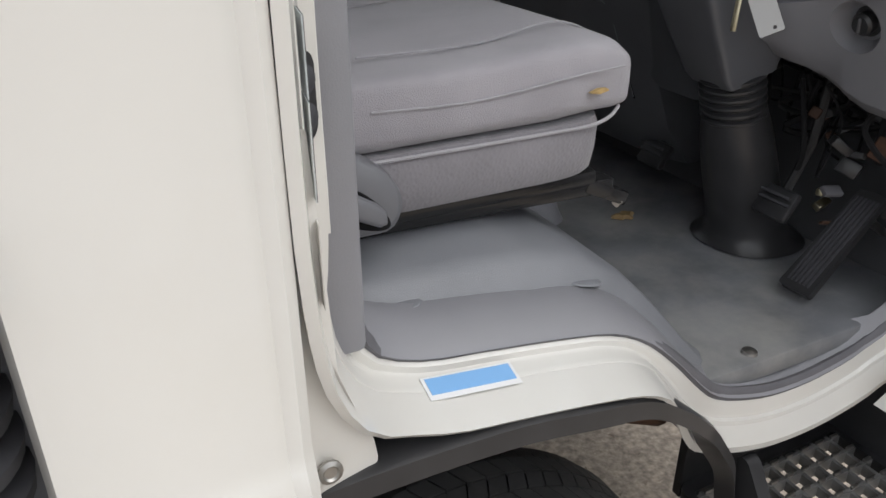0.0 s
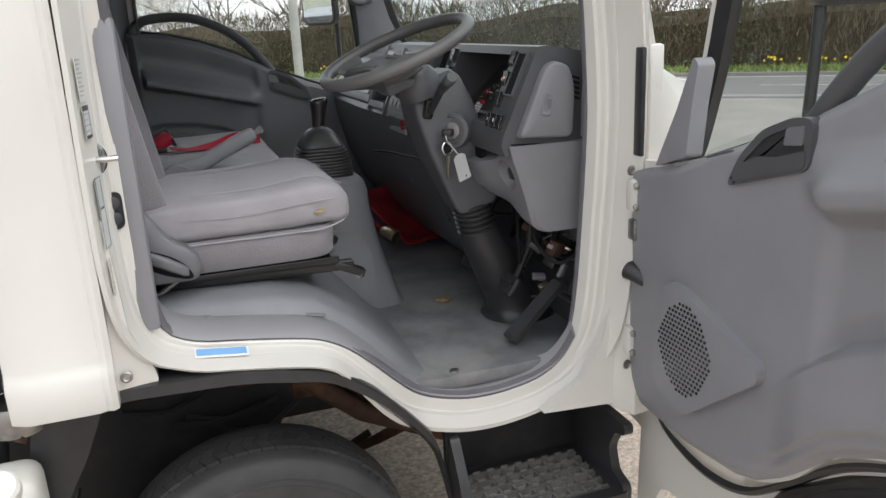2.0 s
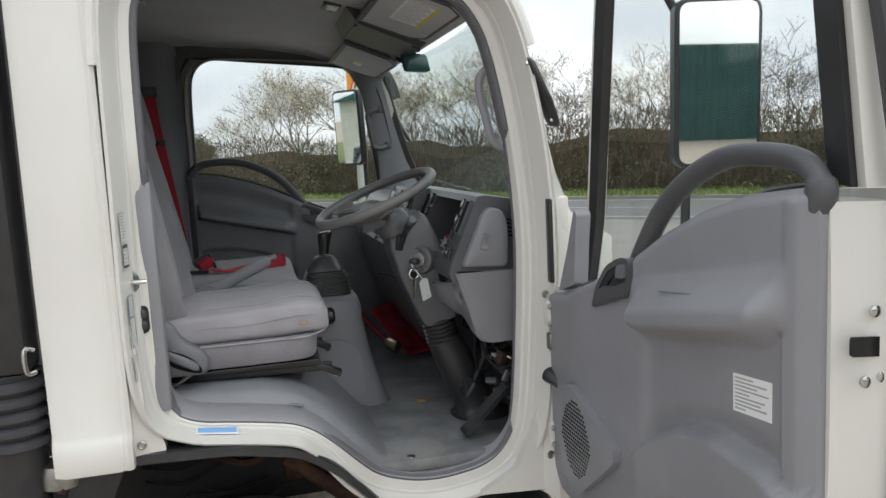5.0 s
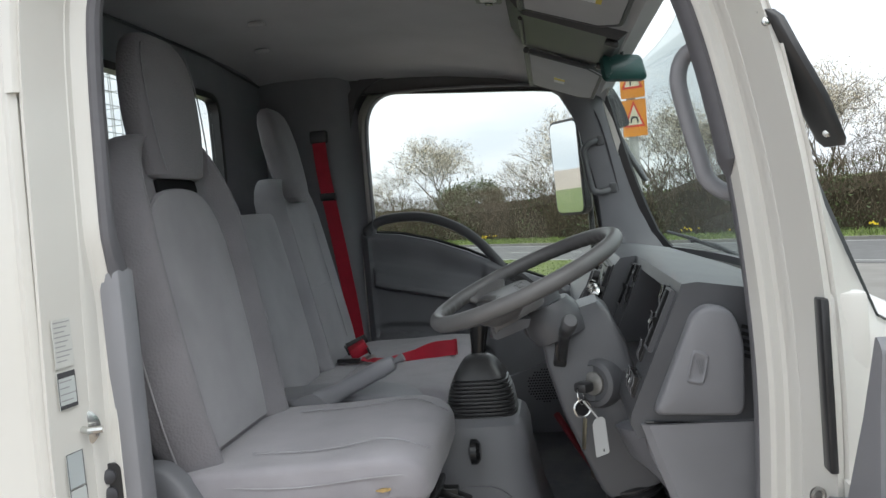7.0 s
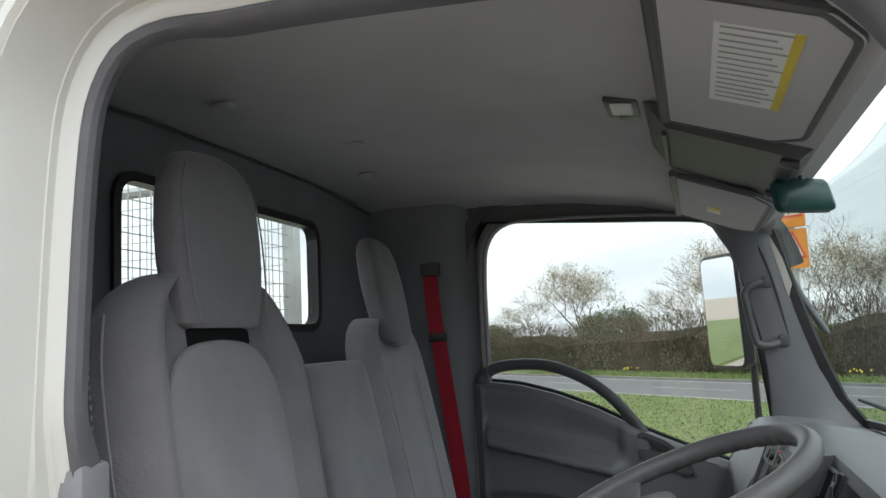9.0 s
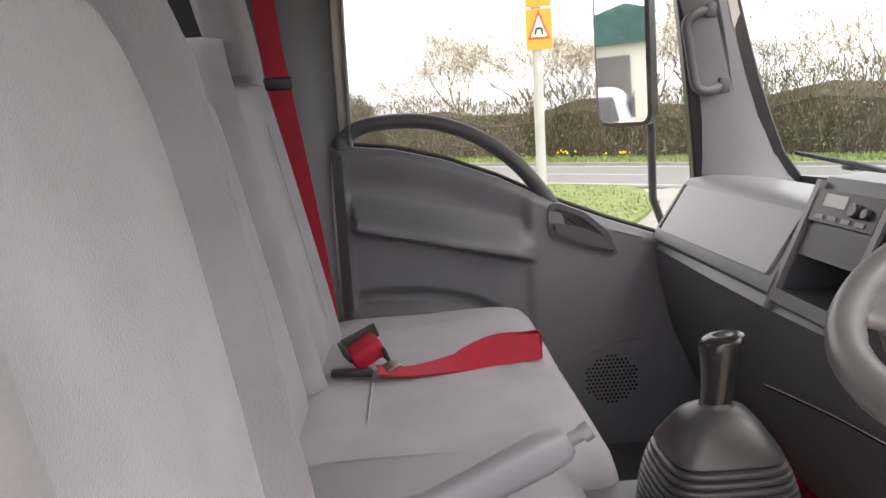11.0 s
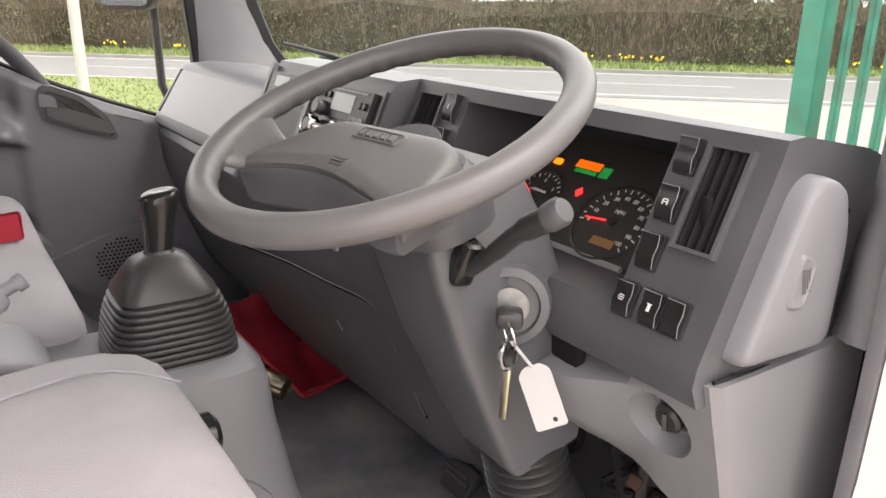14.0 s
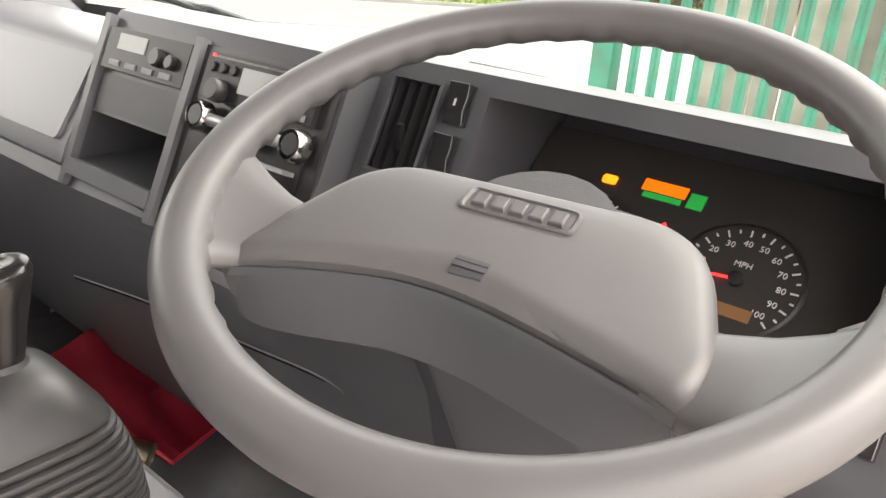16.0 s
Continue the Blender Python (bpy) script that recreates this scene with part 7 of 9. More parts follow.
def vent(y, z, w, h, vertical, mn):
    f = lambda a, b, d: fas(y + a, z) + fd * b + fn * d
    rect = lambda e: [(-w / 2 - e, -h / 2 - e), (w / 2 + e, -h / 2 - e), (w / 2 + e, h / 2 + e), (-w / 2 - e, h / 2 + e)]
    bm = B()
    hole_plate(bm, rect(0.004), rect(0.0), f, -0.004, 0.009)
    v = part("air_vent", bm, mn, dash, "air vent with adjustable slats")
    # flat near-black back paints the shade behind the slats
    bm = B()
    prism(bm, rect(0.0), f, 0.0006, 0.0012)
    part("vent_back", bm, GAPSHADE, v)
    n = 4
    for k in range(n):
        bm = B()
        a = -w / 2 + w * (k + 0.5) / n
        rings(bm, [[f(a - 0.003, b, 0.0015), f(a + 0.001, b, 0.0075), f(a + 0.0018, b, 0.0073), f(a - 0.0018, b, 0.0012)] for b in (-h / 2, h / 2)])
        part("slat", bm, SLAT, v)
    bm = B()
    c = f(0, -h * 0.12, 0.007)
    box(bm, c, (0.008, 0.009, 0.030), 0.002)
    part("tab", bm, SLAT, v)


vent(0.1635, 1.489, 0.044, 0.104, True, FASCIA)
vent(0.702, 1.489, 0.062, 0.10, True, FASCIA)

# instruments
ip = thing("instrument_panel", (1.08, 0.41, 1.41), "lit instrument panel with rev counter and speedometer", "instruments")
gx = lambda z: 1.066 + 1.1 * (z - 1.455)
IPZ, IPK = 1.44, 0.673
f_ip = lambda a, b, d: Vector((gx(IPZ + (b - IPZ) * IPK), a, IPZ + (b - IPZ) * IPK)) + Vector((-0.673, 0, 0.74)) * d
bm = B()
prism(bm, fillet([(0.238, 1.338), (0.61, 1.338), (0.61, 1.510), (0.238, 1.510)], 0.01), f_ip, 0.0, 0.004)
part("dial_board", bm, DIALB, ip)
bm = B()
prism(bm, [(0.30, 1.330), (0.61, 1.330), (0.61, 1.3375), (0.30, 1.3375)], f_ip, 0.0, 0.006)
part("bright_strip", bm, SILVERP, ip, "silver strip below the dials", smooth=False)


def dial(y, z, R, labels, a0, a1, ticks, needle, unit, txt):
    bm = B()
    ax = Vector((-1, 0, 1.1))
    lathe(bm, [(R + 0.004, 0.002), (R + 0.004, 0.006), (R + 0.001, 0.007), (R, 0.0045)], f_ip(y, z, 0.0), ax, 48, caps=False)
    d = part("dial_ring", bm, BLACK, ip)
    for k in range(ticks):
        a = a0 + (a1 - a0) * k / (ticks - 1)
        bm = B()
        r0 = R * (0.84 if k % 2 == 0 else 0.90)
        ca, sa = math.cos(a), math.sin(a)
        q = [(r0, -0.0009), (R * 0.97, -0.0009), (R * 0.97, 0.0009), (r0, 0.0009)]
        prism(bm, [(y - (r * ca - w * sa), z + r * sa + w * ca) for r, w in q], f_ip, 0.0045, 0.005)
        part("tick", bm, WHITEINK, d, smooth=False)
    for k, lab in enumerate(labels):
        a = a0 + (a1 - a0) * k / (len(labels) - 1)
        words("numeral", lab, txt, frame3(f_ip(y - R * 0.70 * math.cos(a), z + R * 0.70 * math.sin(a), 0.0048), (0, -1, 0), (1.1, 0, 1)), WHITEINK, d)
    words("unit", unit, txt * 0.95, frame3(f_ip(y, z + R * 0.30, 0.0048), (0, -1, 0), (1.1, 0, 1)), WHITEINK, d)
    bm = B()
    ca, sa = math.cos(needle), math.sin(needle)
    prism(bm, [(y - (r * ca - w * sa), z + r * sa + w * ca) for r, w in ((-0.006, -0.0016), (R * 0.78, -0.0007), (R * 0.78, 0.0007), (-0.006, 0.0016))], f_ip, 0.007, 0.008)
    part("needle", bm, WARNR, d, "red needle")
    bm = B()
    lathe(bm, [(0.007, 0.005), (0.007, 0.010), (0.004, 0.011)], f_ip(y, z, 0), ax, 16)
    part("hub", bm, BLACK, d)


dial(0.358, 1.391, 0.055, ["0", "10", "20", "30", "40", "50", "60", "70", "80", "90", "100"], radians(188), radians(-42), 21, radians(186), "MPH", 0.0088)
dial(0.514, 1.390, 0.046, ["0", "1", "2", "3", "4"], radians(190), radians(-10), 17, radians(150), "x1000r/min", 0.0078)
bm = B()
prism(bm, [(0.436, 1.457), (0.482, 1.457), (0.482, 1.470), (0.436, 1.470)], f_ip, 0.0045, 0.006)
part("display", bm, LCDO, ip, "orange lit display", smooth=False)
for a0, a1, b0, b1 in ((0.438, 0.478, 1.449, 1.455), (0.416, 0.432, 1.449, 1.466)):
    bm = B()
    prism(bm, [(a0, b0), (a1, b0), (a1, b1), (a0, b1)], f_ip, 0.0045, 0.006)
    part("display_bar", bm, LCDG, ip, "green lit display bar", smooth=False)
bm = B()
prism(bm, fillet([(0.510, 1.453), (0.526, 1.453), (0.526, 1.463), (0.510, 1.463)], 0.003), f_ip, 0.0045, 0.006)
part("warning_lamp", bm, WARNO, ip, "amber warning lamp", smooth=False)
bm = B()
prism(bm, [(0.436, 1.419), (0.442, 1.411), (0.449, 1.419), (0.442, 1.427)], f_ip, 0.0045, 0.006)
part("warning_lamp", bm, WARNR, ip, "red warning lamp", smooth=False)
bm = B()
prism(bm, [(0.333, 1.354), (0.370, 1.354), (0.370, 1.366), (0.333, 1.366)], f_ip, 0.0045, 0.0055)
part("odometer", bm, BROWNLCD, ip, smooth=False)

# paper tag lying in the binnacle
tagp = thing("paper_tag", (0.945, 0.43, 1.37), "small white striped paper tag with a red end", "tag")
ftg = lambda a, b, d: Vector((0.940 + 0.5 * b + d, 0.430 + a, 1.384 + 0.8 * b))
bm = B()
prism(bm, fillet([(-0.020, -0.018), (0.022, -0.018), (0.022, 0.022), (-0.020, 0.022)], 0.003), ftg, 0.0, 0.0012)
part("card", bm, PAPER, tagp, smooth=False)
for k in range(4):
    bm = B()
    prism(bm, [(-0.018, -0.012 + 0.008 * k), (0.020, -0.012 + 0.008 * k), (0.020, -0.009 + 0.008 * k), (-0.018, -0.009 + 0.008 * k)], ftg, -0.0006, 0.0)
    part("stripe", bm, INK, tagp, smooth=False)
bm = B()
box(bm, (0.948, 0.405, 1.405), (0.010, 0.016, 0.012), 0.003)
part("red_end", bm, RED, tagp, "red plastic end")

# radio, tachograph unit, heater controls and cubby in the centre stack
SS = (0.920 - 0.838) / (1.535 - 1.345)
sd = Vector((SS, 0, 1)).normalized()
sn_ = Vector((-sd.z, 0, sd.x))


def stk(y, z, d=0.0):
    return Vector((0.838 + SS * (z - 1.345), y, z)) + sn_ * d


def panel_on(name, y0, y1, z0, z1, d0_, d1_, m, parent, label="", r=0.003):
    bm = B()
    prism(bm, [(y0, z0), (y1, z0), (y1, z1), (y0, z1)], lambda a, b, d: stk(a, b, d), d0_, d1_, r)
    return part(name, bm, m, parent, label)


def knob_on(name, y, z, R, L, m, parent, d=0.0, label=""):
    bm = B()
    lathe(bm, [(R, 0), (R, L * 0.8), (R * 0.85, L), (0.001, L)], stk(y, z, d), sn_, 20)
    return part(name, bm, m, parent, label)


panel_on("stack_bezel", 0.765, 1.005, 1.325, 1.535, 0.0, 0.004, BLACK, dash, "black radio surround", 0.002)
rad = thing("radio", stk(0.885, 1.47), "black car radio with a grey display", "radio")
panel_on("radio_face", 0.785, 0.985, 1.478, 1.528, 0.003, 0.012, RADIO, rad)
panel_on("display", 0.84, 0.915, 1.490, 1.518, 0.012, 0.0135, LCDGREY, rad, "grey radio display")
panel_on("disc_slot", 0.80, 0.97, 1.522, 1.525, 0.012, 0.0135, GLOSSBLACK, rad, "", 0)
knob_on("volume_knob", 0.945, 1.487, 0.014, 0.016, BLACK, rad, 0.012, "black volume knob")
for k in range(5):
    panel_on("key", 0.795 + 0.0085 * k, 0.8015 + 0.0085 * k, 1.48, 1.487, 0.012, 0.0145, TRIM, rad, "", 0)
for k, (y, z) in enumerate(((0.93, 1.512), (0.95, 1.512), (0.97, 1.512), (0.80, 1.505), (0.815, 1.505))):
    knob_on("key", y, z, 0.006, 0.004, RADIO, rad, 0.012)
panel_on("led", 0.972, 0.976, 1.523, 1.526, 0.012, 0.014, WARNR, rad, "", 0)
hc = thing("heater_controls", stk(0.885, 1.40), "heater control panel with chrome ringed sliders", "control panel")
panel_on("control_face", 0.785, 0.985, 1.345, 1.465, 0.003, 0.008, RADIO, hc)
bm = B()
tube(bm, [stk(0.80, 1.455, 0.018), stk(0.955, 1.455, 0.018)], 0.0075, 12)
part("slider_bar", bm, SILVERP, hc, "silver slider bar")
for y in (0.79, 0.872, 0.958):
    knob_on("rotary", y, 1.456, 0.014, 0.020, BLACK, hc, 0.008, "black rotary knob")
    bm = B()
    lathe(bm, [(0.015, 0.0), (0.0185, 0.004), (0.0185, 0.016), (0.016, 0.021), (0.0135, 0.012)], stk(y, 1.456, 0.008), sn_, 28, caps=False)
    part("knob_ring", bm, CHROME, hc, "chrome ring")
panel_on("lever_box", 0.79, 0.90, 1.395, 1.425, 0.008, 0.022, GLOSSBLACK, hc, "gloss black lever box", 0.003)
panel_on("lever_edge", 0.79, 0.90, 1.4255, 1.430, 0.008, 0.024, SILVERP, hc, "silver edge", 0.001)
for k in range(4):
    panel_on("key", 0.80 + 0.045 * k, 0.835 + 0.045 * k, 1.358, 1.378, 0.008, 0.012, BLACK, hc, "", 0.001)
tg = thing("tachograph", stk(1.12, 1.50), "dark tachograph unit with a small display", "tachograph")
panel_on("tacho_face", 1.025, 1.215, 1.478, 1.530, 0.0, 0.010, RADIO, tg)
panel_on("display", 1.120, 1.185, 1.504, 1.524, 0.010, 0.0115, LCDGREY, tg, "grey display")
knob_on("rotary", 1.085, 1.505, 0.012, 0.010, BLACK, tg, 0.010)
knob_on("rotary", 1.055, 1.503, 0.009, 0.008, BLACK, tg, 0.010)
for k in range(4):
    panel_on("key", 1.05 + 0.04 * k, 1.075 + 0.04 * k, 1.483, 1.490, 0.010, 0.012, TRIM, tg, "", 0)
panel_on("blank_cover", 1.03, 1.21, 1.425, 1.472, 0.0, 0.004, DARKTRIM, dash, "dark blanking cover")
panel_on("cubby_lip", 1.02, 1.22, 1.335, 1.356, 0.0, 0.014, DASH, dash)
panel_on("stack_edge", 1.005, 1.020, 1.32, 1.54, 0.0, 0.012, DASH, dash)
panel_on("stack_edge", 1.220, 1.234, 1.32, 1.545, 0.0, 0.012, DASH, dash)
bm = B()
box(bm, (0.842, 1.0, 1.285), (0.012, 0.40, 0.02), 0.004)
part("cup_tray_edge", bm, SILVERP, dash)
bm = B()
box(bm, (0.868, 1.0, 1.20), (0.006, 0.10, 0.012), 0.003, (0, 15, 0))
part("latch_tab", bm, DARKTRIM, dash)

# ---- steering column and wheel ----
col = thing("steering_column", (0.88, 0.38, 0.78), "dark grey steering column shroud with ignition lock and boot", "steering column")
bm = B()
rr = []
for t, yw, d in ((0.0, 0.062, 0.06), (0.06, 0.072, 0.075), (0.25, 0.077, 0.085), (0.5, 0.074, 0.085), (0.75, 0.064, 0.075), (0.95, 0.054, 0.065), (1.0, 0.05, 0.055)):
    c = Vector((0.795, 0.437, 1.485)).lerp(Vector((0.895, 0.372, 1.13)), t)
    u = Vector((0.94, 0, 0.26))
    rr.append([c + Vector((0, yw * p, 0)) + u * d * q for p, q in sup(1, 1, 11, 48)])
rings(bm, rr)
part("shroud", bm, FASCIA, col, "scuffed column shroud", angle=35)
bm = B()
rr = []
for t, r in ((0, 0.055), (0.25, 0.064), (0.7, 0.068), (1, 0.064)):
    c = Vector((0.745, 0.398, 1.50)).lerp(Vector((0.775, 0.396, 1.435)), t)
    rr.append([c + Vector((r * 0.85 * p, r * q, 0.3 * r * p)) for p, q in sup(1, 1, 2.4, 32)])
rings(bm, rr)
part("upper_cowl", bm, FASCIA, col)
bm = B()
ax = Vector((-0.60, -0.78, 0.12)).normalized()
lathe(bm, [(0.050, -0.06), (0.050, -0.012), (0.046, 0.0), (0.036, 0.003), (0.034, -0.004), (0.028, -0.004)], Vector((0.822, 0.325, 1.345)) - ax * 0.01, ax, 32)
ig = part("ignition_barrel", bm, FASCIA, col, "ignition lock housing")
bm = B()
lathe(bm, [(0.023, -0.005), (0.023, 0.003), (0.020, 0.005), (0.001, 0.005)], Vector((0.822, 0.325, 1.345)) - ax * 0.01, ax, 28)
lf = part("lock_face", bm, LOCKM, ig, "dull steel lock face")
bm = B()
for k in range(6):
    tt = k / 5
    c = Vector((0.89, 0.372, 1.135)).lerp(Vector((0.905, 0.368, 1.065)), tt)
    if k == 0:
        rr = []
    for dr, dt in ((0, 0), (0.007, 0.3), (0.007, 0.6), (0, 0.9)):
        cc = c + Vector((0.003, -0.001, -0.014)) * dt
        rr.append([cc + Vector((0.05 * p + dr * p, 0.05 * q + dr * q, 0.01 * p)) for p, q in sup(1, 1, 2, 24)])
rings(bm, rr)
part("ribbed_boot", bm, BLACK, col, "ribbed rubber boot")
bm = B()
rr = []
for t, r in ((0, 0.052), (0.15, 0.060), (0.4, 0.066), (0.7, 0.070), (0.88, 0.075), (0.95, 0.088), (1.0, 0.108)):
    c = Vector((0.905, 0.367, 1.065)).lerp(Vector((1.035, 0.395, 0.779)), t)
    rr.append([c + Vector((r * p, r * q, 0.02 * p * (1 - t))) for p, q in sup(1, 1, 2.2, 28)])
rings(bm, rr)
part("column_cover", bm, BLACK, col, "dark rubber column cover down to the floor")
# stalk
bm = B()
tube(bm, catmull([(0.772, 0.335, 1.398), (0.775, 0.300, 1.425), (0.780, 0.262, 1.458), (0.790, 0.222, 1.484)], 5), [0.009] * 6 + [0.010] * 5 + [0.013] * 5, 14)
lv = part("stalk", bm, BLACK, col, "black indicator stalk")
bm = B()
lathe(bm, [(0.0145, 0), (0.015, 0.016), (0.012, 0.021), (0.001, 0.022)], (0.788, 0.230, 1.479), (0.18, -0.80, 0.57), 20)
part("stalk_knob", bm, DARKTRIM, lv)
for k in range(2):
    bm = B()
    box(bm, (0.772, 0.258 - 0.007 * k, 1.463 + 0.005 * k), (0.001, 0.002, 0.008), 0, (30, 0, 0))
    part("stalk_mark", bm, WHITEINK, lv, smooth=False)
bm = B()
box(bm, (0.770, 0.341, 1.406), (0.026, 0.026, 0.052), 0.005, (20, 10, 0))
part("stalk_gate", bm, GLOSSBLACK, col)
bm = B()
tube(bm, catmull([(0.80, 0.48, 1.42), (0.81, 0.55, 1.44), (0.815, 0.62, 1.455)], 5), [0.011] * 5 + [0.015] * 6, 12)
part("stalk", bm, BLACK, col, "black wiper stalk")

bm = B()
prism(bm, fillet([(-0.020, -0.013), (0.020, -0.017), (0.022, 0.008), (-0.018, 0.015)], 0.004), lambda a, b, d: Vector((0.832 - 0.2 * b + d, 0.812 + a, 1.312 + b - 0.35 * a)), -0.003, 0.012, 0.001)
part("red_flap", bm, RED, dash, "small red plastic flap below the centre stack")

sw_ = thing("steering_wheel", (0.708, 0.40, 1.50), "dark grey truck steering wheel with airbag pad", "steering wheel")
WN = Vector((-0.364, -0.071, 0.929)).normalized()
WCN = Vector((0.708, 0.399, 1.555))
wy = Vector((0, 1, 0))
wy = (wy - WN * wy.dot(WN)).normalized()
wx = wy.cross(WN)          # forward, up the slope


def wp(a, b, d=0.0):
    """a to the left, b forward, d towards the driver."""
    return WCN + wy * a + wx * b + WN * d


RW = 0.2
bm = B()
n, m_ = 132, 14
rr = []
for k in range(n):
    a = 2 * math.pi * k / n
    ring = []
    for j in range(m_):
        t = 2 * math.pi * j / m_
        rad_ = 0.0165
        inner = max(0.0, -math.cos(t)) * max(0.0, -math.sin(t) + 0.4)
        rad_ -= 0.0042 * inner * (0.5 + 0.5 * math.sin(a * 44)) * 1.4
        rr_ = RW + rad_ * math.cos(t)
        ring.append(wp(rr_ * math.cos(a), rr_ * math.sin(a), rad_ * math.sin(t)))
    rr.append(ring)
rings(bm, rr, loop=True)
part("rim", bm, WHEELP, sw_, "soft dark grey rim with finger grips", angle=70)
TW = radians(-8)
ct, st_ = math.cos(TW), math.sin(TW)


def wr(a, b, d):
    b -= 0.052
    return wp(a * ct - b * st_, a * st_ + b * ct, d - 0.028)


for sg in (-1, 1):
    bm = B()
    rr = []
    b0_, w0_ = (-0.020, 0.024) if sg > 0 else (-0.024, 0.028)
    for t, k, h, d in ((0.0, 0.0, 0.013, -0.004), (0.25, 0.06, 0.013, -0.003), (0.5, 0.20, 0.013, 0.002), (0.7, 0.42, 0.013, 0.009), (0.85, 0.66, 0.012, 0.017), (0.95, 0.88, 0.010, 0.024), (1.0, 1.0, 0.008, 0.027)):
        ring = []
        for p, q in sup(1, 1, 2.6, 28):
            b = b0_ + (-0.030 - b0_) * k + (w0_ + (0.058 - w0_) * k) * p
            rim_a = math.sqrt(RW * RW - (b - 0.052) ** 2)
            ring.append(wr(sg * (0.10 + (rim_a - 0.10) * t), b, d + h * q))
        rr.append(ring)
    rings(bm, rr)
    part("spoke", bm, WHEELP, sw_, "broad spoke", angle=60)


def crease(a):
    """Where the pad's upper face ends."""
    return -0.022 - 0.030 * min(1.0, max(0.0, (0.05 - a) / 0.17)) ** 1.5 - 0.034 * (max(0.0, a + 0.02) / 0.16) ** 2


def drop(a, b):
    """The pad rounds over towards its crease."""
    t = min(1.0, max(0.0, (crease(a) + 0.010 - b) / 0.010))
    return -0.007 * t * t


bm = B()
pad = fillet([(-0.118, -0.066), (0.140, -0.080), (0.156, -0.052), (0.112, 0.060), (-0.102, 0.066), (-0.132, -0.03)], [0.03, 0.03, 0.03, 0.04, 0.04, 0.03], 6)
pad = [(p.x, p.y) for p in resample([(a, b, 0) for a, b in pad], 120)]
rr = []
for sc_, d in ((0.97, -0.020), (1.0, -0.012), (1.0, 0.003), (0.98, 0.009), (0.95, 0.0125), (0.90, 0.0145), (0.8, 0.016), (0.7, 0.0168), (0.6, 0.0172), (0.5, 0.0176), (0.4, 0.0178), (0.3, 0.018), (0.2, 0.018), (0.1, 0.018)):
    rr.append([wr(a * sc_, max(b * sc_, crease(a * sc_) - 0.003 * (1 - sc_)), d + drop(a * sc_, max(b * sc_, crease(a * sc_)))) for a, b in pad])
rings(bm, rr)
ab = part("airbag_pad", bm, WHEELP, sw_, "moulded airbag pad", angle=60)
bm = B()
rr = []
for a in np.linspace(-0.118, 0.142, 40):
    e = (1 - abs((a - 0.012) / 0.131) ** 6)
    c = crease(a)
    low = c - 0.008 - 0.016 * e
    rr.append([wr(a, b, d) for b, d in ((c + 0.004, 0.002), (c - 0.002, 0.004), (c - 0.006, 0.001), (0.6 * c + 0.4 * low, -0.010), (0.2 * c + 0.8 * low, -0.022), (low, -0.030), (low + 0.006, -0.038), (0.01, -0.042), (0.02, -0.03))])
rings(bm, rr)
# same urethane as the pad; fascia grey paints the lip's shade
part("lower_lip", bm, FASCIA, sw_, "lip below the pad's crease, its shade put in as darker grey", angle=50)
bm = B()
rr = [[wr(a, b, d) for a, b in fillet([(-0.036 * k, 0.036 - 0.010 * k), (0.036 * k, 0.036 - 0.010 * k), (0.036 * k, 0.036 + 0.010 * k), (-0.036 * k, 0.036 + 0.010 * k)], 0.005)] for k, d in ((1.06, 0.012), (1.0, 0.0190), (0.94, 0.0195), (0.90, 0.0180))]
rings(bm, rr)
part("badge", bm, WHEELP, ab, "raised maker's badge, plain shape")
for k in range(5):
    bm = B()
    a = 0.024 - 0.012 * k
    rings(bm, [[wr(a + p * e, 0.036 + q * e, 0.0178 + h) for p, q in ((-0.0045, -0.0055), (0.0045, -0.0055), (0.0045, 0.0055), (-0.0045, 0.0055))] for e, h in ((1.0, 0.0), (0.95, 0.0024), (0.8, 0.003))])
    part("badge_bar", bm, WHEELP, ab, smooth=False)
for k in range(3):
    bm = B()
    b0 = -0.012 - 0.0045 * k
    prism(bm, [(-0.010, b0 - 0.0014), (0.010, b0 - 0.0014), (0.010, b0 + 0.0014), (-0.010, b0 + 0.0014)], lambda x, y, d: wr(x + 0.004, y, 0.0174 + drop(x, y) + d), 0, 0.0014)
    part("embossed_bar", bm, FASCIA, ab, smooth=False)
bm = B()
tube(bm, [WCN - WN * 0.11, WCN - WN * 0.03], 0.05, 20)
part("hub", bm, DARKTRIM, sw_)

# keys in the lock
ky = thing("key_bunch", (0.80, 0.30, 1.22), "ignition key with ring and white plastic tag", "keys")
k0 = Vector((0.822, 0.325, 1.345)) + ax * 0.0
bm = B()
box(bm, k0 + ax * 0.022 + Vector((0, 0, -0.004)), (0.03, 0.03, 0.02), 0.006, (0, 0, 52))
part("key_head", bm, BLACK, ky, "black key head")
bm = B()
tube(bm, [k0, k0 + ax * 0.012], 0.005, 6)
part("key_blade", bm, CHROME, ky)


def ring_at(c, nrm, R, r, nm, m, lab=""):
    bm = B()
    nrm = Vector(nrm).normalized()
    u = nrm.orthogonal().normalized()
    w = nrm.cross(u)
    tube(bm, [Vector(c) + R * (math.cos(t) * u + math.sin(t) * w) for t in np.linspace(0, 2 * math.pi, 24, endpoint=False)], r, 6, loop=True)
    part(nm, bm, m, ky, lab)


ring_at(k0 + ax * 0.034 + Vector((0, 0, -0.020)), (0.9, -0.3, 0.2), 0.017, 0.0016, "key_ring", CHROME)
ring_at(k0 + ax * 0.032 + Vector((0, 0, -0.045)), (0.3, -0.9, 0.1), 0.016, 0.003, "fob_ring", CHROME)
bm = B()
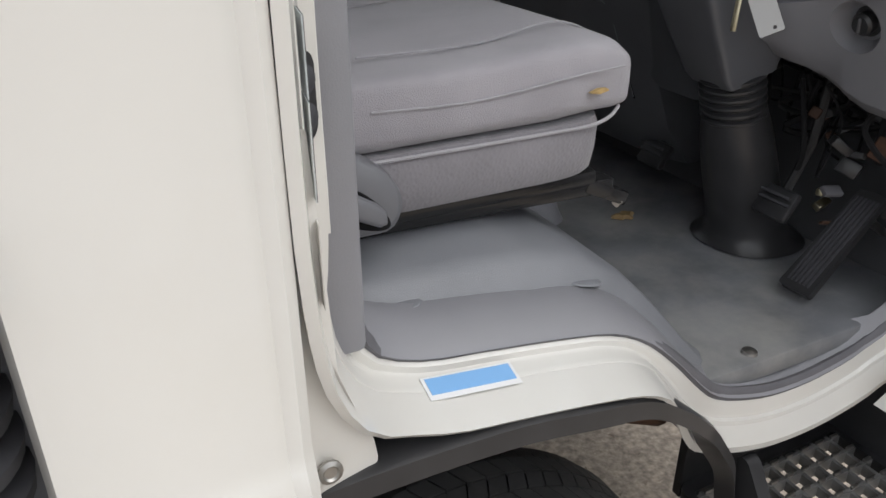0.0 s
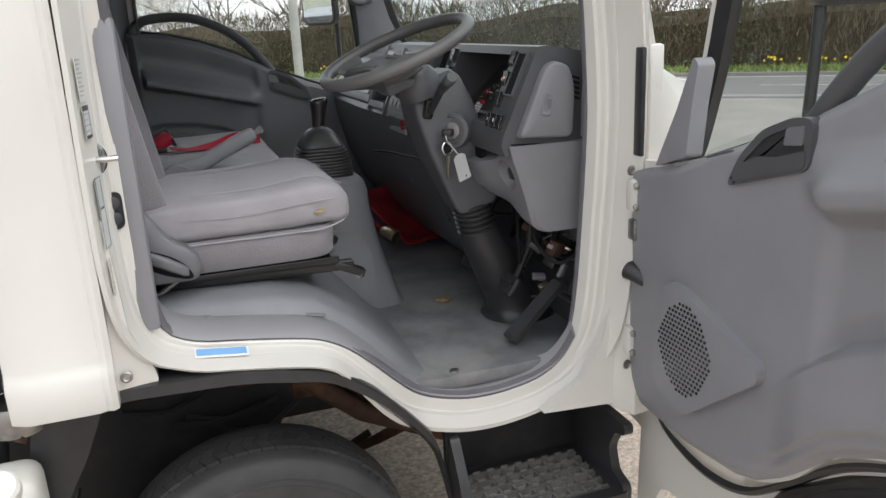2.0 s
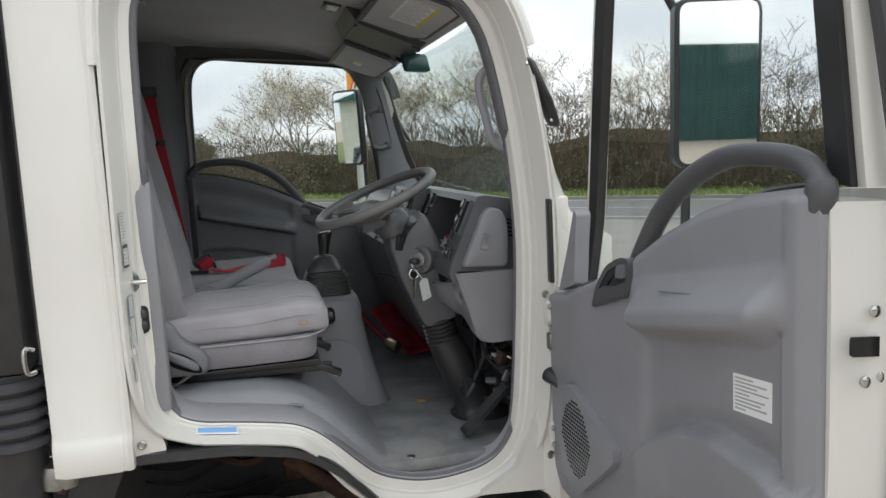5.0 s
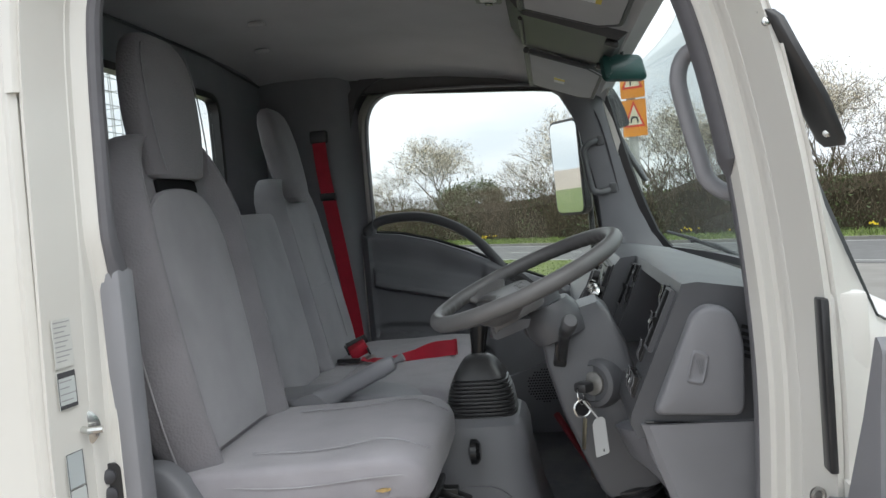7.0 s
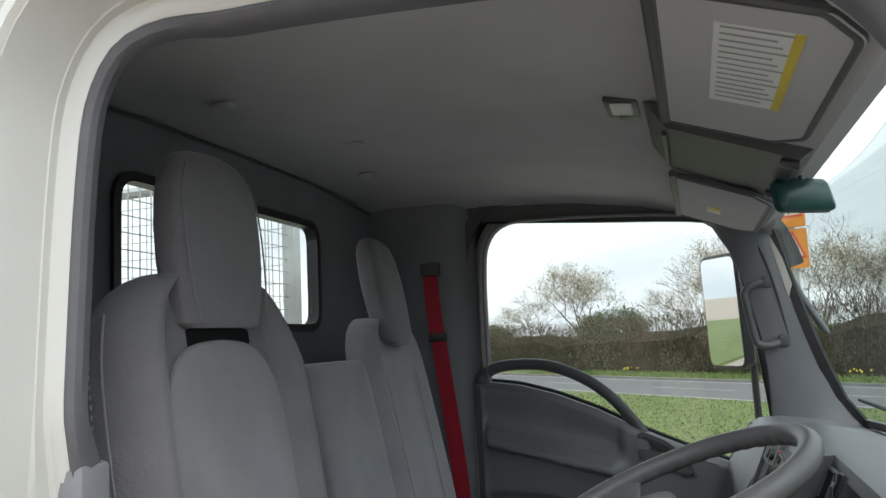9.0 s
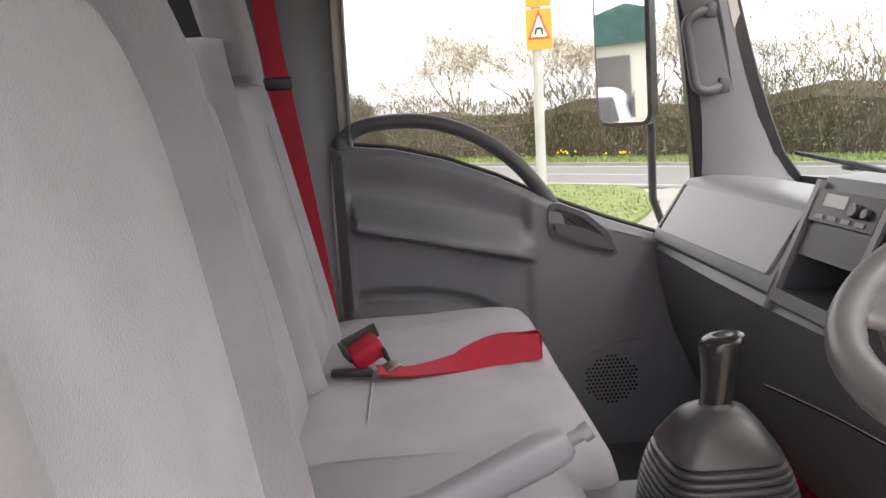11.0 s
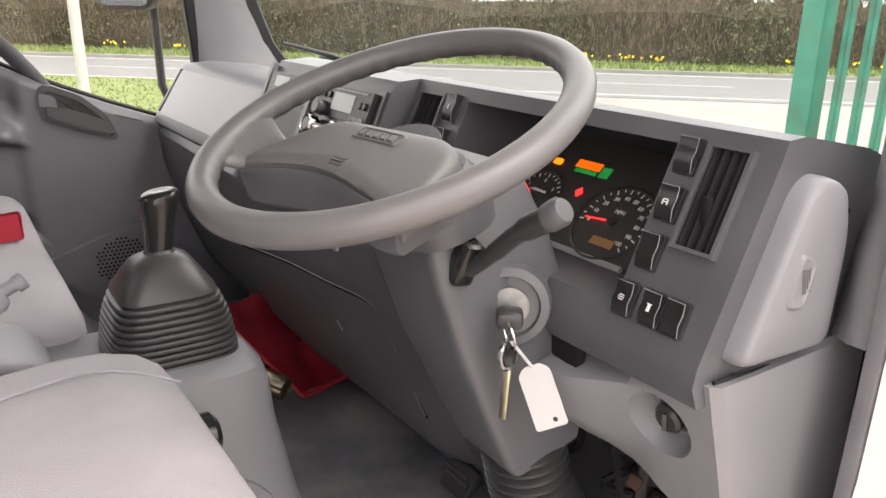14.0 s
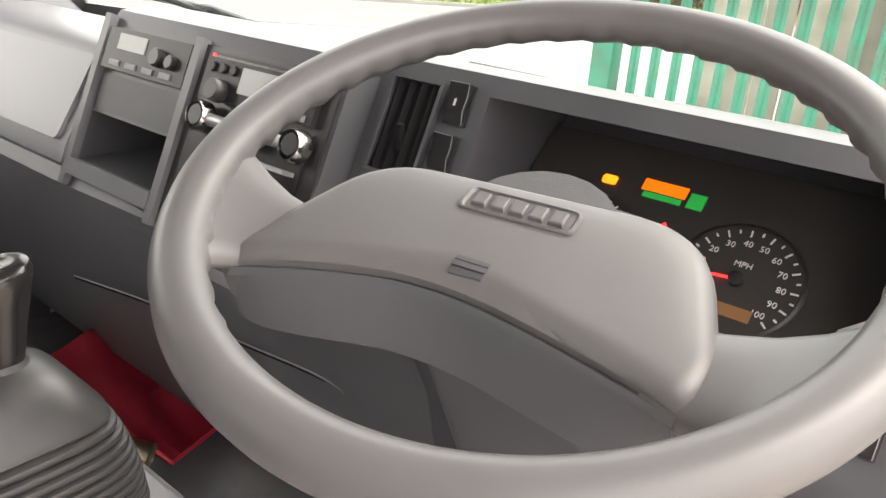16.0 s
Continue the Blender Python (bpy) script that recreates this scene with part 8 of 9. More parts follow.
lathe(bm, [(0.013, -0.003), (0.013, 0.003)], k0 + ax * 0.032 + Vector((0, 0, -0.045)), (0.3, -0.9, 0.1), 20)
part("fob", bm, GLOSSBLACK, ky)
tm = frame3(Vector((0.832, 0.273, 1.256)), (0.60, -0.66, 0.45), (0.05, 0.46, 0.88))
ft = lambda a, b, d: tm @ Vector((a, b, d))
bm = B()
o, i = radial_match(fillet([(-0.019, -0.036), (0.019, -0.036), (0.019, 0.028), (0.010, 0.036), (-0.010, 0.036), (-0.019, 0.028)], 0.004), [(0.003 * math.cos(t) + 0.006, -0.028 + 0.003 * math.sin(t)) for t in np.linspace(0, 2 * math.pi, 12, endpoint=False)], 40)
hole_plate(bm, o, i, ft, -0.001, 0.001)
part("tag", bm, TAGM, ky, "blank white key tag", smooth=False)
bm = B()
tube(bm, [ft(0, 0.034, 0), k0 + ax * 0.034 + Vector((0.004, 0, -0.030))], 0.002, 6)
part("tag_tie", bm, TAGM, ky)
bm = B()
box(bm, k0 + ax * 0.028 + Vector((-0.002, 0, -0.095)), (0.004, 0.009, 0.06), 0.001, (0, 8, 30))
part("spare_key", bm, BRASS, ky, "hanging spare key")

# ---- pedals, under-dash fittings ----
ac = thing("accelerator_pedal", (0.96, 0.17, 0.78), "black ribbed accelerator pedal hinged at the floor", "pedal")
pf = frame3(Vector((0.915, 0.17, 0.787)), (0.72, 0.02, 0.66), (0, 1, 0))
bm = B()
prism(bm, fillet([(0, -0.032), (0.22, -0.026), (0.22, 0.026), (0, 0.032)], 0.008), lambda a, b, d: pf @ Vector((a, b, d)), 0.0, 0.014, 0.003)
pd = part("pad", bm, BLACK, ac)
for k in range(6):
    bm = B()
    b = -0.02 + 0.008 * k
    prism(bm, [(0.015, b - 0.002), (0.205, b - 0.002), (0.205, b + 0.002), (0.015, b + 0.002)], lambda a, c, d: pf @ Vector((a, c, d)), 0.0135, 0.0165)
    part("rib", bm, SEAL, pd, smooth=False)
bm = B()
tube(bm, [(1.06, 0.17, 0.90), (1.12, 0.17, 0.86)], 0.008, 8)
part("linkage", bm, STEEL, ac)
for nm, y, x, z in (("brake_pedal", 0.285, 0.965, 0.905), ("clutch_pedal", 0.63, 0.98, 0.885)):
    p = thing(nm, (x, y, 0.90), "black rubber covered foot pedal", "pedal")
    bm = B()
    box(bm, (x, y, z), (0.02, 0.075, 0.06), 0.008, (0, 35, 0))
    pp = part("pad", bm, BLACK, p)
    for k in range(4):
        bm = B()
        box(bm, (x - 0.012, y, z - 0.02 + 0.014 * k), (0.004, 0.068, 0.005), 0, (0, 35, 0))
        part("rib", bm, SEAL, pp, smooth=False)
    bm = B()
    tube(bm, [(x + 0.01, y, z), (x + 0.06, y, z + 0.1), (x + 0.08, y, 1.2)], 0.009, 8)
    part("arm", bm, CHASSIS, p)
ud = thing("wiring_loom", (1.08, 0.25, 1.0), "tangle of black wires and brackets under the dashboard", "wiring")
rng = random.Random(11)
for k in range(22):
    bm = B()
    y = rng.uniform(0.12, 0.5)
    x, z = rng.uniform(1.0, 1.15), rng.uniform(1.02, 1.12)
    pts = [(x, y, 1.12), (x + rng.uniform(-0.04, 0.05), y + rng.uniform(-0.05, 0.05), z - 0.03), (x + rng.uniform(-0.03, 0.08), y + rng.uniform(-0.1, 0.1), z - rng.uniform(0.0, 0.12)), (1.15, y + rng.uniform(-0.1, 0.1), 1.1)]
    tube(bm, catmull(pts, 5), rng.uniform(0.002, 0.007), 6)
    part("wire", bm, SLAT if rng.random() < 0.8 else BLACK, ud)
for q, s_, m in (((1.05, 0.17, 1.03), (0.04, 0.03, 0.04), RUST), ((1.08, 0.24, 0.97), (0.05, 0.04, 0.03), BLACK), ((1.10, 0.15, 0.92), (0.03, 0.03, 0.05), CHASSIS), ((1.04, 0.30, 1.06), (0.06, 0.02, 0.02), RUST), ((1.12, 0.20, 1.07), (0.06, 0.08, 0.05), BLACK), ((1.05, 0.13, 0.98), (0.025, 0.012, 0.04), SEALG)):
    bm = B()
    box(bm, q, s_, 0.004, (20, 15, 30))
    part("connector", bm, m, ud)
for k in range(14):
    bm = B()
    box(bm, (rng.uniform(1.0, 1.12), rng.uniform(0.11, 0.33), rng.uniform(0.88, 1.08)), (rng.uniform(0.015, 0.045), rng.uniform(0.006, 0.03), rng.uniform(0.004, 0.018)), 0.003, (rng.uniform(-40, 40), rng.uniform(-40, 40), rng.uniform(-40, 40)))
    part("bracket", bm, (SEALG, RUST, DARKTRIM, BRASS, BLACK)[k % 5], ud)
bm = B()
lathe(bm, [(0.006, 0), (0.006, 0.010), (0.006, 0.012), (0.004, 0.014)], (0.900, 0.272, 1.318), (-0.9, -0.43, 0), 6)
part("bolt", bm, STEEL, ud)

# ---- footwell: warning triangle bag, wheel brace ----
bag = thing("warning_triangle_bag", (1.0, 1.22, 0.78), "crumpled dark red plastic pouch with bright red piping", "bag")
LT, LB, RT, RB = Vector((0.81, 1.36, 0.98)), Vector((0.93, 1.19, 0.805)), Vector((0.99, 1.43, 0.98)), Vector((1.12, 1.24, 0.805))
bagn = (LB - LT).cross(RT - LT).normalized()
if bagn.x > 0:
    bagn = -bagn


def bagp(u, v, d=0.0):
    """u across, v down the pouch."""
    w = LT.lerp(RT, u).lerp(LB.lerp(RB, u), v)
    return w + bagn * (d + 0.022 * math.sin(math.pi * u) * math.sin(math.pi * min(1, abs(v - 0.55) * 2.2)) + 0.006 * math.sin(11 * u + 5 * v))


bm = B()
rr = []
for v in np.linspace(0, 1, 19):
    us_ = np.linspace(0, 1, 12)
    rr.append([bagp(u, v, 0.012) for u in us_] + [bagp(u, v, -0.02) for u in reversed(us_)])
rings(bm, rr)
part("pouch", bm, REDBAG, bag)
for path in ([(0, v) for v in np.linspace(0, 1, 8)], [(1, v) for v in np.linspace(0, 1, 8)], [(u, 1) for u in np.linspace(0, 1, 8)], [(u, 0.55) for u in np.linspace(0, 1, 8)], [(u, 0.0) for u in np.linspace(0, 1, 8)]):
    bm = B()
    tube(bm, [bagp(u, v, 0.012) for u, v in path], 0.0055, 8)
    part("piping", bm, REDEDGE, bag, "bright red piping")
cup = thing("wheel_brace", (0.90, 1.30, 0.80), "plated steel tube end of a wheel brace", "tool")
bm = B()
lathe(bm, [(0.017, 0.0), (0.027, 0.015), (0.028, 0.07), (0.024, 0.072), (0.022, 0.03), (0.001, 0.028)], (0.848, 1.245, 0.85), (0.55, -0.75, -0.28), 24)
part("socket", bm, BRASS, cup)
bm = B()
tube(bm, [(0.848, 1.245, 0.85), (0.80, 1.33, 0.90), (0.74, 1.42, 0.98)], 0.012, 10)
part("shaft", bm, REDBAG, cup, "red painted shaft")
bm = B()
lathe(bm, [(0.035, 0), (0.03, 0.05), (0.012, 0.12), (0.002, 0.13)], (1.03, 1.95, 0.79), (-0.2, -0.1, 1), 20)
solo("orange_handle", bm, ORANGEP, "small orange plastic handle in the passenger footwell", "tool handle")
bm = B()
rings(bm, [[Vector((0.866 + 0.025 * math.cos(a) * (1 + 0.3 * math.sin(3 * a)) * s_, 0.576 + 0.014 * math.sin(a) * s_ * (1 + 0.4 * math.cos(5 * a)), 0.777 + h)) for a in np.linspace(0, 2 * math.pi, 18, endpoint=False)] for s_, h in ((1, 0), (1.05, 0.003), (0.7, 0.009))])
solo("dry_leaf", bm, LEAFDRY, "crumbled dry brown leaf on the floor mat", "leaf")
for q in ((0.72, 0.085, 0.775), (0.60, 0.30, 0.80)):
    bm = B()
    lathe(bm, [(0.013, 0), (0.012, 0.004), (0.006, 0.006)], q, (0, 0, 1), 12)
    solo("floor_stud", bm, STEEL, "small worn floor mat stud", "stud")

# ---- overhead: visors, lamp, mirror, handles, wipers ----
def visor(y0, y1, label, lab_y, lab):
    v = thing("sun_visor", (0.86, (y0 + y1) / 2, 2.14), label, "sun visor")
    X0, X1, Z0, Z1 = (0.735, 0.975, 2.20, 2.115) if y0 < CY else (0.735, 0.965, 2.175, 2.085)
    f = lambda a, b, d: Vector((X0 + (X1 - X0) * b + d * 0.36, a, Z0 + (Z1 - Z0) * b - d * 0.93))
    bm = B()
    prism(bm, fillet([(y0, 0.02), (y1, 0.02), (y1, 0.80), (y1 - 0.06, 0.98), (y0 + 0.06, 0.98), (y0, 0.80)], 0.03), f, 0.0, 0.018, 0.006)
    part("flap", bm, LINING, v, "grey padded flap")
    bm = B()
    tube(bm, [f(y0 - 0.01, 0.0, 0.012), f(y1 + 0.005, 0.0, 0.012)], 0.009, 10)
    part("hinge_bar", bm, DARKTRIM, v)
    bm = B()
    edge_ = [(y0 + 0.005, 0.03), (y1 - 0.005, 0.03), (y1 - 0.003, 0.78), (y1 - 0.065, 0.97), (y0 + 0.065, 0.97), (y0 + 0.003, 0.78)]
    tube(bm, [f(a, b, 0.010) for a, b in fillet(edge_, 0.03)], 0.009, 8, loop=True)
    part("edging", bm, DARKTRIM, v, "dark rounded edging")
    a0, a1, b0, b1 = lab
    bm = B()
    prism(bm, [(a0, b0), (a1, b0), (a1, b1), (a0, b1)], f, 0.0185, 0.0192)
    l_ = part("label", bm, PAPER, v, "printed paper label", smooth=False)
    if a1 - a0 > 0.15:
        for k in range(14):
            aa = a0 + 0.008 + (a1 - a0 - 0.016) * k / 14
            bm = B()
            prism(bm, [(aa, b0 + 0.03), (aa + 0.006, b0 + 0.03), (aa + 0.006, b1 - 0.05 - 0.1 * ((k * 5) % 3) / 3), (aa, b1 - 0.05 - 0.1 * ((k * 5) % 3) / 3)], f, 0.0193, 0.0198)
            part("print_line", bm, INK, l_, smooth=False)
    bm = B()
    yel = mat("yellow_strip", (0.7, 0.55, 0.05), 0.5)
    prism(bm, [(a0, b1 - 0.05), (a1, b1 - 0.05), (a1, b1), (a0, b1)] if a1 - a0 > 0.15 else [(a0, b0), (a0 + 0.4 * (a1 - a0), b0), (a0 + 0.4 * (a1 - a0), b1), (a0, b1)], f, 0.0193, 0.0199)
    part("yellow_band", bm, yel, l_, smooth=False)


visor(0.13, 0.74, "grey padded driver's sun visor with a large printed label", 0.36, (0.20, 0.53, 0.30, 0.72))
visor(1.17, 1.83, "grey padded passenger sun visor with a small label", 1.5, (1.50, 1.60, 0.35, 0.50))
oc = thing("overhead_console", (0.9, CY, 2.2), "dark overhead console between the visors", "overhead console")
bm = B()
rings(bm, [[Vector((0.70, y, 2.235)), Vector((0.74, y, 2.175)), Vector((0.97, y, 2.085)), Vector((1.02, y, 2.12))] for y in (0.76, 0.80, 1.12, 1.155)])
part("console_body", bm, DARKTRIM, oc)
bm = B()
tube(bm, [(0.735, 0.80, 2.176), (0.735, 1.115, 2.176)], 0.006, 8)
part("front_bead", bm, BLACK, oc)
for y in (0.785, 1.13):
    bm = B()
    box(bm, (0.955, y, 2.083), (0.035, 0.022, 0.016), 0.004, (0, 21, 0))
    part("visor_clip", bm, BLACK, oc, "black visor clip")
lm = thing("cab_lamp", (0.66, 0.84, 2.25), "small white interior lamp in a black surround", "lamp")
bm = B()
box(bm, (0.655, 0.84, 2.252), (0.07, 0.13, 0.014), 0.005, (0, 8, 0))
part("surround", bm, BLACK, lm)
bm = B()
box(bm, (0.655, 0.825, 2.244), (0.045, 0.07, 0.012), 0.005, (0, 8, 0))
part("lens", bm, PAPER, lm, "white lamp lens")
bm = B()
box(bm, (0.655, 0.885, 2.244), (0.02, 0.02, 0.01), 0.002, (0, 8, 0))
part("rocker", bm, GLOSSBLACK, lm)

rv = thing("interior_mirror", (1.0, 1.02, 2.1), "small dark green interior mirror on a wire stem", "mirror")
mn_ = Vector((-0.52, 0.80, -0.25)).normalized()
ms = mn_.cross(Vector((0, 0, 1))).normalized()
mu = ms.cross(mn_)
fm = lambda a, b, d: Vector((1.0, 1.02, 2.055)) + ms * a + mu * b + mn_ * d
bm = B()
big = fillet([(-0.072, -0.036), (0.072, -0.036), (0.068, 0.038), (-0.068, 0.038)], 0.018)
rings(bm, [[fm(a, b, t) for a, b in offset2(big, o)] for o, t in ((-0.006, 0.008), (0, 0.004), (0, -0.012), (-0.015, -0.022))])
part("housing", bm, mat("dark_green_mirror_shell", (0.012, 0.05, 0.045), 0.35), rv, "dark green mirror shell")
bm = B()
prism(bm, offset2(big, -0.006), fm, 0.0085, 0.0095)
part("mirror_glass", bm, MIRROR, rv, smooth=False)
bm = B()
tube(bm, [(1.005, 1.02, 2.07), (1.0, 1.02, 2.14), (0.985, 1.02, 2.17)], 0.005, 8)
part("stem", bm, BLACK, rv)


def grab(name, P, m, foot_y, label):
    g = thing(name, (1.04, foot_y, 1.8), label, "grab handle")
    bm = B()
    tube(bm, catmull(P, 6), 0.0145, 12, flat=0.85)
    part("bar", bm, m, g)
    for q in (P[0], P[-1]):
        bm = B()
        box(bm, (q[0] + 0.006, q[1], q[2]), (0.032, 0.036, 0.042), 0.008)
        part("foot", bm, m, g)


grab("grab_handle", [(1.085, 0.062, 1.698), (1.05, 0.08, 1.700), (1.023, 0.086, 1.722), (1.012, 0.086, 1.76), (0.992, 0.086, 1.85), (0.988, 0.084, 1.89), (1.0, 0.078, 1.92), (1.03, 0.062, 1.935)], TRIM, 0.07, "grey grab handle on the driver's windscreen pillar")
# same handle in darker trim: the far side's shade is in the colour
grab("grab_handle", [(1.02, 1.925, 1.735), (0.985, 1.905, 1.722), (0.952, 1.90, 1.728), (0.940, 1.90, 1.755), (0.924, 1.90, 1.86), (0.922, 1.90, 1.893), (0.945, 1.905, 1.915), (0.985, 1.925, 1.925)], DARKTRIM, 1.91, "grab handle on the passenger's windscreen pillar, coloured dark for its shade")


def wiper(p0, p1, b0, b1, label):
    """Arm from p0 to p1, rubber blade from b0 to b1."""
    w = thing("wiper", p0, label, "wiper")
    p0, p1, b0, b1 = Vector(p0), Vector(p1), Vector(b0), Vector(b1)
    bm = B()
    tube(bm, [p0, p0.lerp(p1, 0.5) + Vector((0.01, 0, 0.010)), p1], [0.010, 0.008, 0.006], 8)
    part("arm", bm, BLACK, w)
    bm = B()
    tube(bm, [b0, b0.lerp(b1, 0.5) + Vector((0.004, 0, 0.004)), b1], [0.006, 0.008, 0.006], 8)
    part("blade", bm, BLACK, w, "rubber wiper blade")
    bm = B()
    box(bm, p1, (0.022, 0.05, 0.016), 0.005)
    part("blade_clip", bm, BLACK, w)


wiper((1.372, 1.42, 1.470), (1.290, 1.78, 1.512), (1.345, 1.58, 1.488), (1.222, 1.915, 1.545), "black windscreen wiper parked at the glass foot")
wiper((1.40, 0.58, 1.452), (1.385, 0.88, 1.474), (1.395, 0.66, 1.462), (1.372, 0.945, 1.484), "black windscreen wiper parked at the glass foot")

# ---- roadside: post with signs, fence, hedge, trees, shed ----
ps = thing("road_sign", (2.26, 12.05, GZ), "grey post with two orange warning signs", "road sign")
bm = B()
tube(bm, [(2.26, 12.05, GZ), (2.26, 12.05, 4.6)], 0.078, 20)
part("post", bm, POSTGREY, ps)


def sign_plate(z0, z1, arrow):
    n = Vector((-0.25, -0.97, 0)).normalized()
    s = n.cross(Vector((0, 0, 1))).normalized()
    f = lambda a, b, d: Vector((2.31, 12.05, 0)) + n * (0.09 + d) - s * a * 0.82 + Vector((0, 0, b))
    bm = B()
    prism(bm, fillet([(-0.24, z0), (0.24, z0), (0.24, z1), (-0.24, z1)], 0.03), f, 0.0, 0.02)
    p = part("plate", bm, SIGNO, ps, "orange backing plate", smooth=False)
    zc = z0 + 0.12
    for k, m, d in ((1.0, SIGNR, 0.0205), (0.74, SIGNW, 0.0215)):
        c = zc + 0.17
        bm = B()
        prism(bm, [(-0.21 * k, c - 0.14 * k), (0.21 * k, c - 0.14 * k), (0.0, c + 0.30 * k)], f, d, d + 0.001)
        part("triangle", bm, m, p, smooth=False)
    bm = B()
    for a0, b0, a1, b1, w in arrow:
        u = Vector((a1 - a0, b1 - b0)).normalized()
        prism(bm, [(a0 - w * u.y, zc + 0.1 + b0 + w * u.x), (a0 + w * u.y, zc + 0.1 + b0 - w * u.x), (a1 + w * u.y, zc + 0.1 + b1 - w * u.x), (a1 - w * u.y, zc + 0.1 + b1 + w * u.x)], f, 0.0235, 0.0245)
    part("symbol", bm, BLACK, p, smooth=False)


sign_plate(2.62, 3.22, [(-0.07, 0.0, -0.05, 0.09, 0.018), (-0.05, 0.09, 0.05, 0.09, 0.018), (0.05, 0.09, 0.07, 0.0, 0.018)])
sign_plate(3.25, 3.85, [(-0.03, -0.02, -0.03, 0.1, 0.015), (-0.03, 0.1, 0.05, 0.16, 0.015)])

fen = thing("palisade_fence", (5.05, 0.0, GZ), "tall green steel palisade fence beside the yard", "fence")
FX = 5.05
bm = B()
box(bm, (FX, 2.58, 1.25), (0.15, 0.15, 2.6), 0.01)
part("gate_post", bm, FENCE, fen, "green square gate post")
for y in (-0.4, -3.2, -6.0):
    bm = B()
    box(bm, (FX + 0.05, y, 1.2), (0.1, 0.06, 2.5), 0.008)
    part("post", bm, FENCE, fen)
for z in (0.45, 1.95):
    bm = B()
    box(bm, (FX + 0.03, -1.8, z), (0.05, 8.7, 0.05), 0.004)
    part("rail", bm, FENCE, fen)
pm = None
for k in range(62):
    y = 2.38 - k * 0.14
    if pm is None:
        bm = B()
        # W-section pale with a pointed head
        sec = [(-0.034, 0.0), (-0.018, -0.016), (0.0, -0.004), (0.018, -0.016), (0.034, 0.0), (0.034, 0.004), (0.018, -0.012), (0.0, 0.0), (-0.018, -0.012), (-0.034, 0.004)]
        rr = [[Vector((FX + s_[1], y + s_[0] * k_, z)) for s_ in sec] for z, k_ in ((0.06, 1), (2.42, 1), (2.55, 0.25))]
        rings(bm, rr)
        p0 = part("pale", bm, FENCE, fen, smooth=False)
        pm = p0
    else:
        q = new("pale", pm.data)
        q.parent = fen
        q.location = (0, -k * 0.14, 0)
bm = B()
box(bm, (FX, -1.7, 0.0), (0.16, 8.9, 0.20), 0.02)
solo("fence_kerb", bm, APRON, "low concrete kerb under the palisade fence", "kerb", "structure")
# boarded sheet behind the fence
bm = B()
for k in range(46):
    y = 2.2 - k * 0.2
    box(bm, (FX + 0.9 + 0.02 * (k % 2), y, 1.1), (0.02, 0.19, 2.2), 0)
solo("timber_screen", bm, mat("weathered_boards", (0.28, 0.26, 0.22), 0.9, var=0.3, scale=4, island=True), "weathered board screen behind the palisade fence", "screen", "structure", smooth=False)


def hedge():
    rng = np.random.default_rng(21)
    v, f, v2, f2 = [], [], [], []

    def top(s):
        return 2.2 + 0.45 * noise.noise(Vector((s * 0.25, 3, 0))) + 0.25 * noise.noise(Vector((s * 1.3, 7, 0)))
    for _ in range(110000):
        s = rng.uniform(-55, 60)
        d = 22.0 + rng.gamma(2.0, 0.35)
        z = GZ + 0.1 + (top(s)) * rng.random() ** 0.8 + 0.25 * max(0, noise.noise(Vector((s * 3, d, 1))))
        p = RN * d + RD * s
        L = 0.15 + 0.5 * rng.random() ** 2
        dirv = Vector((rng.normal(0, 0.35), rng.normal(0, 0.35), abs(rng.normal(0.7, 0.35)))).normalized() * L
        w = 0.004 + 0.006 * rng.random()
        i = len(v)
        v += [(p.x - w, p.y + w, z), (p.x + w, p.y - w, z), (p.x + dirv.x, p.y + dirv.y, z + dirv.z)]
        f.append((i, i + 1, i + 2))
    for _ in range(80000):
        s = rng.uniform(-55, 60)
        g = noise.noise(Vector((s * 0.35, 11, 5)))
        if rng.random() > 0.35 + 1.2 * g:
            continue
        d = 21.95 + rng.gamma(1.6, 0.3)
        z = GZ + 0.1 + top(s) * rng.random() ** (1.0 if g > 0.2 else 1.6)
        p = RN * d + RD * s
        a = rng.normal(size=3) * 0.036
        b = rng.normal(size=3) * 0.036
        i = len(v2)
        v2 += [(p.x, p.y, z), (p.x + a[0], p.y + a[1], z + a[2]), (p.x + a[0] + b[0], p.y + a[1] + b[1], z + a[2] + b[2]), (p.x + b[0], p.y + b[1], z + b[2])]
        f2.append((i, i + 1, i + 2, i + 3))
    h = thing("hedge", (RN * 22.5).to_tuple()[:2] + (GZ,), "tangled brown and green roadside hedge", "hedge", "", "stuff")
    for nm, vv, ff, m in (("twigs", v, f, TWIG), ("leaves", v2, f2, LEAF)):
        me = bpy.data.meshes.new(nm)
        o = ORIGIN[h]
        me.from_pydata([(a - o.x, b - o.y, c - o.z) for a, b, c in vv], [], ff)
        me.materials.append(m)
        ob = new(nm, me)
        ob.parent = h
        tagged(ob, kind="stuff")
    # solid core, coloured dark for the shade deep in the hedge
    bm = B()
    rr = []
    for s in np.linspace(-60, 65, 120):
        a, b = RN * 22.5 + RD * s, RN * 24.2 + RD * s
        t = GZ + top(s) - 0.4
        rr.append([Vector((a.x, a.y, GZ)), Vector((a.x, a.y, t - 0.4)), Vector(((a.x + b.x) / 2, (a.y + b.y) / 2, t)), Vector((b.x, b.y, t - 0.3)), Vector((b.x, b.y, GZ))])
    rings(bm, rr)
    tagged(part("core", bm, mat("hedge_core_shade", (0.075, 0.062, 0.042), 0.95, var=0.3, scale=1.5, spec=0.1), h, smooth=False), kind="stuff")


hedge()


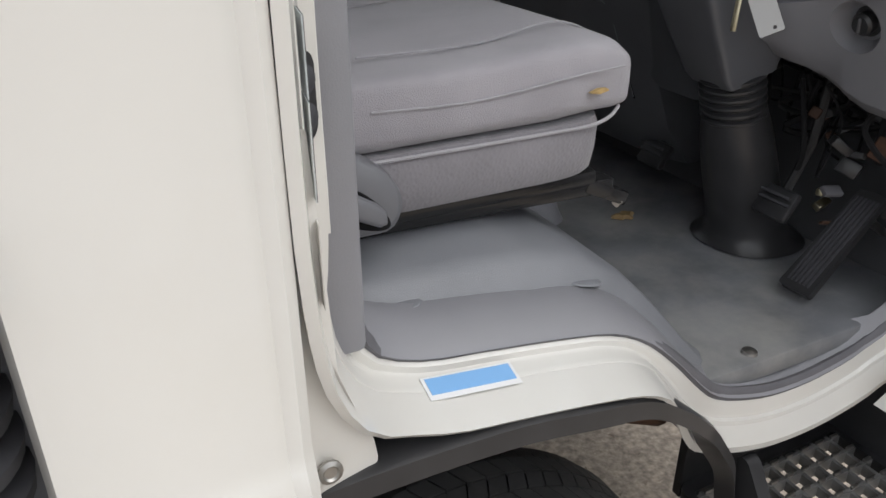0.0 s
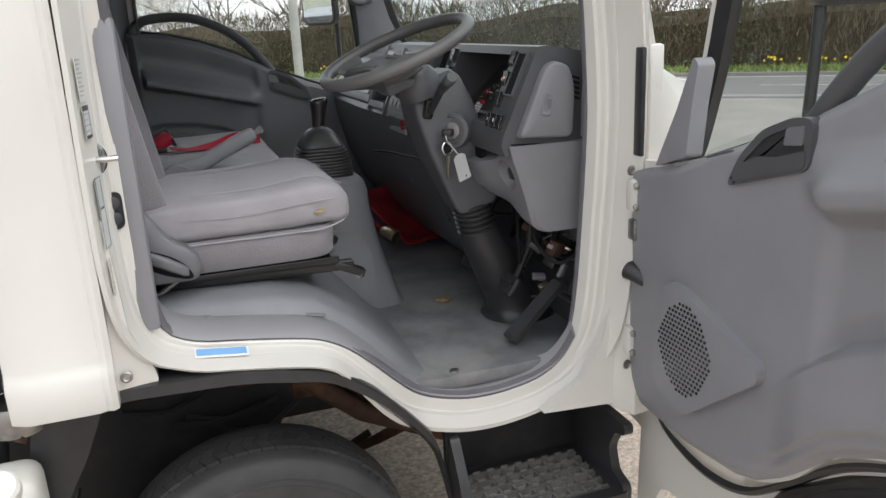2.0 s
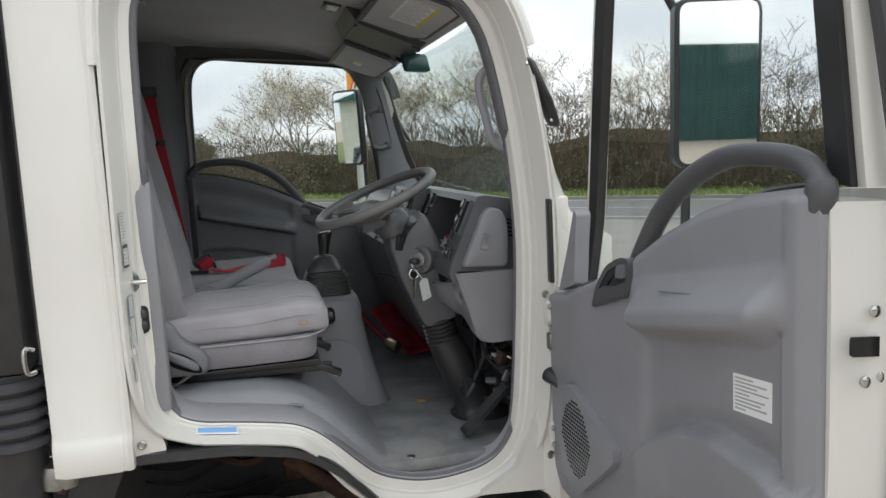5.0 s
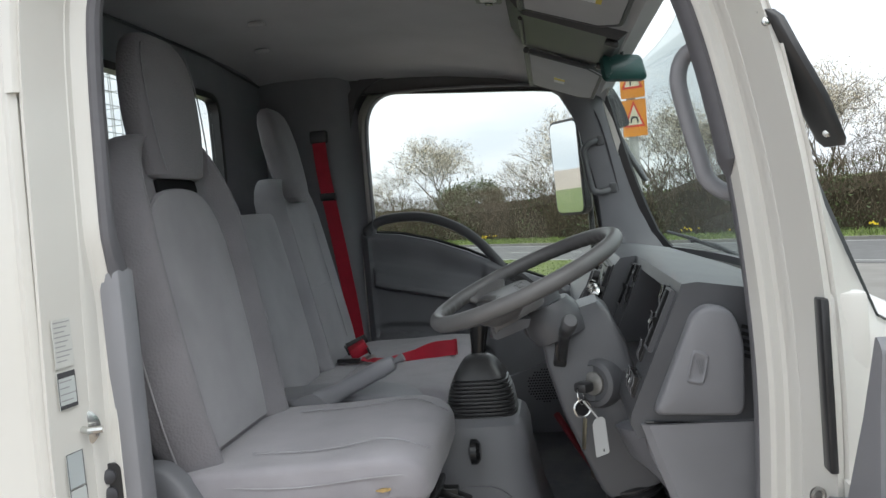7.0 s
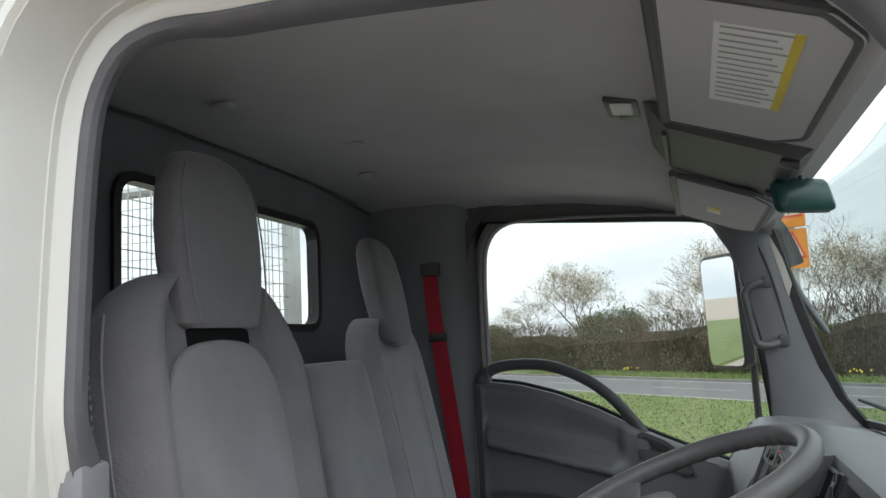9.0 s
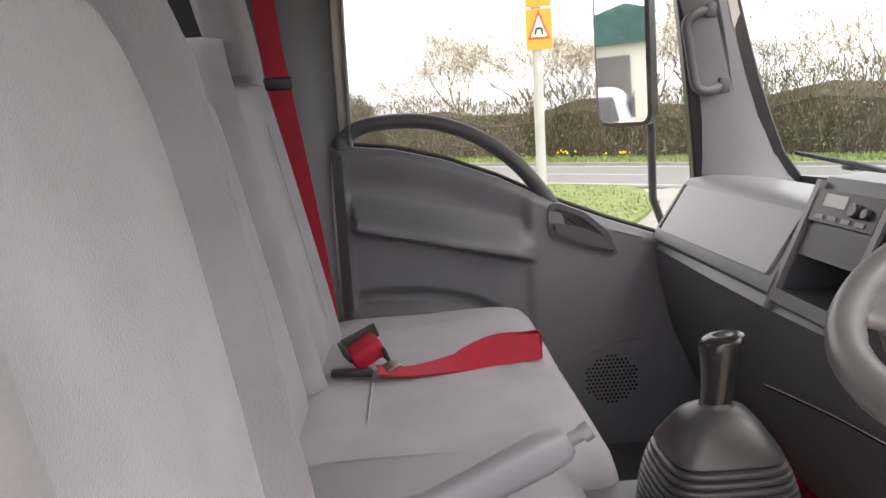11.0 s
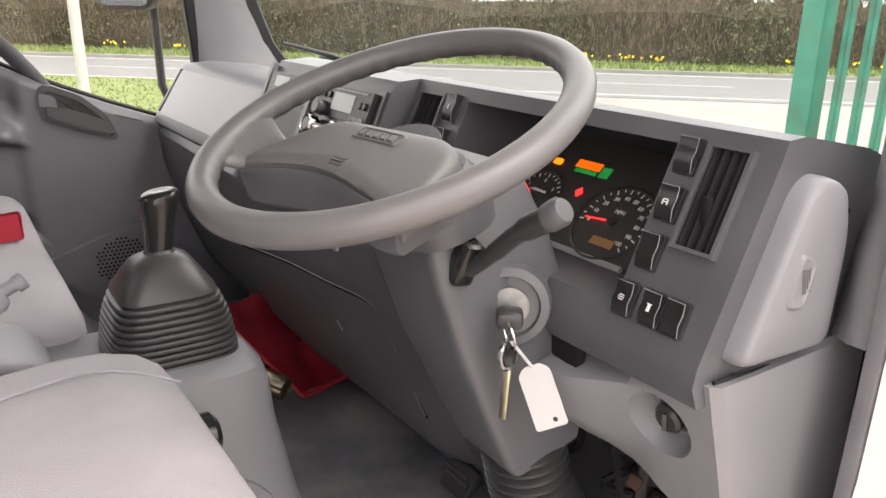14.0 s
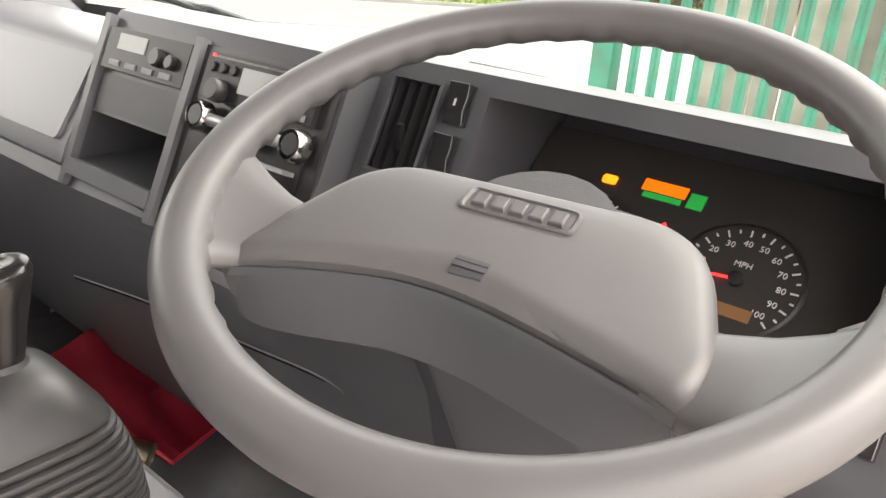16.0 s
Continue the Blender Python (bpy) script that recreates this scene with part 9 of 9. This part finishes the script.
def tree_mesh(seed, H, spread, leaf, density, levels=6):
    rng = random.Random(seed)
    segs = []
    tips = []

    def grow(p, d, L, r, lev):
        n = 3 if lev < 2 else 2
        q = p
        for k in range(n):
            d2 = (d + Vector((rng.gauss(0, 0.11), rng.gauss(0, 0.11), 0.06))).normalized()
            e = q + d2 * L / n
            r2 = r * (1 - 0.25 / n)
            segs.append((q, e, r, r2))
            q, d, r = e, d2, r2
            if lev >= 4:
                tips.append(q)
        if lev >= levels:
            return
        for k in range(rng.choice((2, 3, 3)) if lev else 5):
            ax_ = Vector((rng.gauss(0, 1), rng.gauss(0, 1), rng.gauss(0, 0.4))).normalized()
            d3 = (d * 0.75 + ax_ * spread).normalized()
            if lev == 0:
                d3 = (Vector((0, 0, 0.8)) + Vector((math.cos(k * 1.256 + seed), math.sin(k * 1.256 + seed), 0)) * spread).normalized()
            grow(q - (q - p) * rng.uniform(0, 0.35), d3, L * rng.uniform(0.62, 0.88), r * 0.64, lev + 1)
    grow(Vector((0, 0, 0)), Vector((0, 0, 1)), H * 0.23, H * 0.0125, 0)
    v, f = [], []
    for a, b, r1, r2 in segs:
        d = (b - a).normalized()
        u = d.orthogonal().normalized()
        w = d.cross(u)
        i = len(v)
        m = 4 if r1 > 0.02 else 3
        for p, r in ((a, max(r1, 0.0042)), (b, max(r2, 0.0034))):
            v += [tuple(p + r * (math.cos(6.2832 * j / m) * u + math.sin(6.2832 * j / m) * w)) for j in range(m)]
        f += [(i + j, i + (j + 1) % m, i + m + (j + 1) % m, i + m + j) for j in range(m)]
    lv, lf = [], []
    for t in tips:
        for _ in range(density):
            p = t + Vector((rng.gauss(0, 0.14), rng.gauss(0, 0.14), rng.gauss(0, 0.14)))
            a = Vector((rng.gauss(0, 1), rng.gauss(0, 1), rng.gauss(0, 1))) * leaf
            b = Vector((rng.gauss(0, 1), rng.gauss(0, 1), rng.gauss(0, 1))) * leaf
            i = len(lv)
            lv += [tuple(p), tuple(p + a), tuple(p + b)]
            lf.append((i, i + 1, i + 2))
    m1, m2 = bpy.data.meshes.new("trunk"), bpy.data.meshes.new("crown")
    m1.from_pydata(v, [], f)
    m1.materials.append(BARK)
    m2.from_pydata(lv, [], lf)
    return m1, m2


TREES = []
for sd_, H, sp, leaf, dens, cm in ((1, 5.2, 0.62, 0.02, 6, BLOSSOM), (2, 5.6, 0.45, 0.018, 4, BLOSSOM), (3, 4.8, 0.6, 0.016, 2, TWIG), (4, 4.4, 0.7, 0.04, 10, LEAF)):
    a, b = tree_mesh(sd_, H, sp, leaf, dens)
    b.materials.append(cm)
    TREES.append((a, b))
rng = random.Random(9)
spots = [(-46, 25, 0), (-41, 24.5, 3), (-37, 25, 1), (-33, 25.5, 0), (-29, 24.5, 3), (-25, 25.5, 1), (-21.5, 24.6, 0), (-18.5, 25.2, 1), (-16, 24.8, 0), (-13.5, 25.5, 1), (-11, 24.6, 0), (-8.5, 25, 2), (-6, 24.7, 1), (-3.5, 25.2, 2), (-1, 24.6, 2), (1.5, 25.1, 1), (4, 24.6, 2), (6.5, 25.4, 3), (9.5, 24.7, 2), (12.5, 25.2, 0), (16, 24.8, 3), (20, 25.3, 2), (25, 25, 1), (31, 25, 0)]
names = {0: ("blossom_tree", "bare spring tree with pale blossom in the hedge"), 1: ("blossom_tree", "thin hedgerow tree with a haze of pale buds"), 2: ("bare_tree", "bare branching hedgerow tree"), 3: ("evergreen_bush", "dark green bushy hedgerow tree")}
for s, d, k in spots:
    p = RN * d + RD * s
    nm, lab = names[k]
    t = thing(nm, (p.x, p.y, GZ), lab, "tree", "hedgerow trees")
    sc_ = rng.uniform(1.2, 1.6) * (0.75 if k == 3 else 1)
    for me, pn in zip(TREES[k], ("trunk", "crown")):
        o = new(pn, me)
        o.parent = t
        o.rotation_euler = (0, 0, rng.uniform(0, 6.28) if pn == "trunk" else o.rotation_euler.z)
        o.scale = (sc_, sc_, sc_)
    t.children[1].rotation_euler = t.children[0].rotation_euler


def conifer(p, H, seed):
    rng = np.random.default_rng(seed)
    t = thing("conifer", p, "tall dark green conifer behind the hedge", "tree", "conifers")
    bm = B()
    lathe(bm, [(0.16, 0), (0.09, H * 0.6), (0.02, H * 0.97)], p, (0, 0, 1), 10)
    part("trunk", bm, BARK, t)
    v, f = [], []
    for _ in range(9000):
        z = H * (0.06 + 0.94 * rng.random())
        R = (H - z) * 0.26 * (0.8 + 0.4 * math.sin(z * 6)) + 0.1
        a = rng.uniform(0, 6.28)
        r = R * rng.random() ** 0.4
        c = np.array([r * math.cos(a), r * math.sin(a), z])
        e1, e2 = rng.normal(size=3) * 0.10, rng.normal(size=3) * 0.10
        i = len(v)
        v += [tuple(c), tuple(c + e1), tuple(c + e2)]
        f.append((i, i + 1, i + 2))
    me = bpy.data.meshes.new("crown")
    me.from_pydata(v, [], f)
    me.materials.append(LEAF)
    o = new("crown", me)
    o.parent = t


for s, d, H in ((1.9, 27.5, 5.4), (3.1, 28, 6.4), (4.5, 27.6, 5.6)):
    p = RN * d + RD * s
    conifer((p.x, p.y, GZ), H, int(s * 10))


def daffodils():
    rng = np.random.default_rng(33)
    v, f, v2, f2 = [], [], [], []
    for c in range(12):
        s0, d0_ = rng.uniform(-26, 14), rng.uniform(20.8, 21.8)
        for _ in range(7):
            p = RN * (d0_ + rng.normal(0, 0.12)) + RD * (s0 + rng.normal(0, 0.25))
            z = GZ + 0.28 + 0.1 * rng.random()
            i = len(v)
            for k in range(5):
                a = k * 1.2566
                v.append((p.x + 0.036 * math.cos(a) * RD.x, p.y + 0.036 * math.cos(a) * RD.y, z + 0.036 * math.sin(a)))
            f.append(tuple(range(i, i + 5)))
            j = len(v2)
            v2 += [(p.x - 0.006, p.y, GZ + 0.08), (p.x + 0.006, p.y, GZ + 0.08), (p.x, p.y, z)]
            f2.append((j, j + 1, j + 2))
    d = thing("daffodils", (RN * 21.3).to_tuple()[:2] + (GZ,), "clumps of yellow daffodils on the verge", "flowers", "", "stuff")
    o = ORIGIN[d]
    for nm, vv, ff, m in (("flowers", v, f, DAFF), ("stems", v2, f2, BLADE)):
        me = bpy.data.meshes.new(nm)
        me.from_pydata([(a - o.x, b - o.y, c - o.z) for a, b, c in vv], [], ff)
        me.materials.append(m)
        ob = new(nm, me)
        ob.parent = d
        tagged(ob, kind="stuff")


daffodils()

# far field behind the hedge
road_strip("far_field", 40, 900, GZ + 0.12, GRASS, "far green field", "field", -900, 900)

# ---- behind the camera: shed, house, parked car (seen in the mirrors) ----
sh = thing("green_shed", (7.0, -21, GZ), "dark green corrugated steel shed", "shed")
bm = B()
rr = []
for k in range(0, 161):
    x = 3.0 + k * 0.05
    y = -20.0 + (0.025 if k % 4 in (1, 2) else 0.0)
    rr.append([Vector((x, y, GZ)), Vector((x, y, 2.6 - 0.03 * (x - 3))), Vector((x, y - 0.02, 2.6 - 0.03 * (x - 3))), Vector((x, y - 0.02, GZ))])
rings(bm, rr)
part("wall", bm, SHED, sh, "corrugated green sheet wall", smooth=False)
bm = B()
prism(bm, [(2.9, 2.66), (11.1, 2.42), (11.1, 2.36), (2.9, 2.60)], xz, -25, -19.95)
part("roof", bm, SHED, sh)
for x in (3.0, 11.0):
    bm = B()
    box(bm, (x, -22.5, 1.2), (0.05, 5.0, 2.4))
    part("wall", bm, SHED, sh)
bm = B()
box(bm, (14.5, -20.2, 0.9), (7.0, 0.12, 1.9), 0.01)
solo("yard_wall", bm, mat("grey_block_wall", (0.42, 0.42, 0.40), 0.9, var=0.15, scale=3), "grey block wall beside the shed", "wall", "structure")
hs = thing("house", (25, -30, GZ), "small rendered house with a red tiled roof", "house")
bm = B()
box(bm, (25, -30, 1.7), (8, 6, 3.5))
part("wall", bm, BRICKW, hs)
bm = B()
prism(bm, [(-33.4, 3.4), (-26.6, 3.4), (-30, 5.6)], yz, 20.6, 29.4)
part("roof", bm, ROOFT, hs, "red tiled gable roof")
for x in (22.5, 27):
    bm = B()
    box(bm, (x, -26.95, 2.2), (1.0, 0.1, 1.2), 0.02)
    part("window", bm, GLOSSBLACK, hs)
yb = thing("yard_building", (-46, 5, GZ), "low grey-green yard building with a pitched roof", "building")
bm = B()
box(bm, (-46, 5.0, 1.3), (6, 9, 2.7))
part("wall", bm, mat("grey_green_wall", (0.5, 0.52, 0.46), 0.8), yb)
bm = B()
prism(bm, [(0.2, 2.6), (9.8, 2.6), (5.0, 4.0)], yz, -49.3, -42.7)
part("roof", bm, SHED, yb)
bm = B()
box(bm, (-42.95, 5.5, 1.1), (0.1, 1.2, 2.2), 0.02)
part("door", bm, DARKTRIM, yb)

yb.location += Vector((17, -2.6, 0))
car = thing("parked_car", (-12.5, 4.2, GZ), "parked silver hatchback facing the truck", "car")
bm = B()
rr = []
for x, zb, zt, w in ((-14.6, 0.45, 0.95, 0.74), (-14.5, 0.3, 1.35, 0.82), (-13.9, 0.24, 1.48, 0.86), (-12.9, 0.22, 1.5, 0.87), (-12.2, 0.22, 1.28, 0.87), (-11.7, 0.22, 0.98, 0.86), (-11.0, 0.24, 0.88, 0.83), (-10.6, 0.3, 0.74, 0.74), (-10.5, 0.4, 0.6, 0.62)):
    rr.append([Vector((x, 4.2 + w * p * (1 if q < 0.1 else 1 - 0.16 * max(0, (zt - 0.95)) / 0.5 * q), (zb + zt) / 2 + (zt - zb) / 2 * q)) for p, q in sup(1, 1, 5, 32)])
rings(bm, rr)
part("body", bm, CARPAINT, car)
bm = B()
prism(bm, fillet([(-0.62, 0.98), (0.62, 0.98), (0.52, 1.36), (-0.52, 1.36)], 0.05), lambda a, b, d: Vector((-11.62 - (b - 0.98) * 1.45 + d, 4.2 + a, b)), 0.0, 0.02)
part("windscreen", bm, GLOSSBLACK, car)
for s in (-1, 1):
    for x in (-11.15, -13.75):
        bm = B()
        lathe(bm, [(0.2, -0.02), (0.31, -0.02), (0.32, 0.1), (0.31, 0.2), (0.2, 0.2)], (x, 4.2 + s * 0.72, 0.29), (0, s, 0), 28)
        w = part("wheel", bm, TYRE, car)
        bm = B()
        lathe(bm, [(0.2, 0.16), (0.19, 0.18), (0.05, 0.19)], (x, 4.2 + s * 0.72, 0.29), (0, s, 0), 20)
        part("hub", bm, STEEL, w)
    bm = B()
    box(bm, (-10.62, 4.2 + s * 0.55, 0.68), (0.12, 0.26, 0.12), 0.04)
    part("headlight", bm, PAPER, car)
    bm = B()
    prism(bm, fillet([(-13.9, 1.02), (-12.0, 1.0), (-12.4, 1.33), (-13.7, 1.36)], 0.05), xz, 4.2 + s * 0.80, 4.2 + s * 0.86)
    part("side_window", bm, GLOSSBLACK, car)
bm = B()
box(bm, (-10.5, 4.2, 0.5), (0.03, 0.9, 0.12), 0.02)
part("grille", bm, GLOSSBLACK, car)
car.location += Vector((2.5, -1.1, 0))
